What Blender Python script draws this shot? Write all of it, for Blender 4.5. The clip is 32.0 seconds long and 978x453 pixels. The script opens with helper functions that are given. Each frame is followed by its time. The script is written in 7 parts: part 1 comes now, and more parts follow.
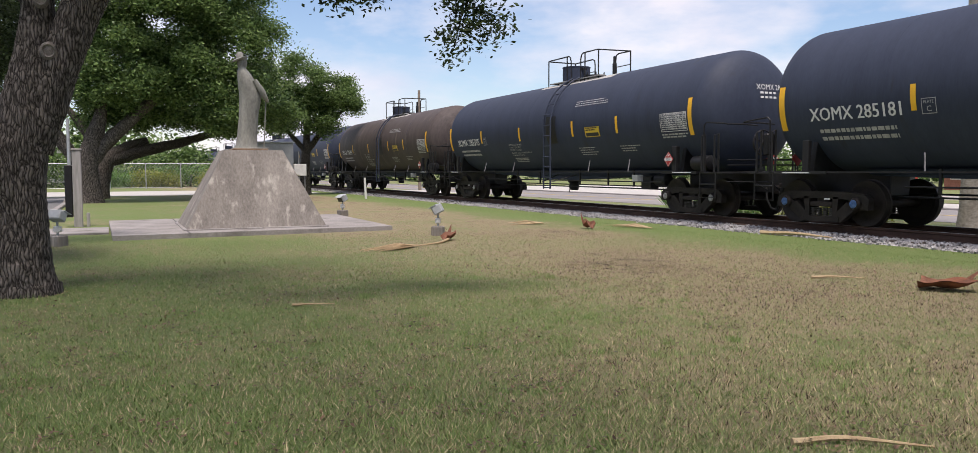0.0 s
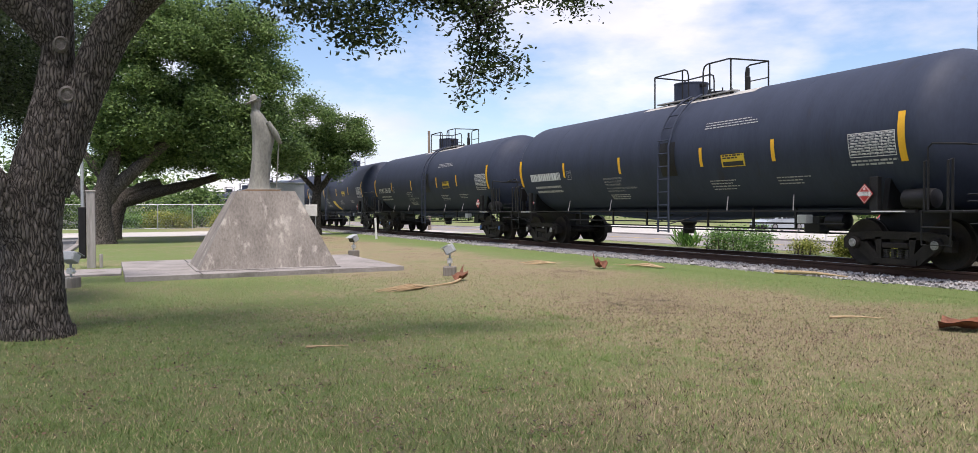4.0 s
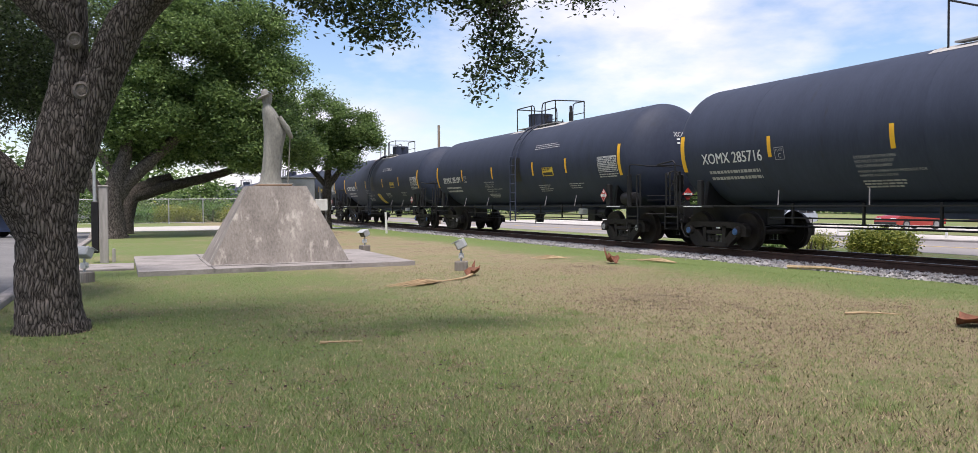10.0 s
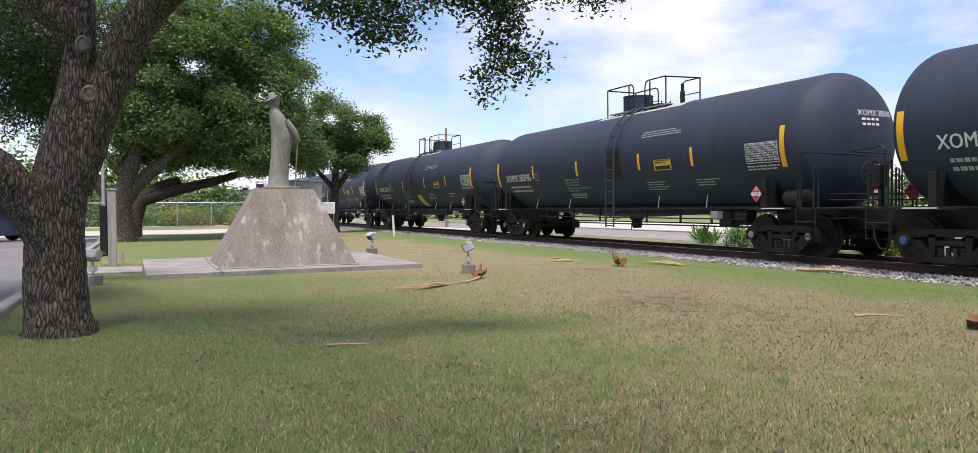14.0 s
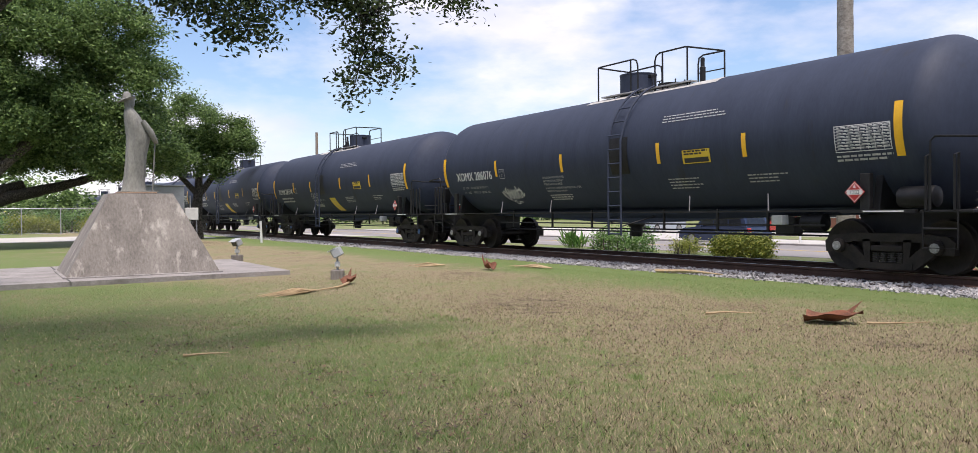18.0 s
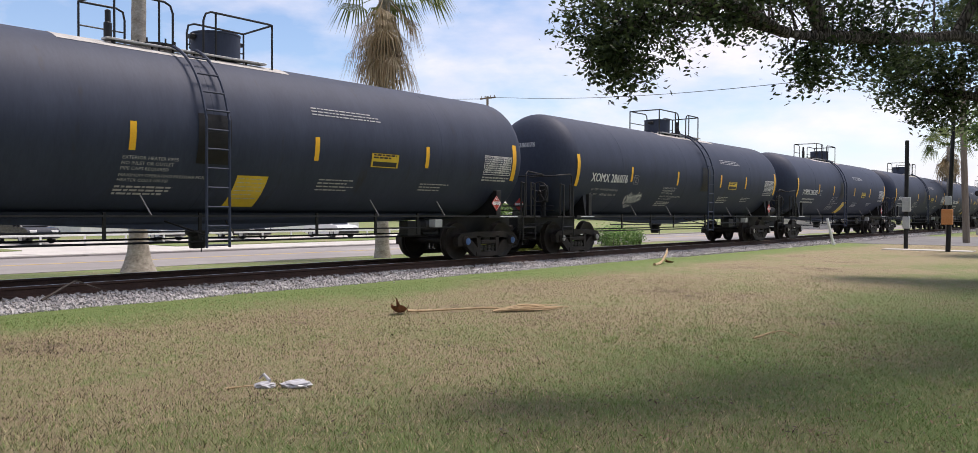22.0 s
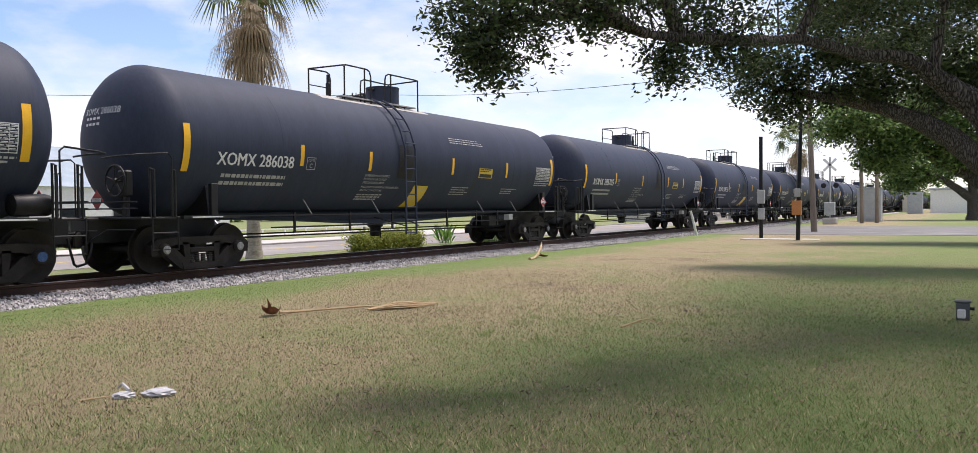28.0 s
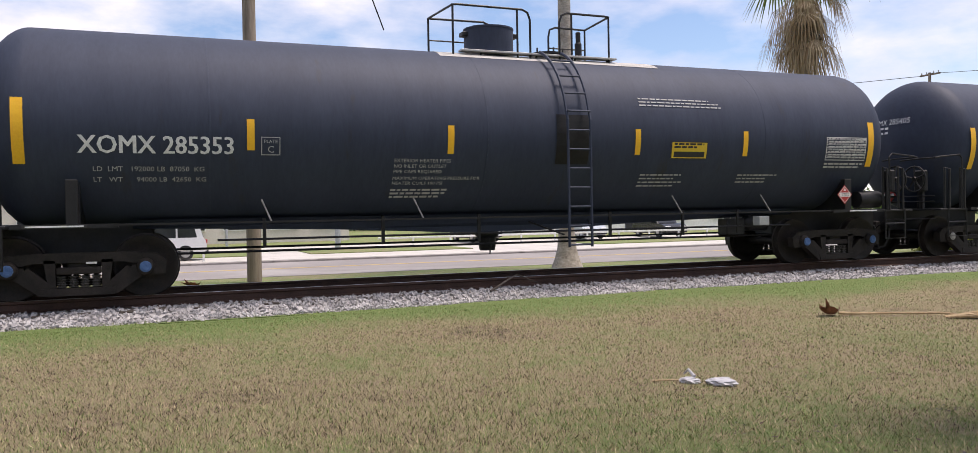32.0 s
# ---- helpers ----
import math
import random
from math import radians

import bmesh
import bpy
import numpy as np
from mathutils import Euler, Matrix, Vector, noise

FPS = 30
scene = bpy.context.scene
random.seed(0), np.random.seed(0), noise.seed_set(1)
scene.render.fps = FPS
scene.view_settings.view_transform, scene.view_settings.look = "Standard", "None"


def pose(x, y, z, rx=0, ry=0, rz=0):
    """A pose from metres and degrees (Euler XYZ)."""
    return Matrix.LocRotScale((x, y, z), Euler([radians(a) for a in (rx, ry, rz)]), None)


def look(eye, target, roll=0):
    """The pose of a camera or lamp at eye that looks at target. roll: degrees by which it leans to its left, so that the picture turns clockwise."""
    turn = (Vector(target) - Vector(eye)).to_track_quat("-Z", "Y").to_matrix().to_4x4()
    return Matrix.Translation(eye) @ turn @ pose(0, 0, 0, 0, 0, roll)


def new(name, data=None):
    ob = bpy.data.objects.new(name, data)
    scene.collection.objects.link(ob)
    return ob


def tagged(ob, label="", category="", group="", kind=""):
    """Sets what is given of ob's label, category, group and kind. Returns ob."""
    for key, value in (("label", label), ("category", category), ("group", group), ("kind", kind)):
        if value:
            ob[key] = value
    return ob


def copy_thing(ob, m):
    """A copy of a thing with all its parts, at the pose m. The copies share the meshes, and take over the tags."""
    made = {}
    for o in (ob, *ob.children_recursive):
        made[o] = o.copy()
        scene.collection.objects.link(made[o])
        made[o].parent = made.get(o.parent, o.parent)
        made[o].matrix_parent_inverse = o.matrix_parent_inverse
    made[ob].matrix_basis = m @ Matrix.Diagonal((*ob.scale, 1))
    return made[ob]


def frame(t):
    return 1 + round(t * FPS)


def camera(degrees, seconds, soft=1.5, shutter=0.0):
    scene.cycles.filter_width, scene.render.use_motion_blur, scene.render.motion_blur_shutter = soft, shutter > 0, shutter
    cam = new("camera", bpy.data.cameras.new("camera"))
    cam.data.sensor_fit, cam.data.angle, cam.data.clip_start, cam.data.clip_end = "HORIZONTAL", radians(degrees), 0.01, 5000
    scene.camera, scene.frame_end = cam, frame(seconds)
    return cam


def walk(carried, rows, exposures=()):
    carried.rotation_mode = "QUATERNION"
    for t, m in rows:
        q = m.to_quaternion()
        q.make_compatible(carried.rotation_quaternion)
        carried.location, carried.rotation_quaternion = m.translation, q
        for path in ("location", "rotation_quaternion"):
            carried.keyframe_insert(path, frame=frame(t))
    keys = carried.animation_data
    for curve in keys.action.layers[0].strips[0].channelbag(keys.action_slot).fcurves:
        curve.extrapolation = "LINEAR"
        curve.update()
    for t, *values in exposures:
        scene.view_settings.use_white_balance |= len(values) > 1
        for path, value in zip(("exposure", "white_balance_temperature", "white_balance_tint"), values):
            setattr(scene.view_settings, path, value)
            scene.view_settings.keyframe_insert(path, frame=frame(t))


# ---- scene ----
cam = camera(62.40, 32.0, soft=0.5)
PATH = [
    (0, -0.013, -0.002, 1.387, 86.04, 0.14, -24.80),
    (0.5, -0.010, 0.010, 1.386, 86.81, 0.38, -25.05),
    (1, -0.006, 0.005, 1.403, 86.72, 0.51, -24.90),
    (1.5, -0.007, 0.004, 1.402, 86.32, 0.14, -24.78),
    (2, -0.004, 0.013, 1.394, 85.95, 0.29, -24.51),
    (2.5, 0.002, 0.011, 1.394, 86.36, 0.47, -24.15),
    (3, 0.005, 0.006, 1.389, 87.51, 0.71, -24.84),
    (3.5, -0.022, 0.024, 1.396, 89.17, 0.31, -24.10),
    (5.5, -0.077, 0.115, 1.400, 87.00, 0.89, -24.22),
    (6, -0.073, 0.102, 1.396, 87.97, 0.61, -23.38),
    (6.5, -0.079, 0.111, 1.389, 87.49, 0.07, -23.78),
    (7, -0.080, 0.105, 1.394, 87.78, 0.72, -23.49),
    (7.5, -0.088, 0.107, 1.409, 88.02, 0.66, -23.43),
    (8, -0.087, 0.093, 1.410, 88.38, 0.31, -23.79),
    (8.5, -0.080, 0.102, 1.406, 88.31, 0.23, -23.79),
    (9, -0.089, 0.095, 1.401, 88.42, 0.43, -23.71),
    (9.5, -0.096, 0.105, 1.409, 88.56, 0.23, -23.72),
    (10, -0.085, 0.103, 1.413, 88.43, 0.37, -23.51),
    (10.5, -0.091, 0.104, 1.409, 87.96, 0.04, -23.09),
    (11, -0.090, 0.107, 1.421, 88.34, 0.23, -23.53),
    (11.5, -0.086, 0.102, 1.415, 88.61, 0.46, -23.57),
    (12, -0.102, 0.108, 1.409, 88.62, 0.40, -23.90),
    (12.5, -0.112, 0.110, 1.399, 88.29, 0.17, -24.29),
    (13, -0.109, 0.117, 1.408, 88.57, 0.73, -23.84),
    (13.5, -0.073, 0.113, 1.404, 88.71, 0.34, -23.19),
    (15.5, -0.089, 0.121, 1.403, 88.36, 1.11, -22.24),
    (16, -0.123, 0.118, 1.405, 87.80, 0.73, -22.24),
    (16.5, -0.031, 0.085, 1.405, 86.78, 0.60, -22.95),
    (17, -0.013, 0.106, 1.390, 87.78, 0.83, -24.96),
    (17.5, 0.035, 0.091, 1.414, 88.41, 1.13, -27.26),
    (18, -0.005, 0.058, 1.384, 88.97, 0.59, -31.89),
    (18.5, -0.081, 0.073, 1.381, 89.17, 0.86, -38.35),
    (19, -0.029, 0.048, 1.369, 89.29, 0.75, -47.82),
    (19.5, 0.006, 0.023, 1.385, 89.44, 0.17, -61.39),
    (20, 0.053, -0.051, 1.382, 89.98, 0.31, -78.71),
    (20.2, 0.072, -0.053, 1.373, 89.93, 0.56, -86.98),
    (20.5, 0.102, -0.065, 1.364, 90.12, 0.01, -99.66),
    (21, 0.127, -0.087, 1.383, 90.18, 0.19, -118.03),
    (21.5, 0.108, -0.060, 1.419, 89.49, 0.23, -130.99),
    (22, 0.098, -0.098, 1.411, 89.06, -0.25, -140.59),
    (22.5, 0.084, -0.133, 1.396, 89.43, -0.90, -147.79),
    (23, 0.091, -0.141, 1.414, 89.85, -0.37, -152.07),
    (23.5, 0.101, -0.139, 1.408, 89.66, -0.01, -153.10),
    (24, 0.092, -0.137, 1.401, 89.69, 0.14, -153.02),
    (24.5, 0.090, -0.129, 1.401, 89.35, -0.03, -152.87),
    (25, 0.073, -0.126, 1.407, 89.03, 0.17, -153.29),
    (25.5, 0.071, -0.129, 1.398, 88.82, 0.40, -153.25),
    (27.5, 0.051, -0.127, 1.403, 88.47, 0.31, -151.09),
    (28, 0.045, -0.122, 1.405, 88.82, 0.63, -149.21),
    (28.5, 0.044, -0.125, 1.410, 89.04, 0.34, -145.30),
    (29, 0.027, -0.110, 1.419, 89.79, 0.12, -141.19),
    (29.5, -0.003, -0.101, 1.426, 89.53, -0.10, -137.59),
    (30, -0.001, -0.080, 1.429, 89.38, -0.54, -133.14),
    (30.5, 0.060, -0.104, 1.403, 89.06, -0.36, -127.46),
    (31, 0.135, -0.096, 1.370, 89.32, -0.14, -121.47),
    (31.5, 0.110, -0.053, 1.389, 88.89, 0.39, -116.08),
    (32, 0.137, -0.051, 1.398, 89.11, 1.03, -111.80),
]
# the clip brightens a little as its camera settles
walk(cam, [(t, pose(*r)) for t, *r in PATH], [(0, -0.03, 6700, 19), (5, 0.16, 6520, 19), (17, 0.16, 6520, 19), (20, 0.06, 6640, 19), (25, 0.05, 6740, 19), (28, 0.20, 6700, 19), (30, 0.18, 6720, 20), (32, 0.12, 6800, 21)])

# ---- light ----
SUN_DIR = Vector((-0.12, -0.32, 0.94)).normalized()   # towards the sun
world = bpy.data.worlds.new("sky")
scene.world = world
world.use_nodes = True


def wire(tree, a, b):
    tree.links.new(a, b)


def node(tree, kind, **values):
    n = tree.nodes.new(kind)
    for key, value in values.items():
        n.inputs[key.replace("_", " ")].default_value = value
    return n


def build_sky():
    tree = world.node_tree
    out = tree.nodes["World Output"]
    sky = tree.nodes.new("ShaderNodeTexSky")
    sky.sky_type, sky.sun_disc = "NISHITA", False
    sky.sun_elevation = math.asin(SUN_DIR.z)
    sky.sun_rotation = math.atan2(SUN_DIR.x, SUN_DIR.y)
    sky.dust_density, sky.air_density, sky.ozone_density = 0.3, 1.1, 4.0
    blue = tree.nodes["Background"]
    blue.inputs["Strength"].default_value = SKY_STRENGTH
    wire(tree, sky.outputs[0], blue.inputs["Color"])
    white = tree.nodes.new("ShaderNodeBackground")
    place = tree.nodes.new("ShaderNodeTexCoord")
    stretch = tree.nodes.new("ShaderNodeMapping")
    stretch.inputs["Scale"].default_value = (1.0, 1.0, 2.6)
    stretch.inputs["Location"].default_value = (0.35, 0.1, 0.0)
    wire(tree, place.outputs["Generated"], stretch.inputs["Vector"])
    big = node(tree, "ShaderNodeTexNoise", Scale=2.3, Detail=9.0, Roughness=0.56)
    wire(tree, stretch.outputs[0], big.inputs["Vector"])
    ramp = tree.nodes.new("ShaderNodeValToRGB")
    ramp.color_ramp.elements[0].position, ramp.color_ramp.elements[1].position = 0.42, 0.60
    wire(tree, big.outputs["Fac"], ramp.inputs[0])
    fine = node(tree, "ShaderNodeTexNoise", Scale=5.0, Detail=6.0, Roughness=0.5)
    wire(tree, stretch.outputs[0], fine.inputs["Vector"])
    tone = tree.nodes.new("ShaderNodeValToRGB")
    tone.color_ramp.elements[0].position, tone.color_ramp.elements[1].position = 0.3, 0.7
    tone.color_ramp.elements[0].color, tone.color_ramp.elements[1].color = (0.70, 0.75, 0.88, 1), (1, 1, 1, 1)
    wire(tree, fine.outputs["Fac"], tone.inputs[0])
    wire(tree, tone.outputs[0], white.inputs["Color"])
    white.inputs["Strength"].default_value = CLOUD_STRENGTH
    mix = tree.nodes.new("ShaderNodeMixShader")
    wire(tree, ramp.outputs[0], mix.inputs[0])
    wire(tree, blue.outputs[0], mix.inputs[1])
    wire(tree, white.outputs[0], mix.inputs[2])
    wire(tree, mix.outputs[0], out.inputs["Surface"])


SKY_STRENGTH, CLOUD_STRENGTH = 0.15, 1.10
build_sky()
sun = new("sun", bpy.data.lights.new("sun", "SUN"))
sun.data.energy, sun.data.angle, sun.data.color = 4.4, radians(18.0), (1.0, 0.95, 0.87)
sun.matrix_world = look(SUN_DIR * 60, (0, 0, 0))


# ---- materials ----
def surface(name, low, high, rough=0.7, metal=0.0, scale=2.0, fine=30.0, bump=0.15, stain=None, stain_scale=0.6,
            stain_at=0.58, space="Object", stretch=(1, 1, 1), per_object=0.0, spec=0.5, fine_mix=0.5):
    """Two colours mixed by a broad and a fine noise, with fine relief, and a stain of a third colour."""
    m = bpy.data.materials.new(name)
    m.use_nodes = True
    tree = m.node_tree
    bsdf = tree.nodes["Principled BSDF"]
    bsdf.inputs["Roughness"].default_value, bsdf.inputs["Metallic"].default_value = rough, metal
    bsdf.inputs["Specular IOR Level"].default_value = spec
    if space == "World":
        vec = tree.nodes.new("ShaderNodeNewGeometry").outputs["Position"]
    else:
        vec = tree.nodes.new("ShaderNodeTexCoord").outputs["Object"]
    mp = tree.nodes.new("ShaderNodeMapping")
    mp.inputs["Scale"].default_value = stretch
    wire(tree, vec, mp.inputs["Vector"])
    vec = mp.outputs[0]
    a = node(tree, "ShaderNodeTexNoise", Scale=scale, Detail=4.0, Roughness=0.6)
    b = node(tree, "ShaderNodeTexNoise", Scale=fine, Detail=5.0, Roughness=0.7)
    wire(tree, vec, a.inputs["Vector"]), wire(tree, vec, b.inputs["Vector"])
    both = tree.nodes.new("ShaderNodeMix")
    both.inputs[0].default_value = fine_mix
    wire(tree, a.outputs["Fac"], both.inputs[2]), wire(tree, b.outputs["Fac"], both.inputs[3])
    value = both.outputs[0]
    if per_object:
        info = tree.nodes.new("ShaderNodeObjectInfo")
        shift = node(tree, "ShaderNodeMath")
        shift.operation = "MULTIPLY_ADD"
        shift.inputs[1].default_value = per_object
        wire(tree, info.outputs["Random"], shift.inputs[0])
        wire(tree, value, shift.inputs[2])
        value = shift.outputs[0]
    ramp = tree.nodes.new("ShaderNodeValToRGB")
    ramp.color_ramp.elements[0].position, ramp.color_ramp.elements[1].position = 0.36, 0.64 + per_object
    ramp.color_ramp.elements[0].color, ramp.color_ramp.elements[1].color = (*low, 1), (*high, 1)
    wire(tree, value, ramp.inputs[0])
    colour = ramp.outputs[0]
    if stain:
        s = node(tree, "ShaderNodeTexNoise", Scale=stain_scale, Detail=7.0, Roughness=0.65)
        wire(tree, vec, s.inputs["Vector"])
        edge = tree.nodes.new("ShaderNodeValToRGB")
        edge.color_ramp.elements[0].position, edge.color_ramp.elements[1].position = stain_at, stain_at + 0.12
        wire(tree, s.outputs["Fac"], edge.inputs[0])
        over = tree.nodes.new("ShaderNodeMix")
        over.data_type = "RGBA"
        wire(tree, edge.outputs[0], over.inputs[0])
        wire(tree, colour, over.inputs[6])
        over.inputs[7].default_value = (*stain, 1)
        colour = over.outputs[2]
    wire(tree, colour, bsdf.inputs["Base Color"])
    if bump:
        bp = tree.nodes.new("ShaderNodeBump")
        bp.inputs["Strength"].default_value, bp.inputs["Distance"].default_value = min(1, bump * 2), 0.02
        wire(tree, b.outputs["Fac"], bp.inputs["Height"])
        wire(tree, bp.outputs[0], bsdf.inputs["Normal"])
    return m


def leafy(name, low, high, back=0.25, rough=0.5):
    """Leaves: a colour for each leaf, a little light let through."""
    m = bpy.data.materials.new(name)
    m.use_nodes = True
    tree = m.node_tree
    bsdf = tree.nodes["Principled BSDF"]
    bsdf.inputs["Roughness"].default_value, bsdf.inputs["Specular IOR Level"].default_value = rough, 0.3
    geo = tree.nodes.new("ShaderNodeNewGeometry")
    ramp = tree.nodes.new("ShaderNodeValToRGB")
    ramp.color_ramp.elements[0].color, ramp.color_ramp.elements[1].color = (*low, 1), (*high, 1)
    wire(tree, geo.outputs["Random Per Island"], ramp.inputs[0])
    wire(tree, ramp.outputs[0], bsdf.inputs["Base Color"])
    thin = tree.nodes.new("ShaderNodeBsdfTranslucent")
    wire(tree, ramp.outputs[0], thin.inputs["Color"])
    mix = tree.nodes.new("ShaderNodeMixShader")
    mix.inputs[0].default_value = back
    wire(tree, bsdf.outputs[0], mix.inputs[1]), wire(tree, thin.outputs[0], mix.inputs[2])
    wire(tree, mix.outputs[0], tree.nodes["Material Output"].inputs["Surface"])
    return m


def lawn(name, blades):
    """Dry lawn: straw and green patches by place; greener along the track and under the trees. Blades take the same patches."""
    m = bpy.data.materials.new(name)
    m.use_nodes = True
    tree = m.node_tree
    bsdf = tree.nodes["Principled BSDF"]
    bsdf.inputs["Roughness"].default_value = 0.85
    bsdf.inputs["Specular IOR Level"].default_value = 0.2
    geo = tree.nodes.new("ShaderNodeNewGeometry")
    axes = tree.nodes.new("ShaderNodeSeparateXYZ")
    wire(tree, geo.outputs["Position"], axes.inputs[0])
    wide = node(tree, "ShaderNodeTexNoise", Scale=0.35, Detail=6.0, Roughness=0.65)
    wire(tree, geo.outputs["Position"], wide.inputs["Vector"])
    tuft = node(tree, "ShaderNodeTexNoise", Scale=4.4, Detail=5.0, Roughness=0.72)
    wire(tree, geo.outputs["Position"], tuft.inputs["Vector"])
    # green share by distance from the track
    band = tree.nodes.new("ShaderNodeValToRGB")
    cr = band.color_ramp
    span = lambda x: (x + 10.0) / 30.0  # noqa: E731
    stops = ((-10, 0.74), (1.5, 0.66), (3.6, 0.50), (5.5, 0.27), (9.4, 0.22), (10.5, 0.58), (11.5, 0.98), (20, 0.6))
    while len(cr.elements) < len(stops):
        cr.elements.new(0.5)
    for e, (x, v) in zip(cr.elements, stops):
        e.position, e.color = span(x), (v, v, v, 1)
    at = tree.nodes.new("ShaderNodeMapRange")
    at.inputs["From Min"].default_value, at.inputs["From Max"].default_value = -10, 20
    wire(tree, axes.outputs["X"], at.inputs["Value"])
    wire(tree, at.outputs[0], band.inputs[0])
    add = tree.nodes.new("ShaderNodeMath")
    add.operation = "MULTIPLY_ADD"
    add.inputs[1].default_value = 1.5
    wire(tree, wide.outputs["Fac"], add.inputs[0])
    wire(tree, band.outputs[0], add.inputs[2])
    less = tree.nodes.new("ShaderNodeMath")
    less.operation = "SUBTRACT"
    less.inputs[1].default_value = 1.33
    tufted = tree.nodes.new("ShaderNodeMath")
    tufted.operation = "MULTIPLY_ADD"
    tufted.inputs[1].default_value = 1.2
    wire(tree, tuft.outputs["Fac"], tufted.inputs[0])
    wire(tree, add.outputs[0], tufted.inputs[2])
    wire(tree, tufted.outputs[0], less.inputs[0])
    fine = node(tree, "ShaderNodeTexNoise", Scale=62.0, Detail=5.0, Roughness=0.85)
    wire(tree, geo.outputs["Position"], fine.inputs["Vector"])
    last = tree.nodes.new("ShaderNodeMath")
    last.operation = "MULTIPLY_ADD"
    last.inputs[1].default_value = 1.5 if blades else 2.3
    wire(tree, geo.outputs["Random Per Island"] if blades else fine.outputs["Fac"], last.inputs[0])
    lift = tree.nodes.new("ShaderNodeMath")
    lift.inputs[1].default_value = -0.31 if blades else -0.74
    wire(tree, less.outputs[0], lift.inputs[0])
    wire(tree, lift.outputs[0], last.inputs[2])
    ramp = tree.nodes.new("ShaderNodeValToRGB")
    cr = ramp.color_ramp
    tones = ((0.18, (0.060, 0.042, 0.029)), (0.55, (0.530, 0.428, 0.270)), (0.88, (0.310, 0.310, 0.148)), (1.20, (0.170, 0.240, 0.076))) if blades else \
            ((0.22, (0.055, 0.040, 0.028)), (0.60, (0.320, 0.256, 0.160)), (0.88, (0.195, 0.195, 0.096)), (1.15, (0.150, 0.205, 0.068)))
    while len(cr.elements) < 4:
        cr.elements.new(0.5)
    for e, (p, c) in zip(cr.elements, tones):
        e.position, e.color = min(1, p / 1.25), (*c, 1)
    half = tree.nodes.new("ShaderNodeMath")
    half.operation = "DIVIDE"
    half.inputs[1].default_value = 1.25
    wire(tree, last.outputs[0], half.inputs[0])
    wire(tree, half.outputs[0], ramp.inputs[0])
    wire(tree, ramp.outputs[0], bsdf.inputs["Base Color"])
    if not blades:
        bp = tree.nodes.new("ShaderNodeBump")
        bp.inputs["Strength"].default_value, bp.inputs["Distance"].default_value = 0.9, 0.03
        wire(tree, fine.outputs["Fac"], bp.inputs["Height"])
        wire(tree, bp.outputs[0], bsdf.inputs["Normal"])
    return m


LAWN, BLADE = lawn("lawn_soil", False), lawn("lawn_blades", True)
TANK = surface("tank_black_paint", (0.0225, 0.0300, 0.0520), (0.0400, 0.0505, 0.0810), spec=0.28, rough=0.64, scale=0.7, fine=9.0, bump=0.01,
               stain=(0.032, 0.033, 0.040), stain_scale=1.3, stain_at=0.62, stretch=(1, 2.5, 0.5), per_object=0.12)
TANK_BROWN = surface("tank_brown_paint", (0.055, 0.043, 0.041), (0.100, 0.080, 0.074), spec=0.3, rough=0.65, scale=0.6, fine=7.0, bump=0.02,
                     stain=(0.15, 0.12, 0.10), stain_scale=1.0, stain_at=0.60, stretch=(1, 2.5, 0.5))
STEEL = surface("black_steel", (0.005, 0.005, 0.006), (0.015, 0.015, 0.016), spec=0.35, rough=0.5, scale=6, fine=40, bump=0.05)
GRIME = surface("grimy_cast_steel", (0.007, 0.006, 0.0055), (0.034, 0.027, 0.023), spec=0.3, rough=0.7, scale=5, fine=50, bump=0.12)
WHEEL = surface("wheel_steel", (0.008, 0.007, 0.006), (0.030, 0.022, 0.018), spec=0.3, rough=0.6, metal=0.0, scale=5, fine=40, bump=0.08)
SPRING = surface("worn_spring_steel", (0.022, 0.020, 0.019), (0.085, 0.078, 0.073), rough=0.6, spec=0.4, scale=8, fine=50, bump=0.05)
CAP_BLUE = surface("blue_bearing_cap", (0.02, 0.07, 0.20), (0.08, 0.17, 0.36), rough=0.5, scale=14, fine=60)
CAP_GREY = surface("grey_bearing_cap", (0.16, 0.16, 0.16), (0.42, 0.42, 0.41), rough=0.5, scale=14, fine=60)
YELLOW = surface("reflective_yellow", (0.78, 0.40, 0.012), (0.88, 0.50, 0.02), rough=0.45, scale=5, fine=40, bump=0.01)
SIGN_YELLOW = surface("sign_yellow", (0.62, 0.42, 0.02), (0.72, 0.50, 0.04), rough=0.5, scale=5, fine=40, bump=0.01)
WHITE_INK = surface("white_lettering", (0.55, 0.56, 0.57), (0.82, 0.82, 0.80), rough=0.6, scale=8, fine=40, bump=0.0)
# dimmer copy of the white ink; low on the flank, shade put into colour
GREY_INK = surface("dimmed_white_lettering", (0.28, 0.28, 0.29), (0.52, 0.52, 0.51), rough=0.6, scale=6, fine=30, bump=0.0)
BLACK_INK = surface("black_lettering", (0.012, 0.012, 0.012), (0.03, 0.03, 0.03), rough=0.6, bump=0.0)
RED_INK = surface("placard_red", (0.34, 0.016, 0.014), (0.46, 0.03, 0.025), rough=0.5, bump=0.0)
PATCH = surface("worn_anti_slip_patch", (0.28, 0.27, 0.25), (0.50, 0.49, 0.46), rough=0.85, scale=5, fine=50, bump=0.1)
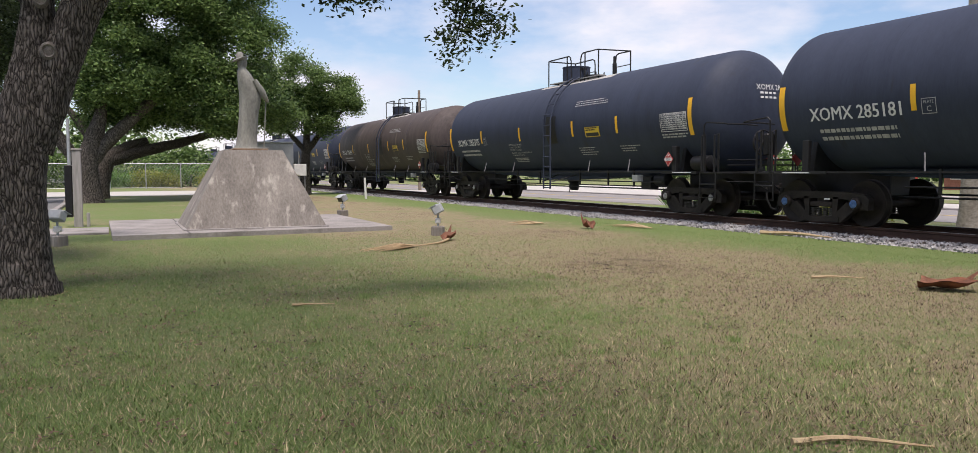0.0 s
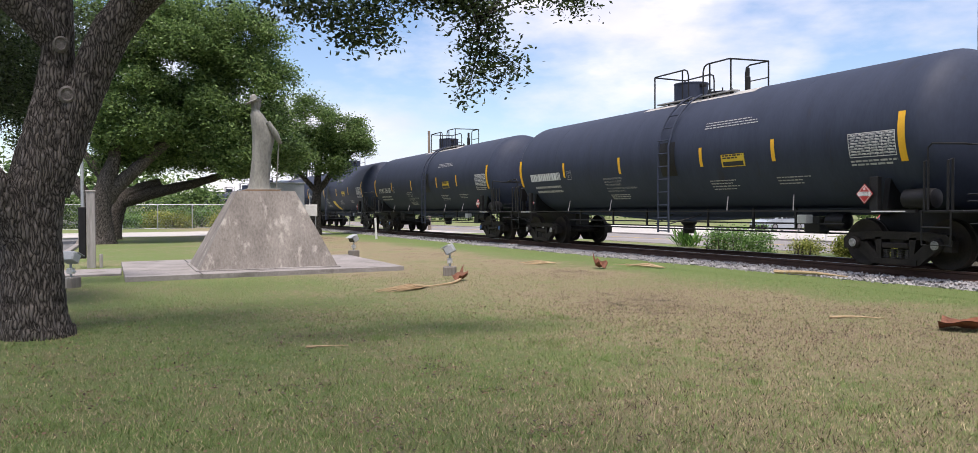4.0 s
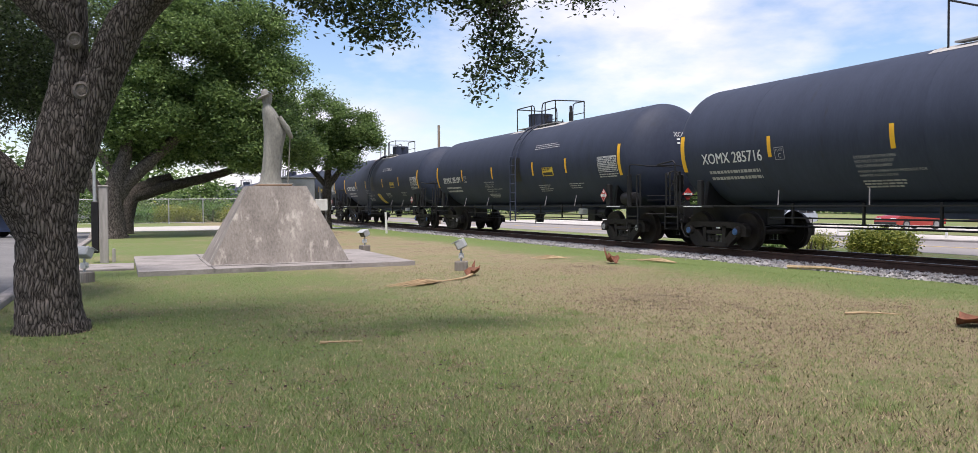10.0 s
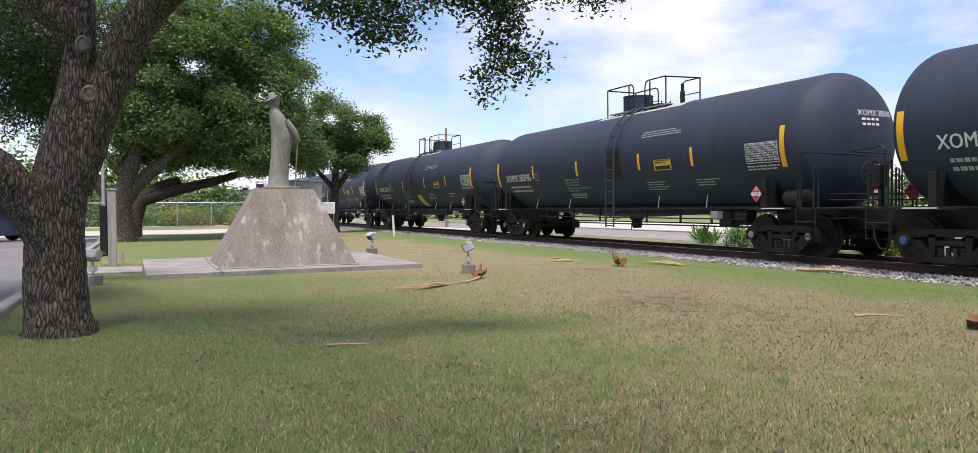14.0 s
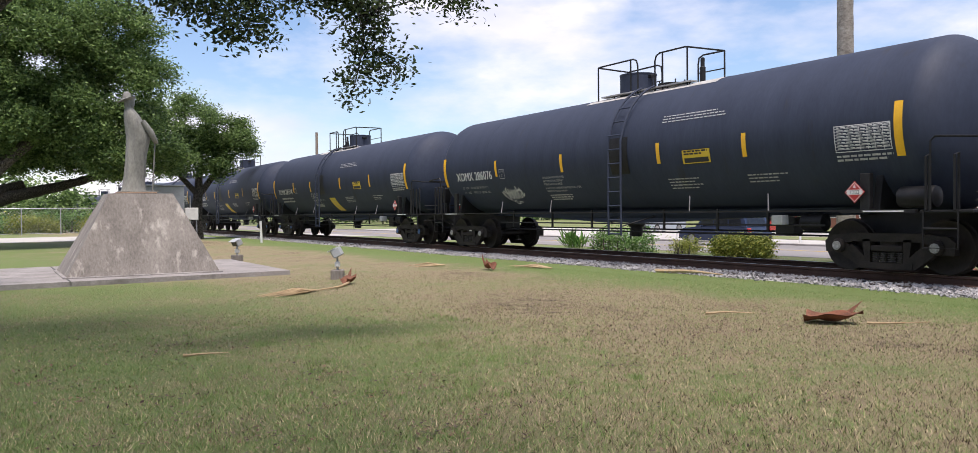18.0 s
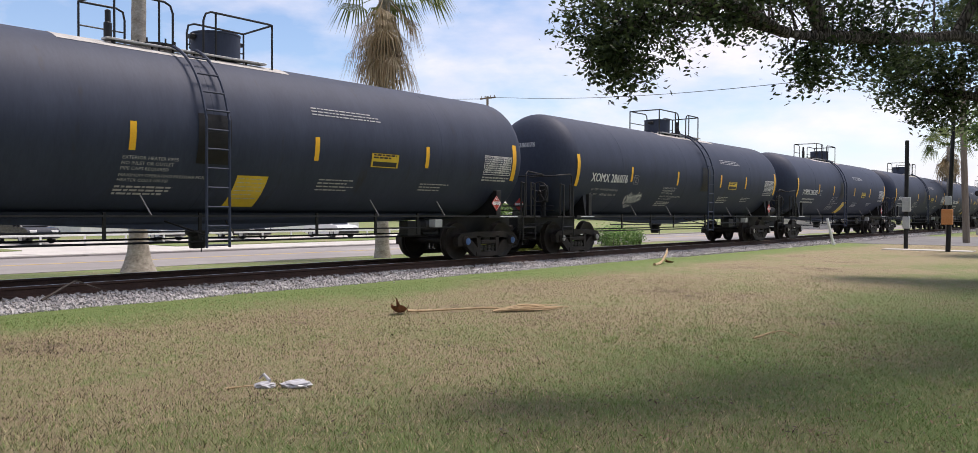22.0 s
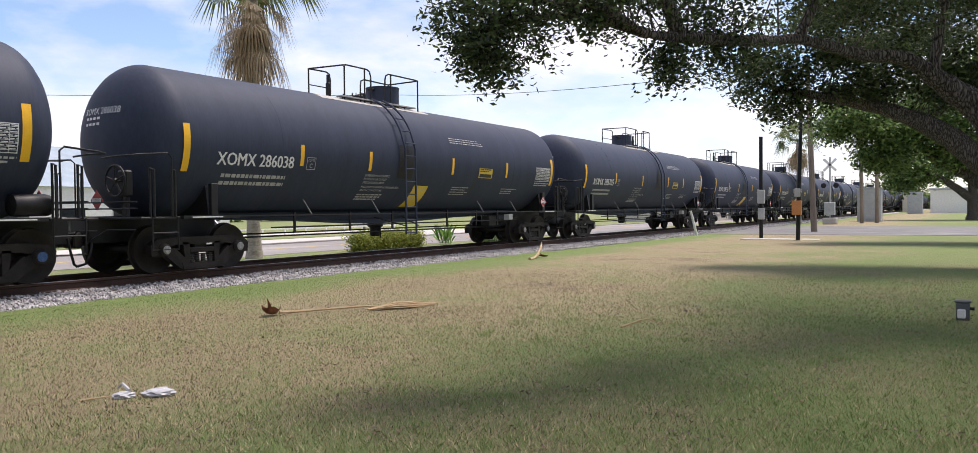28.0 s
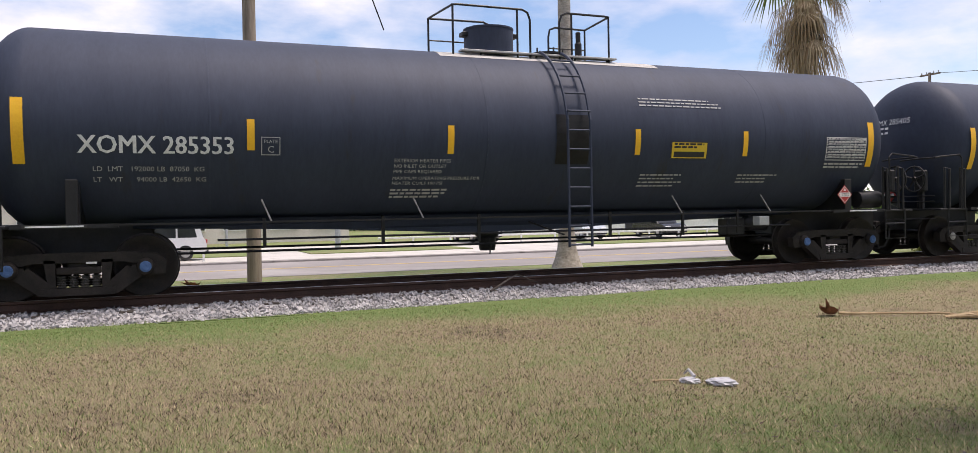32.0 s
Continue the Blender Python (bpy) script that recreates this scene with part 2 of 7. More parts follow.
GRATING = surface("galvanised_walkway", (0.25, 0.25, 0.25), (0.42, 0.42, 0.41), rough=0.5, metal=0.5, scale=5, fine=60)
RAIL = surface("rusty_rail", (0.035, 0.016, 0.011), (0.085, 0.042, 0.028), rough=0.75, scale=3, fine=40, bump=0.08, space="World")
RAIL_TOP = surface("polished_rail_head", (0.25, 0.23, 0.21), (0.42, 0.40, 0.38), rough=0.35, metal=1.0, scale=2, fine=20, space="World")
SLEEPER = surface("weathered_sleeper", (0.04, 0.032, 0.026), (0.12, 0.10, 0.085), rough=0.9, scale=4, fine=30, bump=0.2)
STONE = surface("ballast_stone", (0.17, 0.165, 0.165), (0.52, 0.505, 0.50), rough=0.9, scale=3, fine=25, bump=0.15, space="World", fine_mix=0.35, stain=(0.085, 0.075, 0.07), stain_scale=7.0, stain_at=0.56)
ROAD = surface("old_asphalt", (0.180, 0.166, 0.158), (0.255, 0.236, 0.224), rough=0.9, scale=0.25, fine=14, bump=0.08, space="World",
               stain=(0.295, 0.277, 0.262), stain_scale=0.12, stain_at=0.55)
DARK_ROAD = surface("dark_asphalt", (0.10, 0.10, 0.10), (0.19, 0.185, 0.18), rough=0.9, scale=0.4, fine=14, bump=0.08, space="World",
                    stain=(0.24, 0.23, 0.22), stain_scale=0.3, stain_at=0.55)
PAVING = surface("concrete_paving", (0.36, 0.34, 0.31), (0.52, 0.50, 0.46), rough=0.9, scale=0.5, fine=18, bump=0.06, space="World", stain=(0.26, 0.24, 0.22), stain_scale=0.5)
SLAB = surface("weathered_slab", (0.19, 0.175, 0.165), (0.34, 0.315, 0.295), rough=0.9, scale=1.2, fine=24, bump=0.1, stain=(0.15, 0.135, 0.12), stain_scale=1.1, stain_at=0.55)
CONCRETE = surface("stained_concrete", (0.125, 0.110, 0.097), (0.275, 0.250, 0.220), rough=0.92, scale=1.5, fine=26, bump=0.22,
                   stain=(0.40, 0.37, 0.325), stain_scale=3.4, stain_at=0.56, stretch=(1, 1, 0.10))
RUST_STONE = surface("rust_stained_stone", (0.12, 0.075, 0.045), (0.26, 0.18, 0.12), rough=0.9, scale=4, fine=26, bump=0.15)
STATUE = surface("grey_green_cast_stone", (0.13, 0.13, 0.115), (0.28, 0.275, 0.24), rough=0.85, scale=3, fine=26, bump=0.15, stain=(0.30, 0.20, 0.12), stain_scale=1.6, stain_at=0.6, stretch=(1, 1, 0.4))


def fissured(name, dark, light, scale, squash):
    """Bark: upright plates between deep cracks."""
    m = bpy.data.materials.new(name)
    m.use_nodes = True
    tree = m.node_tree
    bsdf = tree.nodes["Principled BSDF"]
    bsdf.inputs["Roughness"].default_value, bsdf.inputs["Specular IOR Level"].default_value = 0.95, 0.2
    vec = tree.nodes.new("ShaderNodeTexCoord").outputs["Object"]
    warp = node(tree, "ShaderNodeTexNoise", Scale=3.5, Detail=3.0)
    wire(tree, vec, warp.inputs["Vector"])
    push = tree.nodes.new("ShaderNodeVectorMath")
    push.operation = "MULTIPLY_ADD"
    push.inputs[1].default_value = (0.14, 0.14, 0.14)
    wire(tree, warp.outputs["Color"], push.inputs[0]), wire(tree, vec, push.inputs[2])
    mp = tree.nodes.new("ShaderNodeMapping")
    mp.inputs["Scale"].default_value = (1, 1, squash)
    wire(tree, push.outputs[0], mp.inputs["Vector"])
    cell = tree.nodes.new("ShaderNodeTexVoronoi")
    cell.feature = "DISTANCE_TO_EDGE"
    cell.inputs["Scale"].default_value = scale
    wire(tree, mp.outputs[0], cell.inputs["Vector"])
    grain = node(tree, "ShaderNodeTexNoise", Scale=scale * 3.0, Detail=6.0, Roughness=0.7)
    wire(tree, mp.outputs[0], grain.inputs["Vector"])
    total = tree.nodes.new("ShaderNodeMath")
    total.operation = "MULTIPLY_ADD"
    total.inputs[1].default_value = 0.45
    wire(tree, grain.outputs["Fac"], total.inputs[0]), wire(tree, cell.outputs["Distance"], total.inputs[2])
    ramp = tree.nodes.new("ShaderNodeValToRGB")
    ramp.color_ramp.elements[0].position, ramp.color_ramp.elements[1].position = 0.22, 0.50
    ramp.color_ramp.elements[0].color, ramp.color_ramp.elements[1].color = (*dark, 1), (*light, 1)
    wire(tree, total.outputs[0], ramp.inputs[0])
    wire(tree, ramp.outputs[0], bsdf.inputs["Base Color"])
    bp = tree.nodes.new("ShaderNodeBump")
    bp.inputs["Strength"].default_value, bp.inputs["Distance"].default_value = 1.0, 0.05
    wire(tree, total.outputs[0], bp.inputs["Height"])
    wire(tree, bp.outputs[0], bsdf.inputs["Normal"])
    return m


BARK = fissured("oak_bark", (0.018, 0.015, 0.012), (0.205, 0.180, 0.157), 30.0, 0.15)
KNOT = surface("healed_branch_scar", (0.10, 0.085, 0.07), (0.26, 0.235, 0.21), rough=0.95, scale=9, fine=60, bump=0.3)
PALM_BARK = surface("palm_trunk", (0.20, 0.17, 0.14), (0.42, 0.38, 0.33), rough=0.95, scale=3, fine=12, bump=0.3, stretch=(1, 1, 1.6))
# one oak leaf in two tones: near shade and far sunlight put into the colour
LEAF = leafy("live_oak_leaves_shaded_tone", (0.012, 0.024, 0.009), (0.095, 0.135, 0.052), 0.42, 0.38)
LEAF_FAR = leafy("oak_leaves_sunlit_tone", (0.030, 0.072, 0.020), (0.250, 0.360, 0.120), 0.42, 0.4)
HEDGE_LEAF = leafy("hedge_leaves", (0.10, 0.16, 0.03), (0.42, 0.42, 0.09))
BUSH_LEAF = leafy("bush_leaves", (0.05, 0.14, 0.03), (0.22, 0.36, 0.10))
FROND = leafy("palm_fronds", (0.07, 0.11, 0.03), (0.18, 0.22, 0.07))
DEAD_FROND = leafy("dead_palm_fronds", (0.20, 0.13, 0.06), (0.46, 0.36, 0.22), back=0.15)
BOOT = surface("brown_palm_boot", (0.07, 0.024, 0.010), (0.25, 0.09, 0.04), rough=0.7, scale=8, fine=40, bump=0.1)
STRAW = surface("dry_frond_stalk", (0.30, 0.20, 0.10), (0.52, 0.40, 0.24), rough=0.8, scale=8, fine=40)
WOOD = surface("weathered_pole_wood", (0.13, 0.10, 0.075), (0.29, 0.24, 0.19), rough=0.9, scale=3, fine=20, bump=0.15, stretch=(1, 1, 0.1))
GREY_WOOD = surface("silvered_post_wood", (0.22, 0.21, 0.19), (0.42, 0.40, 0.37), rough=0.9, scale=3, fine=20, bump=0.15, stretch=(1, 1, 0.1))
WHITE_PAINT = surface("white_paint", (0.62, 0.61, 0.58), (0.80, 0.79, 0.77), rough=0.6, scale=4, fine=30, bump=0.03)
GALV = surface("galvanised_metal", (0.34, 0.35, 0.36), (0.50, 0.51, 0.52), rough=0.5, metal=0.6, scale=6, fine=40, bump=0.02)
FRAME_GREY = surface("dusty_bracket_grey", (0.10, 0.10, 0.105), (0.20, 0.20, 0.20), rough=0.7, scale=5, fine=30)
BOX_GREY = surface("dark_outlet_grey", (0.07, 0.08, 0.09), (0.13, 0.14, 0.15), rough=0.5, scale=5, fine=30)
GREY_PAINT = surface("grey_paint", (0.30, 0.32, 0.33), (0.42, 0.44, 0.45), rough=0.6, scale=3, fine=30, bump=0.03)
ORANGE = surface("orange_box", (0.45, 0.17, 0.05), (0.60, 0.26, 0.09), rough=0.6, scale=4, fine=30)
PLASTIC = bpy.data.materials.new("white_plastic_film")
PLASTIC.use_nodes = True
PLASTIC.node_tree.nodes["Principled BSDF"].inputs["Base Color"].default_value = (0.40, 0.40, 0.42, 1)
PLASTIC.node_tree.nodes["Principled BSDF"].inputs["Roughness"].default_value = 0.3
GLASS = surface("dark_vehicle_glass", (0.012, 0.014, 0.016), (0.03, 0.034, 0.04), rough=0.08, bump=0.0)
RUBBER = surface("tyre_rubber", (0.012, 0.012, 0.012), (0.03, 0.03, 0.03), rough=0.85)
ALLOY = surface("alloy_rim", (0.30, 0.30, 0.31), (0.5, 0.5, 0.5), rough=0.35, metal=0.8, bump=0.0)


def car_paint(name, rgb):
    return surface(name, tuple(c * 0.9 for c in rgb), rgb, rough=0.25, scale=1, fine=10, bump=0.0, spec=0.6)


SILVER, NAVY, WHITE_CAR, BLACK_CAR, RED_CAR = (car_paint("silver_paint", (0.38, 0.42, 0.46)), car_paint("navy_paint", (0.03, 0.045, 0.09)),
    car_paint("white_car_paint", (0.72, 0.72, 0.72)), car_paint("black_car_paint", (0.015, 0.015, 0.018)), car_paint("red_car_paint", (0.35, 0.04, 0.03)))


# ---- mesh helpers ----
class Solid:
    """A mesh in the making: corners and faces."""

    def __init__(self):
        self.v, self.f = [], []

    def add(self, verts, faces):
        n = len(self.v)
        self.v += [tuple(p) for p in verts]
        self.f += [tuple(n + i for i in face) for face in faces]
        return self

    def box(self, a, b, bevel=0.0, m=None):
        (x0, y0, z0), (x1, y1, z1) = a, b
        if bevel:
            c = bevel
            verts, faces = [], []
            for z, k in ((z0, c), (z0 + c, 0), (z1 - c, 0), (z1, c)):
                verts += [(x0 + c, y0 + k, z), (x1 - c, y0 + k, z), (x1 - k, y0 + c, z), (x1 - k, y1 - c, z),
                          (x1 - c, y1 - k, z), (x0 + c, y1 - k, z), (x0 + k, y1 - c, z), (x0 + k, y0 + c, z)]
            for r in range(3):
                faces += [(8 * r + i, 8 * r + (i + 1) % 8, 8 * r + 8 + (i + 1) % 8, 8 * r + 8 + i) for i in range(8)]
            faces += [tuple(range(7, -1, -1)), tuple(range(24, 32))]
        else:
            verts = [(x0, y0, z0), (x1, y0, z0), (x1, y1, z0), (x0, y1, z0), (x0, y0, z1), (x1, y0, z1), (x1, y1, z1), (x0, y1, z1)]
            faces = [(3, 2, 1, 0), (4, 5, 6, 7), (0, 1, 5, 4), (1, 2, 6, 5), (2, 3, 7, 6), (3, 0, 4, 7)]
        if m is not None:
            verts = [m @ Vector(p) for p in verts]
        return self.add(verts, faces)

    def tube(self, points, radii, n=8, caps=True):
        points = [Vector(p) for p in points]
        if not isinstance(radii, (list, tuple)):
            radii = [radii] * len(points)
        verts, faces, side = [], [], None
        for i, p in enumerate(points):
            d = (points[min(i + 1, len(points) - 1)] - points[max(i - 1, 0)]).normalized()
            if side is None:
                side = d.cross((0, 0, 1) if abs(d.z) < 0.9 else (1, 0, 0)).normalized()
            side = (side - d * side.dot(d)).normalized()
            up = d.cross(side)
            verts += [p + (side * math.cos(a) + up * math.sin(a)) * radii[i] for a in (math.tau * k / n for k in range(n))]
        for r in range(len(points) - 1):
            faces += [(r * n + k, r * n + (k + 1) % n, r * n + n + (k + 1) % n, r * n + n + k) for k in range(n)]
        if caps:
            faces += [tuple(range(n - 1, -1, -1)), tuple(range(len(verts) - n, len(verts)))]
        return self.add(verts, faces)

    def lathe(self, profile, n=24, axis="z", at=(0, 0, 0)):
        """Rings of (radius, height) about an axis."""
        verts, faces = [], []
        for r, h in profile:
            for k in range(n):
                c, s = r * math.cos(math.tau * k / n), r * math.sin(math.tau * k / n)
                p = {"z": (c, s, h), "x": (h, c, s), "y": (s, h, c)}[axis]
                verts.append((p[0] + at[0], p[1] + at[1], p[2] + at[2]))
        for r in range(len(profile) - 1):
            faces += [(r * n + k, r * n + (k + 1) % n, r * n + n + (k + 1) % n, r * n + n + k) for k in range(n)]
        faces += [tuple(range(n - 1, -1, -1)), tuple(range(len(verts) - n, len(verts)))]
        return self.add(verts, faces)

    def prism(self, outline, a, b, axis="x"):
        """A flat outline of two coordinates drawn out along an axis from a to b."""
        put = {"x": lambda p, h: (h, p[0], p[1]), "y": lambda p, h: (p[0], h, p[1]), "z": lambda p, h: (p[0], p[1], h)}[axis]
        n = len(outline)
        verts = [put(p, a) for p in outline] + [put(p, b) for p in outline]
        faces = [(k, (k + 1) % n, n + (k + 1) % n, n + k) for k in range(n)] + [tuple(range(n - 1, -1, -1)), tuple(range(n, 2 * n))]
        return self.add(verts, faces)


def mesh(name, solid, material, smooth=False, fix=True):
    me = bpy.data.meshes.new(name)
    me.from_pydata(solid.v, [], solid.f)
    if fix:
        bm = bmesh.new()
        bm.from_mesh(me)
        bmesh.ops.recalc_face_normals(bm, faces=bm.faces)
        bm.to_mesh(me)
        bm.free()
    me.materials.append(material)
    if smooth:
        me.shade_smooth()
        me.set_sharp_from_angle(angle=radians(40))
    return me


def part(name, solid, material, parent=None, label="", smooth=False, fix=True):
    ob = new(name, mesh(name, solid, material, smooth, fix) if isinstance(solid, Solid) else solid)
    if parent is not None:
        ob.parent = parent
    return tagged(ob, label)


def thing(name, label, category, group="", at=None, kind=""):
    ob = new(name)
    if at is not None:
        ob.matrix_basis = at
    return tagged(ob, label, category, group, kind)


def letters(text, height, wide=1.0, gap=1.0):
    """Flat letters as triangles: (corners, faces), from x = 0, baseline y = 0, capitals of that height."""
    curve = bpy.data.curves.new("letters", "FONT")
    curve.body, curve.resolution_u, curve.space_line = text, 2, gap
    ob = bpy.data.objects.new("letters", curve)
    me = bpy.data.meshes.new_from_object(ob)
    k = height / 0.69
    verts = [(v.co.x * k * wide, v.co.y * k) for v in me.vertices]
    faces = [tuple(p.vertices) for p in me.polygons]
    bpy.data.objects.remove(ob), bpy.data.meshes.remove(me), bpy.data.curves.remove(curve)
    return verts, faces


# ---- the large structure ----
RAIL_Z = 0.26
PROFILE = ((-700, -0.06), (-40, 0), (12.0, 0), (12.6, -0.25), (15.9, -0.25), (16.4, -0.06), (20, -0.10), (27, -0.33), (34, -0.55), (60, -0.56), (700, -0.6))


def ground_z(x):
    for (a, za), (b, zb) in zip(PROFILE, PROFILE[1:]):
        if a <= x <= b:
            return za + (zb - za) * (x - a) / (b - a)
    return 0.0


def build_ground():
    s = Solid()
    ys = [-900, -300, -120, -60, -30, -15, 0, 15, 30, 60, 120, 300, 900]
    s.add([(x, y, z) for y in ys for x, z in PROFILE],
          [(r * len(PROFILE) + k, r * len(PROFILE) + k + 1, (r + 1) * len(PROFILE) + k + 1, (r + 1) * len(PROFILE) + k)
           for r in range(len(ys) - 1) for k in range(len(PROFILE) - 1)])
    tagged(part("ground", s, LAWN), "dry mown lawn with straw and green patches", "lawn", kind="structure")


def strip(name, x0, x1, y0, y1, lift, material, label, category, step=3.0, thick=0.0):
    """A paved strip that follows the ground's profile."""
    xs = sorted({x0, x1, *(x for x, _ in PROFILE if x0 < x < x1)})
    s = Solid()
    top = [(x, y, ground_z(x) + lift) for y in (y0, y1) for x in xs]
    n = len(xs)
    s.add(top, [(k, k + 1, n + k + 1, n + k) for k in range(n - 1)])
    low = [(x, y, ground_z(x) - 0.15) for y in (y0, y1) for x in xs]
    s.add(top[:n] + low[:n], [(k + 1, k, n + k, n + k + 1) for k in range(n - 1)])
    s.add(top[n:] + low[n:], [(k, k + 1, n + k + 1, n + k) for k in range(n - 1)])
    for k in (0, n - 1):
        s.add([top[k], top[n + k], low[n + k], low[k]], [(0, 1, 2, 3)])
    return tagged(part(name, s, material), label, category, kind="structure")


def build_roads():
    strip("road_1", 22.2, 36.0, -900, 900, 0.010, ROAD, "wide sun-bleached asphalt street beside the railway", "road")
    strip("road_2", -300, 12.3, -60, -42.5, 0.012, DARK_ROAD, "grey asphalt street running to the level crossing", "road")
    strip("road_2", 16.3, 22.2, -60, -42.5, 0.012, DARK_ROAD, "grey asphalt street beyond the level crossing", "road")
    strip("road_3", -300, 12.3, 50, 61, 0.012, PAVING, "pale street running to the far crossing", "road")
    strip("road_3", 16.3, 22.2, 50, 61, 0.012, PAVING, "pale street beyond the far crossing", "road")
    strip("road_4", -9.5, -2.05, -41, 49, 0.012, DARK_ROAD, "patched grey asphalt drive along the lawn", "road")
    strip("pavement", 38.0, 58.0, -70, 90, 0.02, PAVING, "pale concrete car park across the street", "car park")
    # kerbs and painted lines
    for x0, x1, y0, y1, name, label in ((-2.05, -1.85, -41, 49, "kerb_1", "low concrete kerb along the drive"), (36.0, 36.2, -900, 900, "kerb_2", "concrete kerb on the far side of the street")):
        s = Solid().box((x0, y0, ground_z(x0) - 0.2), (x1, y1, ground_z(x0) + 0.10), 0.02)
        tagged(part(name, s, SLAB), label, "kerb", kind="structure")
    s = Solid()
    for x in (29.0, 29.25):
        s.box((x, -300, ground_z(x) + 0.006), (x + 0.11, 300, ground_z(x) + 0.0165))
    tagged(part("lane_line", s, surface("faded_yellow_line", (0.42, 0.30, 0.10), (0.5, 0.38, 0.16), rough=0.9, space="World")), "faded double yellow centre line on the street", "road marking", kind="structure")
    # grass islands in front of the car park
    for y0, y1 in ((-16, -7), (-4.5, 3.5), (16, 40), (-60, -24)):
        strip("verge", 42.5, 47.0, y0, y1, 0.06, LAWN, "dry grass verge in front of the car park", "verge")


def build_track():
    # ballast bed under the stones
    bed = Solid().prism([(12.15, -0.05), (12.95, 0.07), (15.4, 0.07), (16.25, -0.08), (16.25, -0.3), (12.15, -0.3)], -420, 420, "y")
    tagged(part("ballast_bed", bed, STONE), "grey crushed stone bed of the railway", "ballast", kind="structure")
    # rails: foot, web and head, with a polished running band
    for i, x in enumerate((13.455, 14.945)):
        rail = thing("rail", "rusty steel rail with a polished head", "rail", "rails of the track", kind="structure")
        w = [(-0.07, 0), (0.07, 0), (0.07, 0.012), (0.012, 0.035), (0.010, 0.115), (0.036, 0.13), (0.036, 0.160), (0.028, 0.168), (-0.028, 0.168), (-0.036, 0.160), (-0.036, 0.13), (-0.010, 0.115), (-0.012, 0.035), (-0.07, 0.012)]
        part("rail_body", Solid().prism([(x + a, RAIL_Z - 0.170 + b) for a, b in w], -420, 420, "y"), RAIL, rail)
        part("running_band", Solid().box((x - 0.024, -420, RAIL_Z - 0.004), (x + 0.024, 420, RAIL_Z)), RAIL_TOP, rail, "polished running band")
    # sleepers
    me = mesh("sleeper", Solid().box((-1.3, -0.115, -0.10), (1.3, 0.115, 0.085), 0.01), SLEEPER)
    group = thing("sleepers", "row of weathered timber sleepers in the ballast", "sleepers", kind="structure")
    rnd = random.Random(5)
    far = Solid()
    for k in range(-170, 171):
        y = k * 0.52
        if -36 <= y <= 36:
            ob = new("sleeper", me)
            ob.parent = group
            ob.matrix_basis = pose(14.2 + rnd.uniform(-0.04, 0.04), y + rnd.uniform(-0.03, 0.03), 0.005, 0, 0, rnd.uniform(-1, 1))
    for k in range(-800, 801):
        y = k * 0.52
        if abs(y) > 36.2:
            far.box((12.9, y - 0.11, -0.1), (15.5, y + 0.11, 0.09))
    tagged(part("far_sleepers", far, SLEEPER, group), kind="stuff")


def grass_edge(y):
    """How far the grass has grown over the stones."""
    pts = ((-400, 12.1), (-8, 12.05), (-3.7, 11.9), (-1, 11.6), (1.2, 11.85), (4, 12.2), (7, 12.5), (9, 12.7), (13, 12.55), (30, 12.6), (400, 12.6))
    for (a, xa), (b, xb) in zip(pts, pts[1:]):
        if a <= y <= b:
            return xa + (xb - xa) * (y - a) / (b - a) + 0.05 * math.sin(y * 2.1) + 0.03 * math.sin(y * 5.3)
    return 12.1


def build_verge():
    s, rows = Solid(), []
    for k in range(-60, 320):
        y = k * 0.4 if k < 200 else 80 + (k - 200) * 2.5
        e = max(grass_edge(y), 11.75)
        rows.append([(11.6, y, 0.004), (11.72, y, 0.012), ((11.7 + e) / 2, y, 0.016), (e - 0.03, y, 0.022), (e + 0.04, y, 0.006), (e + 0.06, y, -0.2)])
    s.add([p for r in rows for p in r], [(r * 6 + c, r * 6 + c + 1, r * 6 + c + 7, r * 6 + c + 6) for r in range(len(rows) - 1) for c in range(5)])
    tagged(part("verge", s, LAWN), "green grass grown over the edge of the ballast", "verge", kind="structure")


def rock(rnd, size):
    base = [Vector(p) for p in ((1, 0, 0), (-1, 0, 0), (0, 1, 0), (0, -1, 0), (0, 0, 1), (0, 0, -1))]
    turn = Euler((rnd.uniform(0, 6), rnd.uniform(0, 6), rnd.uniform(0, 6))).to_matrix()
    return [turn @ (Vector((p.x * rnd.uniform(0.7, 1.3), p.y * rnd.uniform(0.6, 1.1), p.z * rnd.uniform(0.5, 0.9)))) * size for p in base]


OCTA = ((0, 2, 4), (2, 1, 4), (1, 3, 4), (3, 0, 4), (2, 0, 5), (1, 2, 5), (3, 1, 5), (0, 3, 5))


def bed_z(x):
    pts = ((11.7, -0.03), (12.15, 0.0), (12.95, 0.075), (15.4, 0.075), (16.25, -0.06), (17, -0.08))
    for (a, za), (b, zb) in zip(pts, pts[1:]):
        if a <= x <= b:
            return za + (zb - za) * (x - a) / (b - a)
    return 0.0


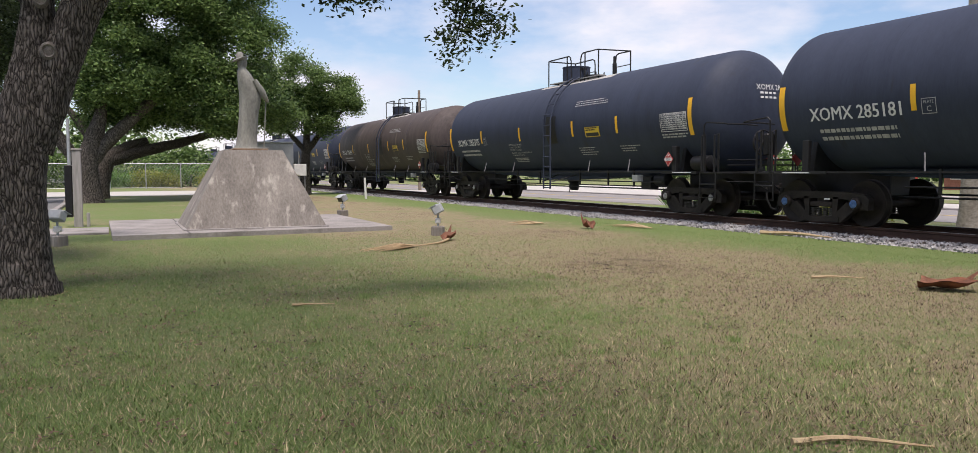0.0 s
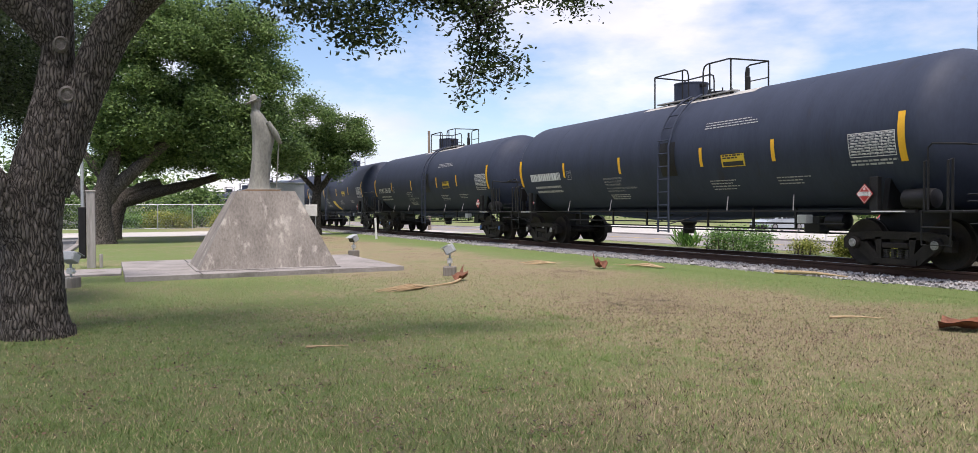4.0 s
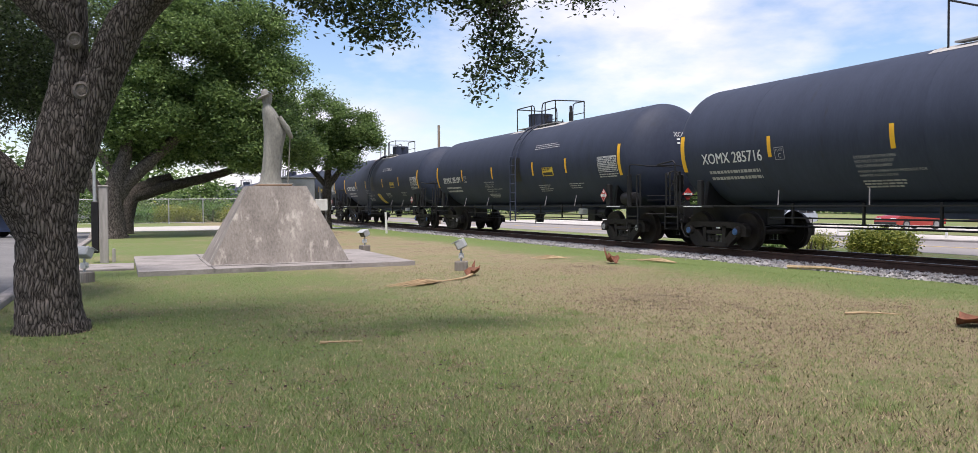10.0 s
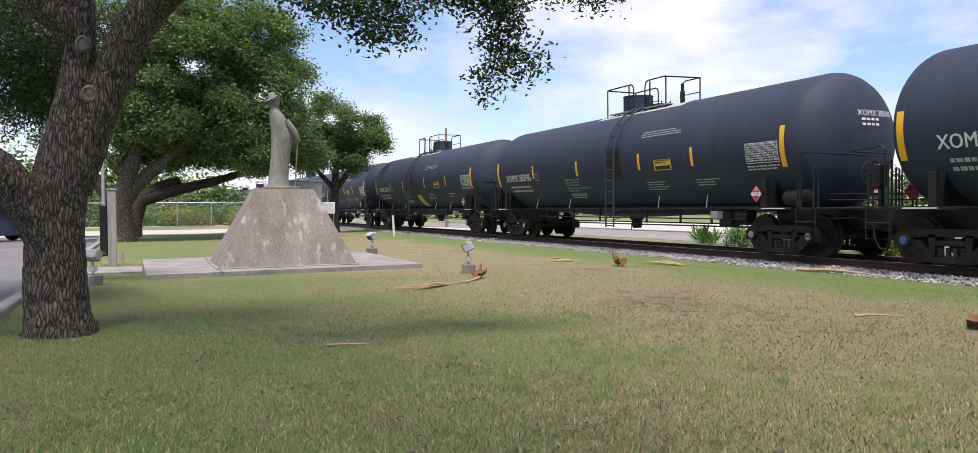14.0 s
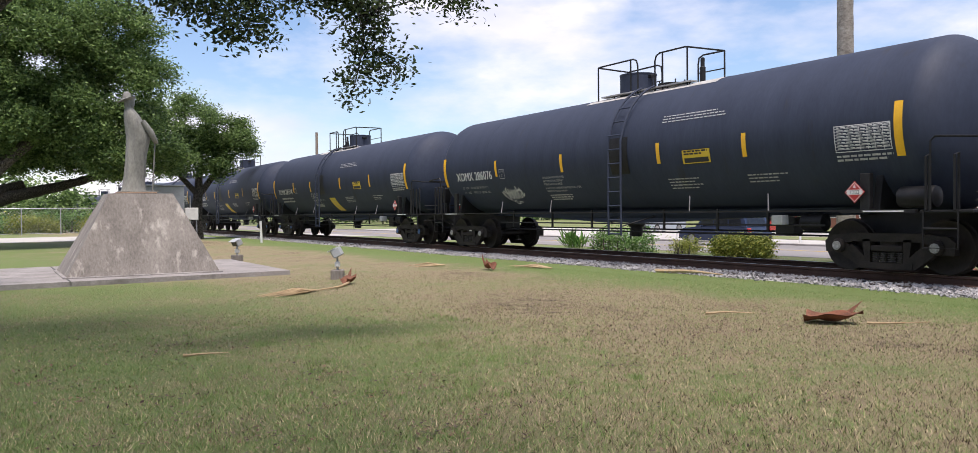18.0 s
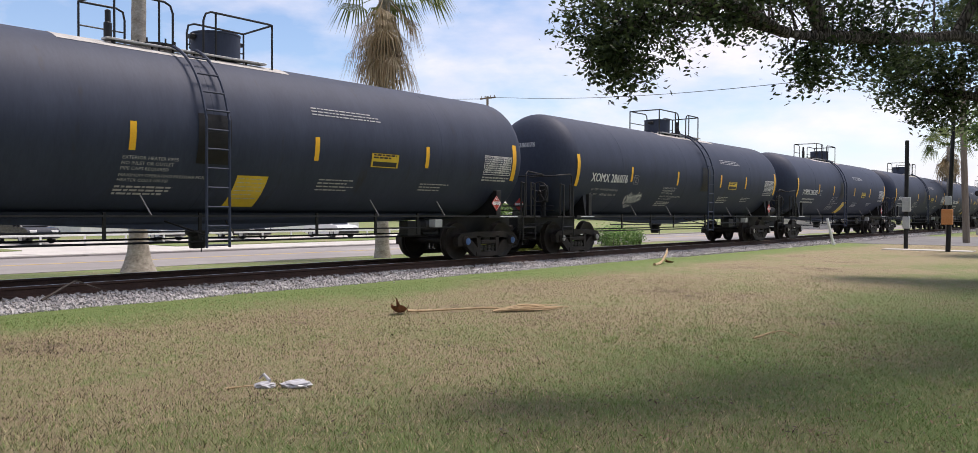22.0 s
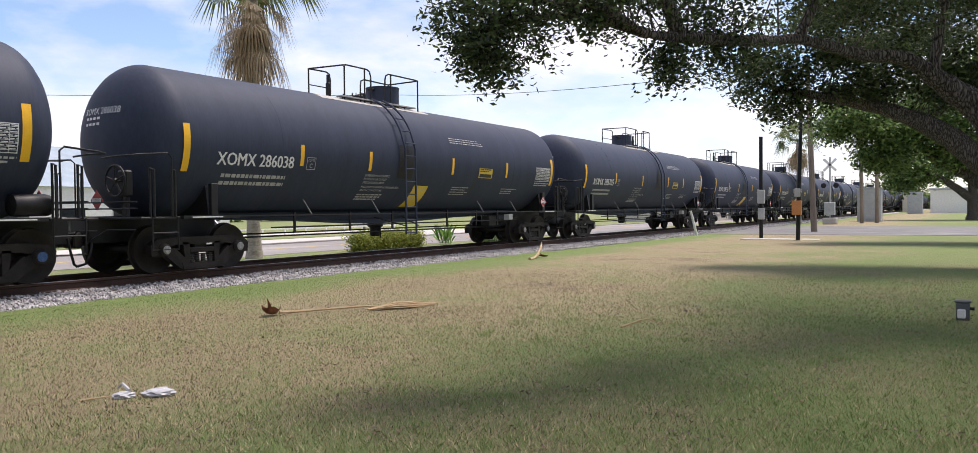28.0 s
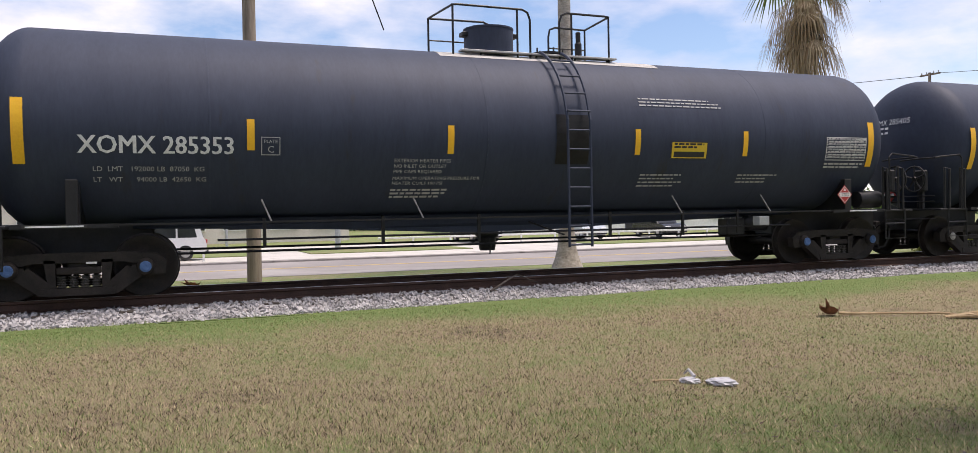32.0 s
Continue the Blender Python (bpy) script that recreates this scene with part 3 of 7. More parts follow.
def build_ballast():
    rnd = random.Random(11)
    shapes = [rock(rnd, 1.0) for _ in range(40)]
    s = Solid()

    def lay(count, y0, y1, x0, x1, lo, hi, edge=False):
        for _ in range(count):
            y = rnd.uniform(y0, y1)
            x = rnd.uniform(x0, x1)
            if edge:
                x = 12.25 - abs(rnd.gauss(0, 0.16))
            e = grass_edge(y)
            if x < e - abs(rnd.gauss(0, 0.10)) - 0.02:
                continue
            k = rnd.uniform(lo, hi)
            sh = rnd.choice(shapes)
            z = max(bed_z(x), 0.015 if x < e + 0.05 else -1) + k * 0.25
            s.add([(p.x * k + x, p.y * k + y, p.z * k + z) for p in sh], OCTA)

    lay(15000, -34, 30, 12.05, 13.36, 0.022, 0.050)
    lay(2600, -34, 30, 12, 12.2, 0.018, 0.042, edge=True)
    lay(4500, -34, 30, 13.55, 14.85, 0.022, 0.045)
    lay(2500, -30, 30, 15.05, 16.3, 0.022, 0.05)
    lay(5000, -110, -34, 12.05, 13.36, 0.03, 0.06)
    lay(4000, 30, 90, 12.05, 13.36, 0.03, 0.06)
    tagged(part("ballast_stones", s, STONE, fix=False), "loose grey crushed stones along the rails", "ballast", kind="stuff")


def build_grass():
    """Short blades in the nearer lawn, thinning out with distance."""
    rng = np.random.default_rng(3)
    n = 1050000
    r = 1.6 + 15.5 * rng.random(n) ** 1.35
    r += np.where(r > 12, rng.exponential(3.0, n) * (r - 12) / 5, 0)
    a = np.radians(rng.uniform(-25, 200, n))          # from straight ahead of the track, turning towards it
    x, y = r * np.sin(a), r * np.cos(a)
    # clumps
    x += rng.normal(0, 0.03, n)
    y += rng.normal(0, 0.03, n)
    ys = np.arange(-40, 40, 0.1)
    edge = np.interp(y, ys, [grass_edge(v) for v in ys])
    keep = (x < edge + 0.05 + rng.normal(0, 0.04, n)) & (x > -1.8) & ~((x > -0.2) & (x < 6.1) & (y > 17.6))
    x, y, r, edge = x[keep], y[keep], r[keep], edge[keep]
    base = np.where(x > 11.6, (x - 11.6) / np.maximum(edge - 11.6, 0.15) * 0.02, 0)
    n = len(x)
    close = np.clip((7.5 - r) / 3.0, 0, 1)
    h = rng.uniform(0.009, 0.029, n) * (1 + 0.55 * close)
    tall = rng.random(n) < 0.03
    h[tall] *= 1.6
    w = rng.uniform(0.0014, 0.0032, n) * np.clip(r / 5.0, 1, 1.8) * (1 + 0.45 * close)
    t = rng.uniform(0, math.tau, n)
    lean = rng.uniform(0.2, 1.5, n) * h
    lt = rng.uniform(0, math.tau, n)
    co = np.zeros((n, 3, 3), np.float32)
    co[:, 0] = np.stack([x - np.cos(t) * w, y - np.sin(t) * w, base - 0.004], 1)
    co[:, 1] = np.stack([x + np.cos(t) * w, y + np.sin(t) * w, base - 0.004], 1)
    co[:, 2] = np.stack([x + np.cos(lt) * lean, y + np.sin(lt) * lean, base + h], 1)
    me = bpy.data.meshes.new("grass")
    me.vertices.add(3 * n), me.loops.add(3 * n), me.polygons.add(n)
    me.vertices.foreach_set("co", co.ravel())
    me.loops.foreach_set("vertex_index", np.arange(3 * n, dtype=np.int32))
    me.polygons.foreach_set("loop_start", np.arange(0, 3 * n, 3, dtype=np.int32))
    me.update()
    me.materials.append(BLADE)
    tagged(new("grass", me), "short dry grass blades of the lawn", "grass", kind="stuff")


build_ground()
build_verge()
build_roads()
build_track()


# ---- the train ----
XC, ZC, R, PITCH, SPEED = 14.2, 2.82, 1.52, 18.377, 10.681
HALF, HEAD = 7.72, 0.76
UNIT = 18.377


def on_tank(u, z_arc, lift=0.006):
    """A place on the tank's near side: along the car, and up round the shell from its widest line."""
    a = z_arc / R
    return (-(R + lift) * math.cos(a), u, ZC + (R + lift) * math.sin(a))


def arc(z):
    return R * math.asin(max(-1, min(1, (z - ZC) / R)))


def wrapped(verts, faces, u, z, lift=0.009):
    """Flat work laid on the shell; it reads from the far end of the track towards the near one."""
    return Solid().add([on_tank(u - a, arc(z) + b, lift) for a, b in verts], faces)


def sheet(u0, u1, z0, z1, lift, rows=8, cols=1):
    a0, a1 = arc(z0), arc(z1)
    s = Solid()
    verts = [on_tank(u0 + (u1 - u0) * i / cols, a0 + (a1 - a0) * j / rows, lift) for j in range(rows + 1) for i in range(cols + 1)]
    faces = [(j * (cols + 1) + i, j * (cols + 1) + i + 1, (j + 1) * (cols + 1) + i + 1, (j + 1) * (cols + 1) + i) for j in range(rows) for i in range(cols)]
    return s.add(verts, faces)


def ink_bars(u, z, widths, height, step, lift=0.008):
    """Rows of unreadable small writing, as bars."""
    s, rnd = Solid(), random.Random(int(u * 100) + 7)
    for row, width in enumerate(widths):
        a = 0.0
        while a < width:
            w = min(rnd.uniform(0.05, 0.16), width - a)
            zz = z - row * step
            t = sheet(u - a - w, u - a, zz - height, zz, lift, rows=1)
            s.add(t.v, t.f)
            a += w + 0.025
    return s


def on_head(lateral, up, end, lift=0.008):
    q = min(0.98, (lateral * lateral + up * up) / (R * R))
    return (lateral, end * (HALF + HEAD * math.sqrt(1 - q) + lift), ZC + up)


def head_text(verts, faces, lateral, up, end):
    return Solid().add([on_head(lateral - end * a, up + b, end) for a, b in verts], faces)


def build_tank(material, name="tank"):
    prof = [(R * math.sin(radians(a)), -HALF - HEAD * math.cos(radians(a))) for a in (0.5, 12, 24, 36, 48, 58, 67, 75, 82, 87)]
    rings = prof + [(R, -HALF)]
    rings += [(R, u) for u in (-HALF + 0.05, -4, 0, 4, HALF - 0.05)]
    rings += [(R, HALF)] + [(r, -h) for r, h in reversed(prof)]
    return mesh(name, Solid().lathe(rings, 72, "y", (0, 0, ZC)), material, smooth=True)


def build_truck(car, end):
    """A two-axle truck: side frames, springs, bolster, bearing caps and wheelsets."""
    tr = part("truck", Solid().box((-1.02, -0.16, 0.63), (1.02, 0.16, 0.82), 0.03), GRIME, car, "grimy two-axle steel truck")
    tr.matrix_basis = pose(0, end * 7.11, 0)
    wb, zw = 0.889, RAIL_Z + 0.457
    for side in (-1, 1):
        x = side * 1.0
        s = Solid()
        # top chord, legs and lower bar leave openings as in a cast frame
        s.prism([(-1.18, 0.80), (-1.05, 0.905), (-0.62, 0.945), (0.62, 0.945), (1.05, 0.905), (1.18, 0.80), (1.10, 0.70), (0.6, 0.80), (-0.6, 0.80), (-1.10, 0.70)], x - 0.07, x + 0.07)
        for g in (-1, 1):
            s.prism([(g * 1.18, 0.80), (g * 1.16, 0.60), (g * 0.66, 0.60), (g * 0.70, 0.74), (g * 0.92, 0.78)], x - 0.08, x + 0.08)
            s.prism([(g * 0.64, 0.74), (g * 0.88, 0.62), (g * 0.50, 0.33), (g * 0.30, 0.36), (g * 0.32, 0.46)], x - 0.075, x + 0.075)
            s.prism([(g * 0.45, 0.84), (g * 0.30, 0.84), (g * 0.30, 0.40), (g * 0.39, 0.40)], x - 0.07, x + 0.07)
        s.prism([(-0.48, 0.44), (-0.46, 0.33), (0.46, 0.33), (0.48, 0.44)], x - 0.09, x + 0.09)
        sp = Solid()
        for k in range(4):
            y = -0.225 + 0.15 * k
            sp.lathe([(b, 0.447 + r * 0.036 + a) for r in range(5) for b, a in ((0.045, 0), (0.070, 0.006), (0.070, 0.015), (0.045, 0.021))], 8, "z", (x, y, 0))
        tagged(part("spring_nest", sp, SPRING, tr, "worn coil springs"), kind="stuff")
        part("bolster_end", Solid().box((x - 0.08, -0.29, 0.635), (x + 0.08, 0.29, 0.735), 0.015), GRIME, tr)
        if end > 0:
            part("brake_tag", Solid().box((x - 0.078 if side < 0 else x + 0.072, -0.24, 0.78), (x - 0.072 if side < 0 else x + 0.078, -0.10, 0.81)), WHITE_INK, tr)
        for g in (-1, 1):
            c = Solid().lathe([(0.125, 0.0), (0.125, 0.10), (0.10, 0.14), (0.085, 0.145)], 20, "x", (0, 0, 0))
            flip = 1 if side > 0 else -1
            c.v = [(x + flip * (0.02 + h), g * wb + p, zw + q) for h, p, q in c.v]
            s.add(c.v, c.f)
        part("side_frame", s, GRIME, tr)
    for g in (-1, 1):
        axle = Solid().tube([(-1.16, 0, 0), (1.16, 0, 0)], 0.085, 14)
        ws = part("wheelset", mesh("axle", axle, WHEEL, True), WHEEL, tr, "rust-brown steel wheelset")
        ws.matrix_basis = pose(0, g * wb, zw)
        for side in (-1, 1):
            prof = [(0.11, -0.08), (0.13, -0.03), (0.32, -0.01), (0.39, -0.055), (0.452, -0.06), (0.462, 0.055), (0.485, 0.065), (0.485, 0.085), (0.40, 0.09), (0.32, 0.03), (0.12, 0.07)]
            s = Solid().lathe([(r, h) for r, h in prof], 40, "x")
            s.v = [(side * (0.745 - h), p, q) for h, p, q in s.v]
            part("wheel", s, WHEEL, ws, smooth=True)
            cap = Solid().lathe([(0.082, 0), (0.082, 0.02), (0.05, 0.03)], 18, "x")
            for k in range(3):
                t = math.tau * k / 3
                cap.lathe([(0.016, 0.02), (0.016, 0.042)], 6, "x", (0, 0.052 * math.cos(t), 0.052 * math.sin(t)))
            cap.v = [(side * (1.155 + h), p, q) for h, p, q in cap.v]
            part("bearing_cap", cap, CAP_GREY, ws, "painted bearing end cap")
    return tr


def diamond(u, z, half, x):
    return [(x, u, z - half), (x, u - half, z), (x, u, z + half), (x, u + half, z)]


def placard(parent, m, number=True):
    """A red diamond placard, white inside, with its number."""
    h = 0.19
    p = part("hazard_placard", Solid().prism([(0, -h), (h, 0), (0, h), (-h, 0)], -0.004, 0.004, "y"), RED_INK, parent, "red and white diamond placard reading 1203")
    p.matrix_basis = m
    s = Solid().prism([(0, -h + 0.018), (h - 0.018, 0), (0, h - 0.018), (-h + 0.018, 0)], -0.006, -0.005, "y")
    if number:
        part("white_border", s, WHITE_INK, p)
    s = Solid().prism([(0, -h + 0.032), (h - 0.032, 0), (0, h - 0.032), (-h + 0.032, 0)], -0.0078, -0.007, "y")
    if number:
        part("red_field", s, RED_INK, p)
    s = Solid().prism([(-h + 0.05, -0.042), (h - 0.05, -0.042), (h - 0.05, 0.042), (-h + 0.05, 0.042)], -0.0098, -0.009, "y")
    part("number_panel", s, WHITE_INK, p)
    v, f = letters("1203", 0.068)
    w = max(a for a, _ in v)
    part("number", Solid().add([(a - w / 2, -0.0115, b - 0.034) for a, b in v], f), BLACK_INK, p, fix=False)
    if number:
        part("flame_mark", Solid().prism([(-0.03, 0.075), (0.03, 0.075), (0.012, 0.115), (0, 0.135), (-0.014, 0.11)], -0.0098, -0.009, "y"), WHITE_INK, p)
    return p


def hand_brake(car, end):
    """A spoked hand-brake wheel with its box on the end deck."""
    hb, x, y, z, r = Solid(), -0.95, end * 8.90, 2.0, 0.28
    hb.tube([(x + r * math.cos(t), y, z + r * math.sin(t)) for t in np.linspace(0, math.tau, 25)], 0.02, 6, caps=False)
    for k in range(5):
        t = math.tau * k / 5 + 0.3
        hb.tube([(x, y, z), (x + r * math.cos(t), y, z + r * math.sin(t))], 0.016, 5)
    hb.lathe([(0.05, -0.03), (0.06, 0.0), (0.05, 0.03)], 10, "y", (x, y, z))
    brake = part("hand_brake_wheel", hb, STEEL, car, "round hand-brake wheel")
    part("hand_brake_box", Solid().box((x - 0.13, y - end * 0.20 - 0.08, 1.72), (x + 0.13, y - end * 0.20 + 0.08, 2.2), 0.03), STEEL, brake)
    part("hand_brake_post", Solid().box((x - 0.05, y - end * 0.22 - 0.04, 1.34), (x + 0.05, y - end * 0.22 + 0.04, 1.72), 0.01), STEEL, brake)
    part("brake_shaft", Solid().tube([(x, y, z), (x, y - end * 0.14, z)], 0.02, 6), STEEL, brake)
    part("brake_chain", Solid().tube([(x + 0.08, y - end * 0.2, 1.72), (x + 0.09, y - end * 0.2, 1.34)], 0.014, 5), STEEL, brake)


def build_car(flip=False):
    """One car; on flipped ones the ladder and walkway lie on the other side of the dome."""
    fu = (lambda u: 0.2 - u) if flip else (lambda u: u)
    car = thing("tank_car", "black railway tank car with yellow reflectors, rolling along the track", "tank car", "cars of the train")
    part("tank", build_tank(TANK), TANK, car)
    for u in (-4.9, 0.9, 5.3):
        ring = Solid().lathe([(R - 0.01, u - 0.02), (R + 0.0025, u - 0.012), (R + 0.0025, u + 0.012), (R - 0.01, u + 0.02)], 72, "y", (0, 0, ZC))
        ring.f = ring.f[:-2]
        part("weld_seam", ring, TANK, car, smooth=True)
    # reflectors, high at the ends
    for u, z0, z1, w in ((7.78, 2.20, 3.10, 0.15), (4.72, 2.42, 2.88, 0.11), (2.36 if flip else 1.55, 2.40, 2.86, 0.11), (-1.32 if flip else -2.02, 2.42, 2.88, 0.11), (-4.42, 2.42, 2.89, 0.11), (-7.60, 2.24, 3.14, 0.15)):
        part("reflector", sheet(u - w / 2, u + w / 2, z0, z1, 0.006, 8), YELLOW, car, "yellow reflective strip")
    # emergency sign: telephone number as bars
    sign = part("emergency_sign", sheet(-3.54, -2.74, 2.36, 2.67, 0.006, 4), SIGN_YELLOW, car, "yellow emergency sign with black bars")
    part("sign_border", Solid().add(*_frame(-3.54, -2.74, 2.36, 2.67, 0.012)), BLACK_INK, sign)
    part("sign_writing", ink_bars(-2.80, 2.645, (0.66, 0.5), 0.035, 0.055, 0.0085), BLACK_INK, sign)
    part("sign_number_bar", sheet(-3.48, -2.80, 2.39, 2.49, 0.0085, 2, 1), BLACK_INK, sign)
    # data table
    table = part("data_table", Solid().add(*_frame(-7.47, -6.42, 2.36, 2.82, 0.014)), WHITE_INK, car, "white stencilled test table")
    grid = Solid()
    for k in range(1, 9):
        z = 2.36 + 0.46 * k / 9
        t = sheet(-7.47, -6.42, z - 0.004, z + 0.004, 0.007, 1)
        grid.add(t.v, t.f)
    for u in (-6.9, -7.05, -7.18, -7.33):
        t = sheet(u - 0.004, u + 0.004, 2.36, 2.82, 0.007, 4)
        grid.add(t.v, t.f)
    tagged(part("table_grid", grid, WHITE_INK, table), kind="stuff")
    part("table_writing", ink_bars(-6.47, 2.797, [1.0] * 8, 0.015, 0.0515, 0.0085), WHITE_INK, table)
    part("table_note", ink_bars(-6.42, 2.31, (1.05, 0.95), 0.035, 0.065, 0.0085), GREY_INK, table)
    # further writing
    for n, (text, u, z, h) in enumerate((("EXTERIOR HEATER PIPES\nNO INLET OR OUTLET\nPIPE CAPS REQUIRED", 2.50, 2.32, 0.058), ("MAXIMUM OPERATING PRESSURE FOR\nHEATER COILS 100 PSI", 2.50, 2.045, 0.058))):
        tagged(part("stencil_text", wrapped(*letters(text, h, 1.05, 1.12), u, z - h), GREY_INK, car, "white stencilled writing, its colour dimmed for the shaded lower flank", fix=False), kind="stuff")
    part("small_print", ink_bars(2.50, 1.84, (1.0, 0.95, 0.85), 0.03, 0.055), GREY_INK, car)
    part("valve_note", ink_bars(-1.25 if flip else -2.10, 3.46, (1.55, 1.75, 1.8), 0.022, 0.062), GREY_INK, car, "three rows of small white writing")
    part("lining_note", ink_bars(-1.5 if flip else -2.16, 2.08, (0.9, 0.75, 0.95, 0.8), 0.024, 0.065), GREY_INK, car)
    part("repair_note", ink_bars(-4.36, 2.08, (0.95, 0.7, 0.7), 0.024, 0.065), GREY_INK, car)
    plate = part("plate_mark", Solid().add(*_frame(4.29, 4.57, 2.35, 2.62, 0.012)), GREY_INK, car, "boxed letter mark")
    part("plate_letters", wrapped(*letters("PLATE", 0.05), 4.53, 2.53), GREY_INK, plate, fix=False)
    part("plate_letter", wrapped(*letters("C", 0.10), 4.48, 2.39), GREY_INK, plate, fix=False)
    # round the dome: worn patch, walkway, dome, handrails, fittings
    patch = Solid()
    cells = [(-(R + 0.006) * math.sin(a), fu(u), ZC + (R + 0.006) * math.cos(a)) for u in (-3.0, -2.2, -1.2, 0, 0.8, 1.45) for a in np.linspace(-0.50, 0.50, 9)]
    patch.add(cells, [(r * 9 + k, r * 9 + k + 1, r * 9 + 10 + k, r * 9 + 9 + k) for r in range(5) for k in range(8)])
    part("anti_slip_patch", patch, PATCH, car, "worn pale patch on top")
    top = ZC + R

    def line(*pts):
        return [(x, fu(u), z) for x, u, z in pts]

    dome = part("dome", Solid().lathe([(0.46, top - 0.1), (0.46, top + 0.46), (0.47, top + 0.47), (0.47, top + 0.50), (0.30, top + 0.52)], 32, "z", (0, fu(0.25), 0)), TANK, car, "black cylindrical dome housing", smooth=True)
    part("dome_hinge", Solid().box((-0.1, fu(0.74) - 0.06, top + 0.34), (0.1, fu(0.74) + 0.06, top + 0.42), 0.01), STEEL, dome)
    part("dome_latch", Solid().box((-0.08, fu(-0.25) - 0.06, top + 0.36), (0.08, fu(-0.25) + 0.06, top + 0.44), 0.01), STEEL, dome)
    part("dome_chain", Solid().tube(line((-0.05, -0.32, top + 0.40), (-0.06, -0.33, top + 0.25), (-0.05, -0.32, top + 0.14)), 0.012, 5), STEEL, dome)
    cover = Solid().lathe([(0.30, top - 0.05), (0.30, top + 0.07), (0.34, top + 0.075), (0.34, top + 0.11), (0.1, top + 0.13)], 24, "z", (0, fu(-0.95), 0))
    for k in range(6):
        a = math.tau * k / 6
        cover.tube([(0.31 * math.cos(a), fu(-0.95) + 0.31 * math.sin(a), top + 0.05), (0.31 * math.cos(a), fu(-0.95) + 0.31 * math.sin(a), top + 0.19)], 0.018, 6)
    part("manway", cover, STEEL, car, "bolted manway cover", smooth=True)
    part("safety_valve", Solid().lathe([(0.07, top), (0.07, top + 0.40), (0.05, top + 0.42), (0.05, top + 0.62), (0.02, top + 0.64)], 10, "z", (0.2, fu(-1.75), 0)), STEEL, car, "small upright valve", smooth=True)
    for x in (-0.50, 0.50):
        w = 0.10
        ua, ub = sorted((fu(-2.15), fu(1.0)))
        part("walkway", Solid().box((x - w, ua, top - 0.04), (x + w, ub, top - 0.005), 0.005), GRATING, car, "galvanised walkway board")
        for u in (0.6, -0.5, -1.3, -2.0) if x < 0 else ():
            part("walkway_bracket", Solid().tube(line((x, u, top - 0.03), (x * 0.95, u, top - 0.16)), 0.022, 6), STEEL, car)
    q, zh = 0.56, top + 0.78
    for ua, ub in ((-0.95, -2.0), (-0.35, 1.15)):
        k = 0.16 if ub > ua else -0.16
        cage = [(-q, ua, top - 0.14), (-q, ua, zh - 0.18), (-q, ua + k * 0.3, zh - 0.05), (-q, ua + k, zh), (-q, ub - k * 0.5, zh), (-q, ub, zh - 0.01), (q, ub + k * 0.6, zh - 0.01), (q, ua + k * 3, zh),
                (q, ua + k * 2.2, zh - 0.05), (q, ua + k * 2, zh - 0.2), (q, ua + k * 2, top - 0.14)]
        rail = Solid().tube(line(*cage), 0.021, 7)
        for xx, uu in ((-q, ub), (q, ub + k * 0.6), (-q, ua + k * 1.6)):
            rail.tube(line((xx, uu, top - 0.14), (xx, uu, zh - 0.005)), 0.021, 6)
        rail.tube(line((q, ub + k * 0.6, top + 0.36), (q, ua + k * 2, top + 0.36)), 0.015, 6)
        part("handrail", rail, STEEL, car, "black tubular platform handrail")
    # ladder, following the shell and hanging below it
    for side in (-1, 1):
        if side < 0:
            stiles = []
            for u in (-0.52, -0.96):
                pts = [(side * (R + 0.13) * math.cos(a), fu(u), ZC + (R + 0.13) * math.sin(a)) for a in np.linspace(1.2, 0.25, 10)] + [(side * (R + 0.15), fu(u), z) for z in (3.0, 2.4, 1.6, 0.80)]
                stiles.append(Solid().tube(pts, 0.027, 6))
            lad = part("ladder", stiles[0], TANK, car, "black steel side ladder")
            part("stile", stiles[1], TANK, lad)
            for k in range(11):
                z = 0.84 + 0.33 * k
                x = side * ((R + 0.13) * math.cos(math.asin(min(1, (z - ZC) / (R + 0.13)))) if z > ZC + 0.35 else R + 0.15)
                part("rung", Solid().tube([(x, fu(-0.52), z), (x, fu(-0.96), z)], 0.019, 6), TANK, lad)
            part("ladder_brace", Solid().tube(line((side * (R + 0.14), -0.42, 1.02), (side * 0.9, -0.1, 1.25)), 0.016, 6), STEEL, lad)
            part("ladder_brace", Solid().tube(line((side * (R + 0.14), -0.98, 1.02), (side * 0.9, -1.3, 1.25)), 0.016, 6), STEEL, lad)
            ua, ub = sorted((fu(-0.38), fu(-1.02)))
            part("ladder_backing", sheet(ua, ub, 2.25, 3.10, 0.012, 8), STEEL, lad, "dark backing plate")
        # running board angle, brackets and pipes below
        part("side_rail", Solid().box((side * 1.50 - 0.03, -6.6, 1.325), (side * 1.50 + 0.03, 6.6, 1.355)), STEEL, car, "long side rail")
        for u in (4.45, 2.05, -2.95, -5.0):
            part("rail_bracket", Solid().tube([(side * 1.36, u + 0.12, 1.68), (side * 1.50, u, 1.35)], 0.015, 5), FRAME_GREY if side < 0 else STEEL, car)
        if side < 0:
            part("heater_pipe", Solid().tube([(-1.02, -5.9, 1.07), (-1.02, 5.2, 1.07)], 0.020, 6), STEEL, car, "thin pipe slung below the tank")
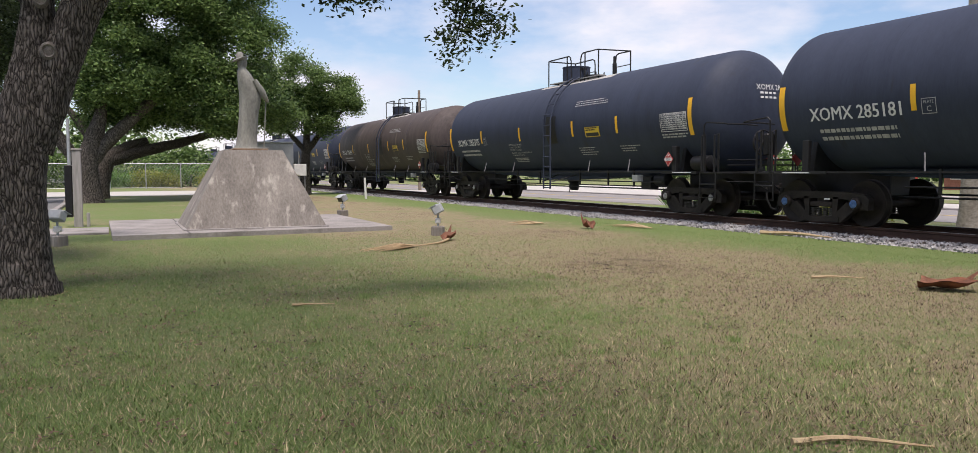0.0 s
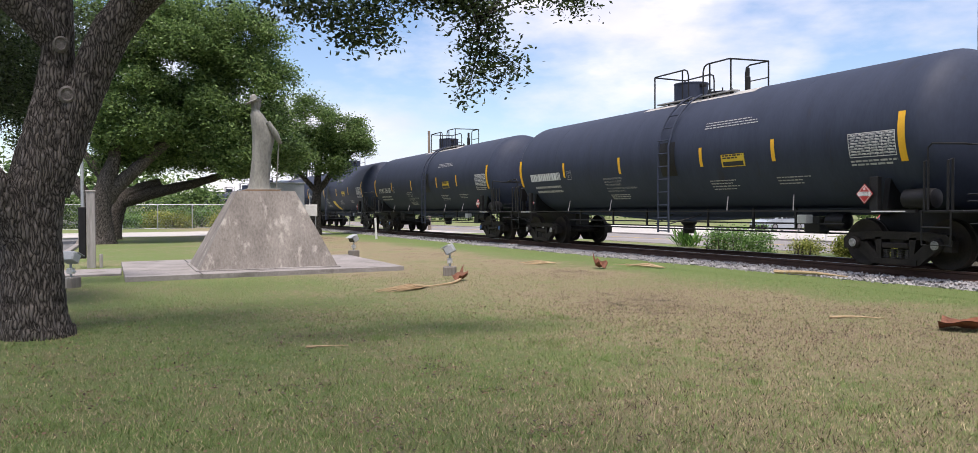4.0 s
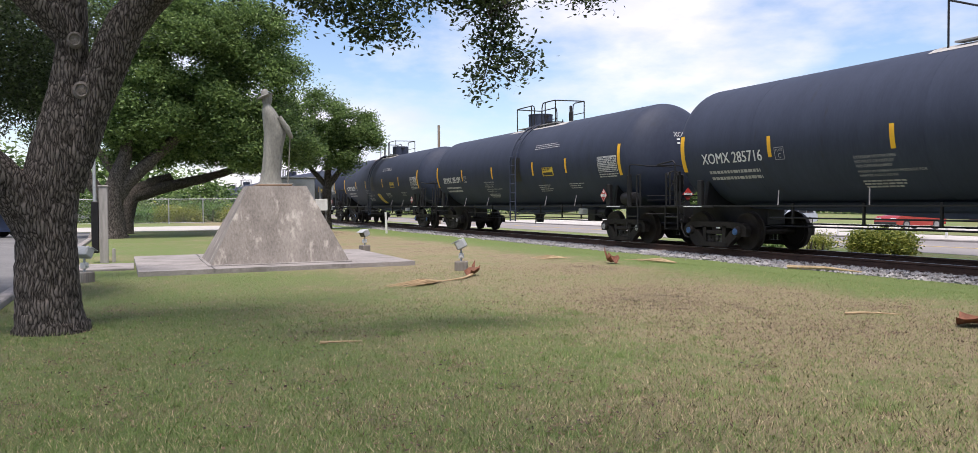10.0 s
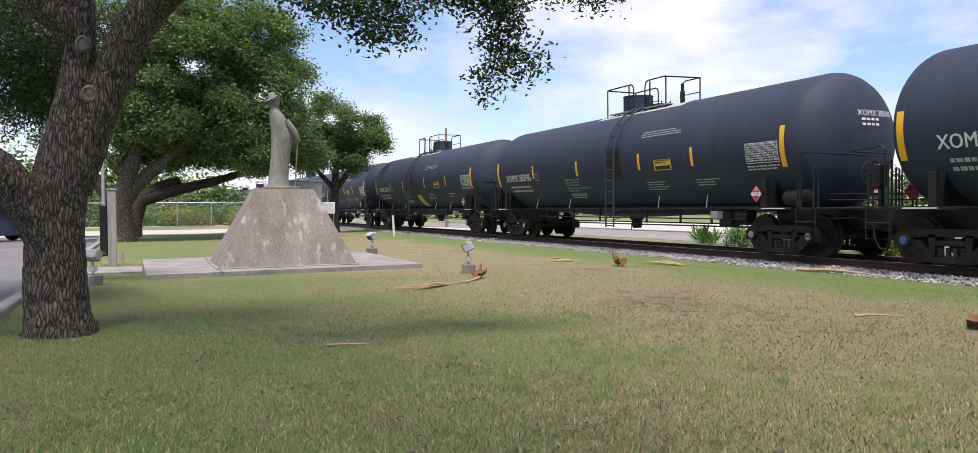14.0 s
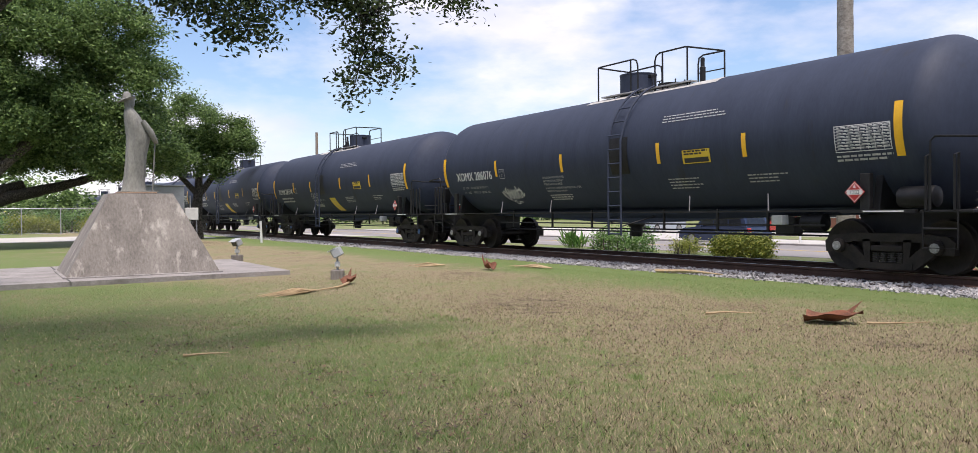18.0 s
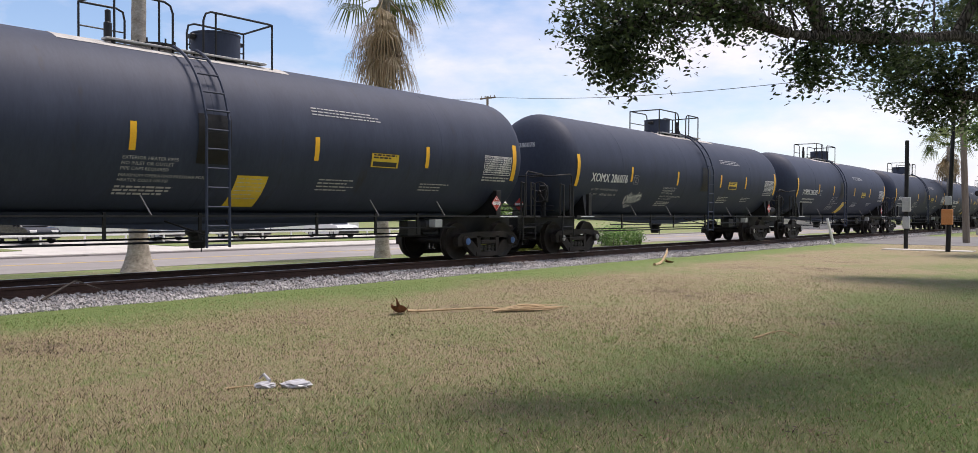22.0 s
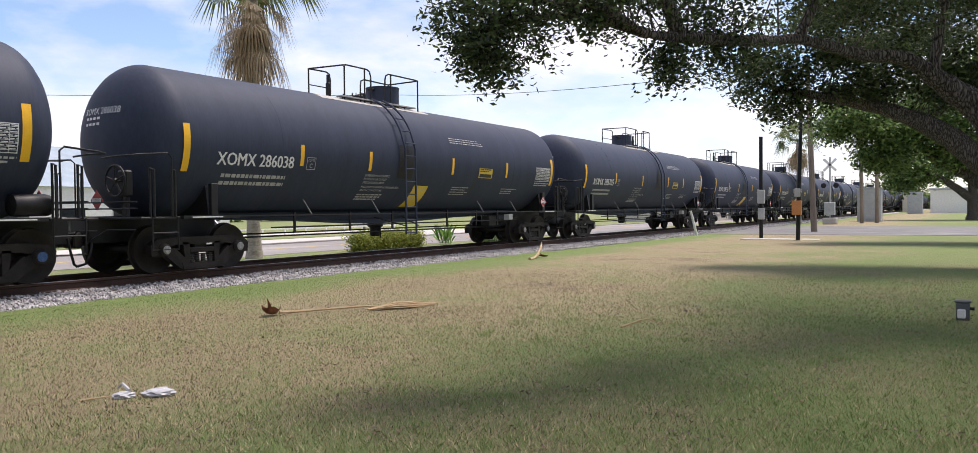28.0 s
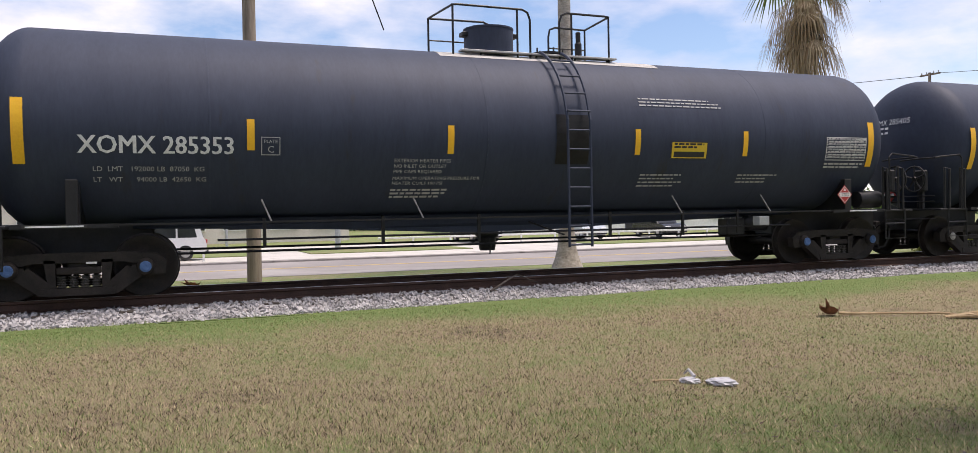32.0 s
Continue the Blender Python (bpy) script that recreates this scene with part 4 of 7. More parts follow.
        for u in () if side > 0 else (4.5, 2.6, 0.9, -1.7, -3.3, -4.6):
            part("pipe_hanger", Solid().box((side * 1.02 - 0.02, u - 0.025, 0.93), (side * 1.02 + 0.02, u + 0.025, 1.40)), STEEL, car)
        for e in (-1, 1):
            # end deck, grab irons, step and uprights
            part("end_plate", Solid().box((side * 1.50 - 0.04, e * 6.55 if e > 0 else -7.9, 1.30), (side * 1.50 + 0.04, 7.9 if e > 0 else -6.55, 1.36)), STEEL, car)
            x = side * 1.50
            st = Solid().tube([(x, e * 8.0, 1.34), (x, e * 8.0, 0.74), (x, e * 8.55, 0.74), (x, e * 8.55, 1.34)], 0.018, 6).tube([(x, e * 8.0, 1.05), (x, e * 8.55, 1.05)], 0.018, 6)
            part("step", st, STEEL, car, "black stirrup step")
            up = Solid().tube([(x, e * 8.05, 1.34), (x, e * 8.05, 2.20), (x - side * 0.10, e * 8.05, 2.24), (x - side * 0.10, e * 8.05, 1.34)], 0.024, 6)
            part("grab_iron", up, STEEL, car)
            up = Solid().tube([(x, e * 8.50, 1.34), (x, e * 8.50, 2.20), (x - side * 0.12, e * 8.50, 2.24), (x - side * 0.12, e * 8.50, 1.34)], 0.024, 6)
            part("grab_iron", up, STEEL, car)
            hr = Solid().tube([(x, e * 8.12, 1.34), (x, e * 8.12, 2.44), (x, e * 8.20, 2.51), (x, e * 8.80, 2.46), (x, e * 8.92, 2.44), (x - side * 0.5, e * 8.92, 2.44), (x - side * 0.9, e * 8.92, 2.42)], 0.018, 6)
            part("end_handrail", hr, STEEL, car, "bent tubular end handrail")
            part("tread_plate", Solid().box((x - 0.02 if side > 0 else x - 0.045, e * 7.35 - 0.4, 1.305), (x + 0.045 if side > 0 else x + 0.02, e * 7.35 + 0.4, 1.352)), BLACK_INK, car)
            part("shoe_note", Solid().box((x - 0.049 if side < 0 else x + 0.046, e * 7.35 - 0.36, 1.318), (x - 0.046 if side < 0 else x + 0.049, e * 7.35 + 0.36, 1.340)), WHITE_INK, car)
    # the lower shell slopes down to the outlet
    belly = Solid().prism([(-6.4, 1.40), (-6.4, 1.27), (-3.0, 1.19), (-0.5, 1.08), (1.1, 1.08), (3.4, 1.19), (6.4, 1.27), (6.4, 1.40)], -0.72, 0.72)
    belly.v = [(a * (1.0 if c > 1.3 else 0.62), b, c) for a, b, c in belly.v]
    part("belly", belly, TANK, car, "black underside sloping to the outlet")
    part("brake_rigging", Solid().box((-0.75, -5.0, 0.88), (-0.45, -4.55, 1.22), 0.02), STEEL, car)
    # near-side odd pieces
    part("bracket_post", Solid().box((-1.50, 7.06, 1.35), (-1.40, 7.22, 1.98), 0.01), STEEL, car)
    part("placard_post", Solid().box((-1.50, -7.08, 1.35), (-1.38, -6.90, 1.98), 0.01), STEEL, car)
    placard(car, pose(-1.55, -6.84, 1.66, 0, 0, -90))
    placard(car, pose(-0.10, 8.70, 1.66, 0, 0, 180), False)
    placard(car, pose(0.10, -8.70, 1.66), False)
    if not flip:
        part("air_reservoir", Solid().lathe([(0.06, -0.34), (0.17, -0.30), (0.18, -0.26), (0.18, 0.26), (0.17, 0.30), (0.06, 0.34)], 20, "y", (-1.22, -7.78, 1.56)), STEEL, car, "dark air reservoir cylinder", smooth=True)
    part("outlet_valve", Solid().lathe([(0.14, 0.72), (0.16, 0.80), (0.16, 0.95), (0.22, 1.0), (0.22, 1.35)], 16, "z", (0, 0.35, 0)), STEEL, car, "bottom outlet valve", smooth=True)
    part("valve_chain", Solid().tube([(-0.16, 0.35, 0.98), (-0.2, 0.36, 0.80), (-0.18, 0.37, 0.66)], 0.014, 5), STEEL, car)
    part("brake_cylinder", Solid().lathe([(0.08, -0.3), (0.17, -0.25), (0.17, 0.2), (0.08, 0.3)], 14, "y", (-0.6, -5.35, 1.12)), STEEL, car, smooth=True)
    part("underframe_rod", Solid().tube([(-0.5, -6.2, 0.86), (-0.4, 6.2, 0.86)], 0.022, 6).tube([(0.45, -6.2, 0.90), (0.4, 6.2, 0.90)], 0.022, 6), STEEL, car)
    part("test_box", Solid().box((-1.30, -5.15, 1.08), (-1.10, -4.9, 1.26), 0.01), GREY_PAINT, car)
    for e in (-1, 1):
        part("stub_sill", Solid().box((-0.28, e * 6.1 if e > 0 else -9.0, 0.86), (0.28, 9.0 if e > 0 else -6.1, 1.36), 0.02), STEEL, car)
        part("end_deck", Solid().box((-1.5, 7.95 if e > 0 else -8.78, 1.30), (1.5, 8.78 if e > 0 else -7.95, 1.345), 0.01), STEEL, car, "black end deck")
        cradle = Solid().prism([(-1.35, 1.34), (1.35, 1.34), (1.25, 1.95), (0.9, 1.62), (0.4, 1.42), (-0.4, 1.42), (-0.9, 1.62), (-1.25, 1.95)], e * 7.05, e * 7.17, "y")
        part("tank_cradle", cradle, STEEL, car)
        part("coupler", Solid().box((-0.11, 8.9 if e > 0 else -9.26, 0.82), (0.11, 9.26 if e > 0 else -8.9, 1.02), 0.03).box((-0.17, e * 9.16 - 0.12, 0.78), (0.17, e * 9.16 + 0.0, 1.08), 0.03), GRIME, car, "rusty knuckle coupler")
        hose = [(-0.32, e * 8.95, 0.98), (-0.34, e * 9.0, 0.70), (-0.30, e * 9.08, 0.50), (-0.22, e * 9.18, 0.46)]
        part("brake_hose", Solid().tube(hose, 0.024, 7), RUBBER, car, "hanging black brake hose")
        part("uncoupling_lever", Solid().tube([(-1.4, e * 8.82, 1.12), (-0.7, e * 8.9, 1.12), (-0.3, e * 9.0, 0.9)], 0.014, 6), STEEL, car)
        cross = Solid()
        for z in (1.50, 1.62):
            cross.tube([(-1.3, e * 8.72, z), (1.3, e * 8.72, z)], 0.015, 6)
        part("end_rail", cross, STEEL, car)
    hand_brake(car, 1)
    for e in (-1, 1):
        build_truck(car, e)
    return car


def _frame(u0, u1, z0, z1, w, lift=0.0075):
    s = Solid()
    for a in (sheet(u0, u1, z0, z0 + w, lift, 1), sheet(u0, u1, z1 - w, z1, lift, 1), sheet(u0, u0 + w, z0, z1, lift, 5), sheet(u1 - w, u1, z0, z1, lift, 5)):
        s.add(a.v, a.f)
    return s.v, s.f


NUMBERS = {-11: "285181", -10: "285395", -9: "700003", -7: "286150", -6: "285292", -5: "285716", -4: "285199", -3: "286050", -2: "285945", -1: "285343", 0: "286076",
           1: "285514", 2: "285726", 3: "285705", 4: "286038", 5: "285413", 6: "285405", 7: "285353"}
LOADS = {0: "LD  LMT   191300 LB  86750  KG\nLT   WT      94700 LB  42950  KG", 7: "LD  LMT   192000 LB  87050  KG\nLT   WT      94000 LB  42650  KG",
         6: "LD  LMT   192200 LB  87150  KG\nLT   WT      93800 LB  42550  KG"}
FLIPPED = (-17, -15, -14, -12, -6, -3, -1, 1, 2, 4, 6, 9, 11, 14)     # these carry a yellow notice too
train = []


def build_train():
    kinds = (build_car(), build_car(True))
    brown = build_tank(TANK_BROWN, "tank")
    for n in range(-20, 18):
        k = int(n in FLIPPED)
        car = kinds[k] if n in (-20, -17) else copy_thing(kinds[k], pose(XC, 0, 0))
        car.matrix_basis = pose(XC, 0, 0)
        train.append((n, car))
    for n, car in train:
        num = NUMBERS.get(n)
        if n == -9:
            tagged(car, "dusty brown railway tank car, rolling among black ones")
            for ob in car.children:
                if ob.name.split(".")[0] in ("tank", "dome"):
                    if ob.name.startswith("tank"):
                        ob.data = brown
        if n == 0:
            tagged(car, "black railway tank car with white spray graffiti, rolling along")
        if num:
            mark = "MULX " if n == -9 else "XOMX "
            v, f = letters(mark + num, 0.255, 0.92)
            w = max(a for a, _ in v)
            v = [(a * 2.08 / w, b) for a, b in v]
            bold = wrapped(v, f, 7.06, 2.36)
            second = wrapped(v, f, 7.045, 2.36, 0.0105)
            bold.add(second.v, second.f)
            part("car_number", bold, WHITE_INK, car, "large white reporting mark and number", fix=False)
            v, f = letters(mark + num, 0.13)
            for e in (-1, 1):
                part("end_number", head_text(v, f, 0.75 if e > 0 else -0.2, 0.50, e), WHITE_INK, car, fix=False)
        else:
            part("car_number", ink_bars(7.06, 2.60, (2.05,), 0.24, 0.3), WHITE_INK, car, "large white number, too far to read")
        if n in LOADS:
            part("load_limits", wrapped(*letters(LOADS[n], 0.075, 1.0, 1.55), 6.88, 2.11), GREY_INK, car, "white load limit writing", fix=False)
        else:
            part("load_limits", ink_bars(6.88, 2.19, (1.75, 1.75), 0.07, 0.145), GREY_INK, car)
        for e in (-1, 1):
            cap = Solid()
            for row, w in enumerate((0.55, 0.5)):
                for k in range(4):
                    a = 0.1 + k * 0.14
                    cap.add([on_head((0.75 if e > 0 else -0.2) - e * (a + da), 0.40 - 0.11 * row + dz, e) for da, dz in ((0, 0), (0.10, 0), (0.10, 0.05), (0, 0.05))], [(0, 1, 2, 3)])
            part("capacity_writing", cap, WHITE_INK, car)
        if n in FLIPPED:
            note = part("yellow_notice", sheet(-0.32, 0.34, 1.52, 2.08, 0.007, 6), SIGN_YELLOW, car, "large yellow notice low on the tank")
            part("notice_print", ink_bars(0.30, 2.03, (0.5, 0.58, 0.55, 0.58, 0.4, 0.56), 0.012, 0.07, 0.0085), GREY_INK, note)
        if n == 7:
            hand_brake(car, -1)
        if n == 0:
            build_graffiti(car)
        if n in (7, 2, 1, -7, -5, -11, 5, -3):
            for ob in car.children_recursive:
                if ob.name.startswith("bearing_cap"):
                    ob.material_slots[0].link = "OBJECT"
                    ob.material_slots[0].material = CAP_BLUE

    small = ("table_note", "capacity_writing", "valve_note", "lining_note", "repair_note", "small_print", "sign_writing", "table_writing", "load_limits", "notice_print")
    for n, car in train:
        for ob in car.children_recursive:
            if ob.name.split(".")[0] in small:
                tagged(ob, kind="stuff")


def build_graffiti(car):
    """A scrawl in white spray: looped strokes."""
    s = Solid()
    strokes = (((0, .30), (.10, .10), (.20, .02), (.28, .25), (.22, .45), (.30, .55)), ((.05, .42), (.25, .30), (.50, .36)), ((.36, .50), (.34, .20), (.42, .08), (.52, .22), (.44, .34)),
               ((.52, .46), (.50, .12), (.60, .10), (.64, .34), (.58, .44)), ((.66, .40), (.76, .46), (.70, .28), (.80, .20), (.70, .08), (.62, .14)),
               ((.86, .58), (.84, .20), (.94, .10), (1.02, .30)), ((.78, .38), (1.0, .44), (1.16, .40)), ((1.06, .52), (1.10, .16), (1.22, .30)),
               ((.30, -.06), (.46, .02), (.40, -.14), (.56, -.16), (.62, -.04), (.78, -.10)), ((-.05, .38), (.04, .30), (.02, .20)))
    for st in strokes:
        ribbon = []
        for k, (a, b) in enumerate(st):
            (a0, b0), (a1, b1) = st[max(k - 1, 0)], st[min(k + 1, len(st) - 1)]
            q = Vector((b0 - b1, a1 - a0)).normalized() * (0.024 - 0.004 * (k in (0, len(st) - 1)))
            ribbon += [(a + q.x, b + q.y), (a - q.x, b - q.y)]
        s.add([on_tank(4.70 - a * 0.86, arc(1.72) + b * 0.86, 0.010) for a, b in ribbon], [(2 * k, 2 * k + 1, 2 * k + 3, 2 * k + 2) for k in range(len(st) - 1)])
    part("graffiti", s, WHITE_INK, car, "white spray-painted scrawl", fix=False)


build_train()


# ---- trees ----
def bent(points, radii, rnd, knots=4, wobble=0.06):
    """A smooth line through the points (Catmull-Rom) with radii, slightly uneven."""
    P = [Vector(p) for p in points]
    P = [P[0] * 2 - P[1]] + P + [P[-1] * 2 - P[-2]]
    out, rad = [], []
    for i in range(1, len(P) - 2):
        for k in range(knots):
            t = k / knots
            a, b, c, d = P[i - 1], P[i], P[i + 1], P[i + 2]
            q = 0.5 * (2 * b + (c - a) * t + (2 * a - 5 * b + 4 * c - d) * t * t + (3 * b - a - 3 * c + d) * t ** 3)
            r = radii[i - 1] + (radii[i] - radii[i - 1]) * t
            out.append(q + Vector((rnd.uniform(-1, 1), rnd.uniform(-1, 1), rnd.uniform(-1, 1))) * wobble * r)
            rad.append(r)
    return out + [P[-2]], rad + [radii[-1]]


def bark_tube(s, pts, rad, n, depth, seed):
    """A tube with ridged bark."""
    start = len(s.v)
    s.tube(pts, rad, n)
    for i in range(start, len(s.v)):
        ring = (i - start) // n
        if ring >= len(pts):
            break
        p, c = Vector(s.v[i]), Vector(pts[ring])
        d = (p - c)
        if d.length > 1e-6:
            k = noise.noise(Vector((p.x * 9, p.y * 9, p.z * 1.6 + seed)))
            k2 = noise.noise(Vector((p.x * 2.2, p.y * 2.2, p.z * 0.9 + seed)))
            s.v[i] = tuple(p + d.normalized() * (k * depth + k2 * depth * 2.0))


def trunk_solid(limbs, rnd, n=28, depth=0.02, fine=7):
    s = Solid()
    for k, (pts, rad) in enumerate(limbs):
        p, r = bent(pts, rad, rnd, fine, 0.02)
        bark_tube(s, p, r, n if r[0] > 0.25 else max(8, n // 2), depth * min(1, r[0] / 0.35), k * 3.1)
    return s


def leaf_cloud(blobs, size, rng, per_clump, droop=0.2, wide=0.5, leaf=None):
    """Leaves in clumps filling the shells of the blobs (x, y, z, rx, ry, rz, clumps). Each leaf is a folded diamond."""
    centres, split = [], []
    for x, y, z, rx, ry, rz, count in blobs:
        # broad masses fall into boughs
        if rx < 1.15 or count < 100:
            split.append((x, y, z, rx, ry, rz, count))
            continue
        for _ in range(13):
            d = rng.normal(size=3)
            d /= np.linalg.norm(d)
            d *= rng.uniform(0.55, 0.88)
            k = rng.uniform(0.30, 0.46)
            split.append((x + d[0] * rx, y + d[1] * ry, z + d[2] * rz, rx * k, ry * k, rz * k * 0.9, int(count / 11)))
    for x, y, z, rx, ry, rz, count in split:
        count = max(1, int(count * 0.40))
        d = rng.normal(size=(count, 3))
        d /= np.linalg.norm(d, axis=1)[:, None]
        k = rng.uniform(0.25, 1.0, count) ** 0.6
        lump = 1 + 0.22 * np.sin(d[:, 0] * 7 + x) * np.sin(d[:, 1] * 6 + y) + 0.12 * rng.normal(size=count)
        centres.append(np.array([x, y, z]) + d * (k * lump)[:, None] * np.array([rx, ry, rz]))
    c = np.concatenate(centres)
    per_clump = int(per_clump * 2.7)
    n = len(c) * per_clump
    base = np.repeat(c, per_clump, 0) + rng.normal(size=(n, 3)) * size * np.array([1.45, 1.45, 1.1])
    ax = rng.normal(size=(n, 3))
    ax[:, 2] = ax[:, 2] * 0.55 - droop
    ax /= np.linalg.norm(ax, axis=1)[:, None]
    sd = np.cross(ax, rng.normal(size=(n, 3)) + np.array([0, 0, 1.1]))
    sd /= np.linalg.norm(sd, axis=1)[:, None] + 1e-9
    ln = (leaf or size) * rng.uniform(0.7, 1.3, n)[:, None]
    co = np.zeros((n, 4, 3), np.float32)
    co[:, 0], co[:, 2] = base - ax * ln * 0.5, base + ax * ln * 0.5
    co[:, 1], co[:, 3] = base + sd * ln * wide * 0.5, base - sd * ln * wide * 0.5
    me = bpy.data.meshes.new("crown")
    me.vertices.add(4 * n), me.loops.add(4 * n), me.polygons.add(n)
    me.vertices.foreach_set("co", co.ravel())
    me.loops.foreach_set("vertex_index", np.arange(4 * n, dtype=np.int32))
    me.polygons.foreach_set("loop_start", np.arange(0, 4 * n, 4, dtype=np.int32))
    me.update()
    return me, c


def twigs(tips, ends, rnd, count, r0=0.012):
    """Thin branches from the limbs' ends out to some of the leaf clumps."""
    s = Solid()
    ends = [Vector(e) for e in ends]
    for i in rnd.sample(range(len(tips)), min(count, len(tips))):
        q = Vector([float(v) for v in tips[i]])
        e = min(ends, key=lambda p: (p - q).length + rnd.uniform(0, 0.5))
        if (e - q).length > 1.1:
            continue
        mid = (e + q) / 2 + Vector((rnd.uniform(-.2, .2), rnd.uniform(-.2, .2), rnd.uniform(0, .3)))
        s.tube([e, mid, q], [r0 * 1.6, r0, r0 * 0.4], 4, caps=False)
    return s


def canopy(x0, x1, y0, y1, z, seed):
    """Many small leafy boughs with gaps, added mostly out of view to shade the lawn."""
    rnd = random.Random(seed)
    out, step = [], 0.46
    for i in range(int((x1 + 1.6 - x0) / step)):
        for j in range(int((y1 - y0) / step)):
            x, y = x0 + (i + rnd.random()) * step, y0 + (j + rnd.random()) * step
            if x > x1 - 0.8 and rnd.random() < (x - x1 + 0.8) / 2.4:
                continue
            r = rnd.uniform(0.28, 0.5)
            out.append((x, y, z + rnd.uniform(-0.5, 0.9), r, r, 0.3, rnd.choice((7, 9, 12))))
    return out


def oak(label, limbs, blobs, size, per_clump, material, seed, twig_count=250, n=28, depth=0.02, droop=0.25, leaf=None, high=()):
    rnd, rng = random.Random(seed), np.random.default_rng(seed)
    tree = thing("oak_tree", label, "tree", "live oaks on the lawn")
    part("trunk", trunk_solid(limbs, rnd, n, depth), BARK, tree, "rough grey-brown ridged bark", smooth=True)
    me, tips = leaf_cloud(blobs, size, rng, per_clump, droop, 0.46, leaf)
    me.materials.append(material)
    part("crown", me, material, tree, "small dark green leaves")
    # added leaf layer above the view, only to dapple the lawn with shade
    if high:
        roof, _ = leaf_cloud(high, 0.13, rng, 5, 0.1, 0.55)
        roof.materials.append(material)
        part("upper_crown", roof, material, tree, "high leafy boughs added to shade the lawn")
    ends = []
    for pts, rad in limbs[1:] or limbs:
        p, r = bent(pts, rad, rnd, 5, 0)
        ends += p[len(p) // 3:]
    tagged(part("twigwork", twigs(tips, ends, rnd, twig_count, 0.003 + size * 0.055), BARK, tree, "thin dark branches"), kind="stuff")
    return tree


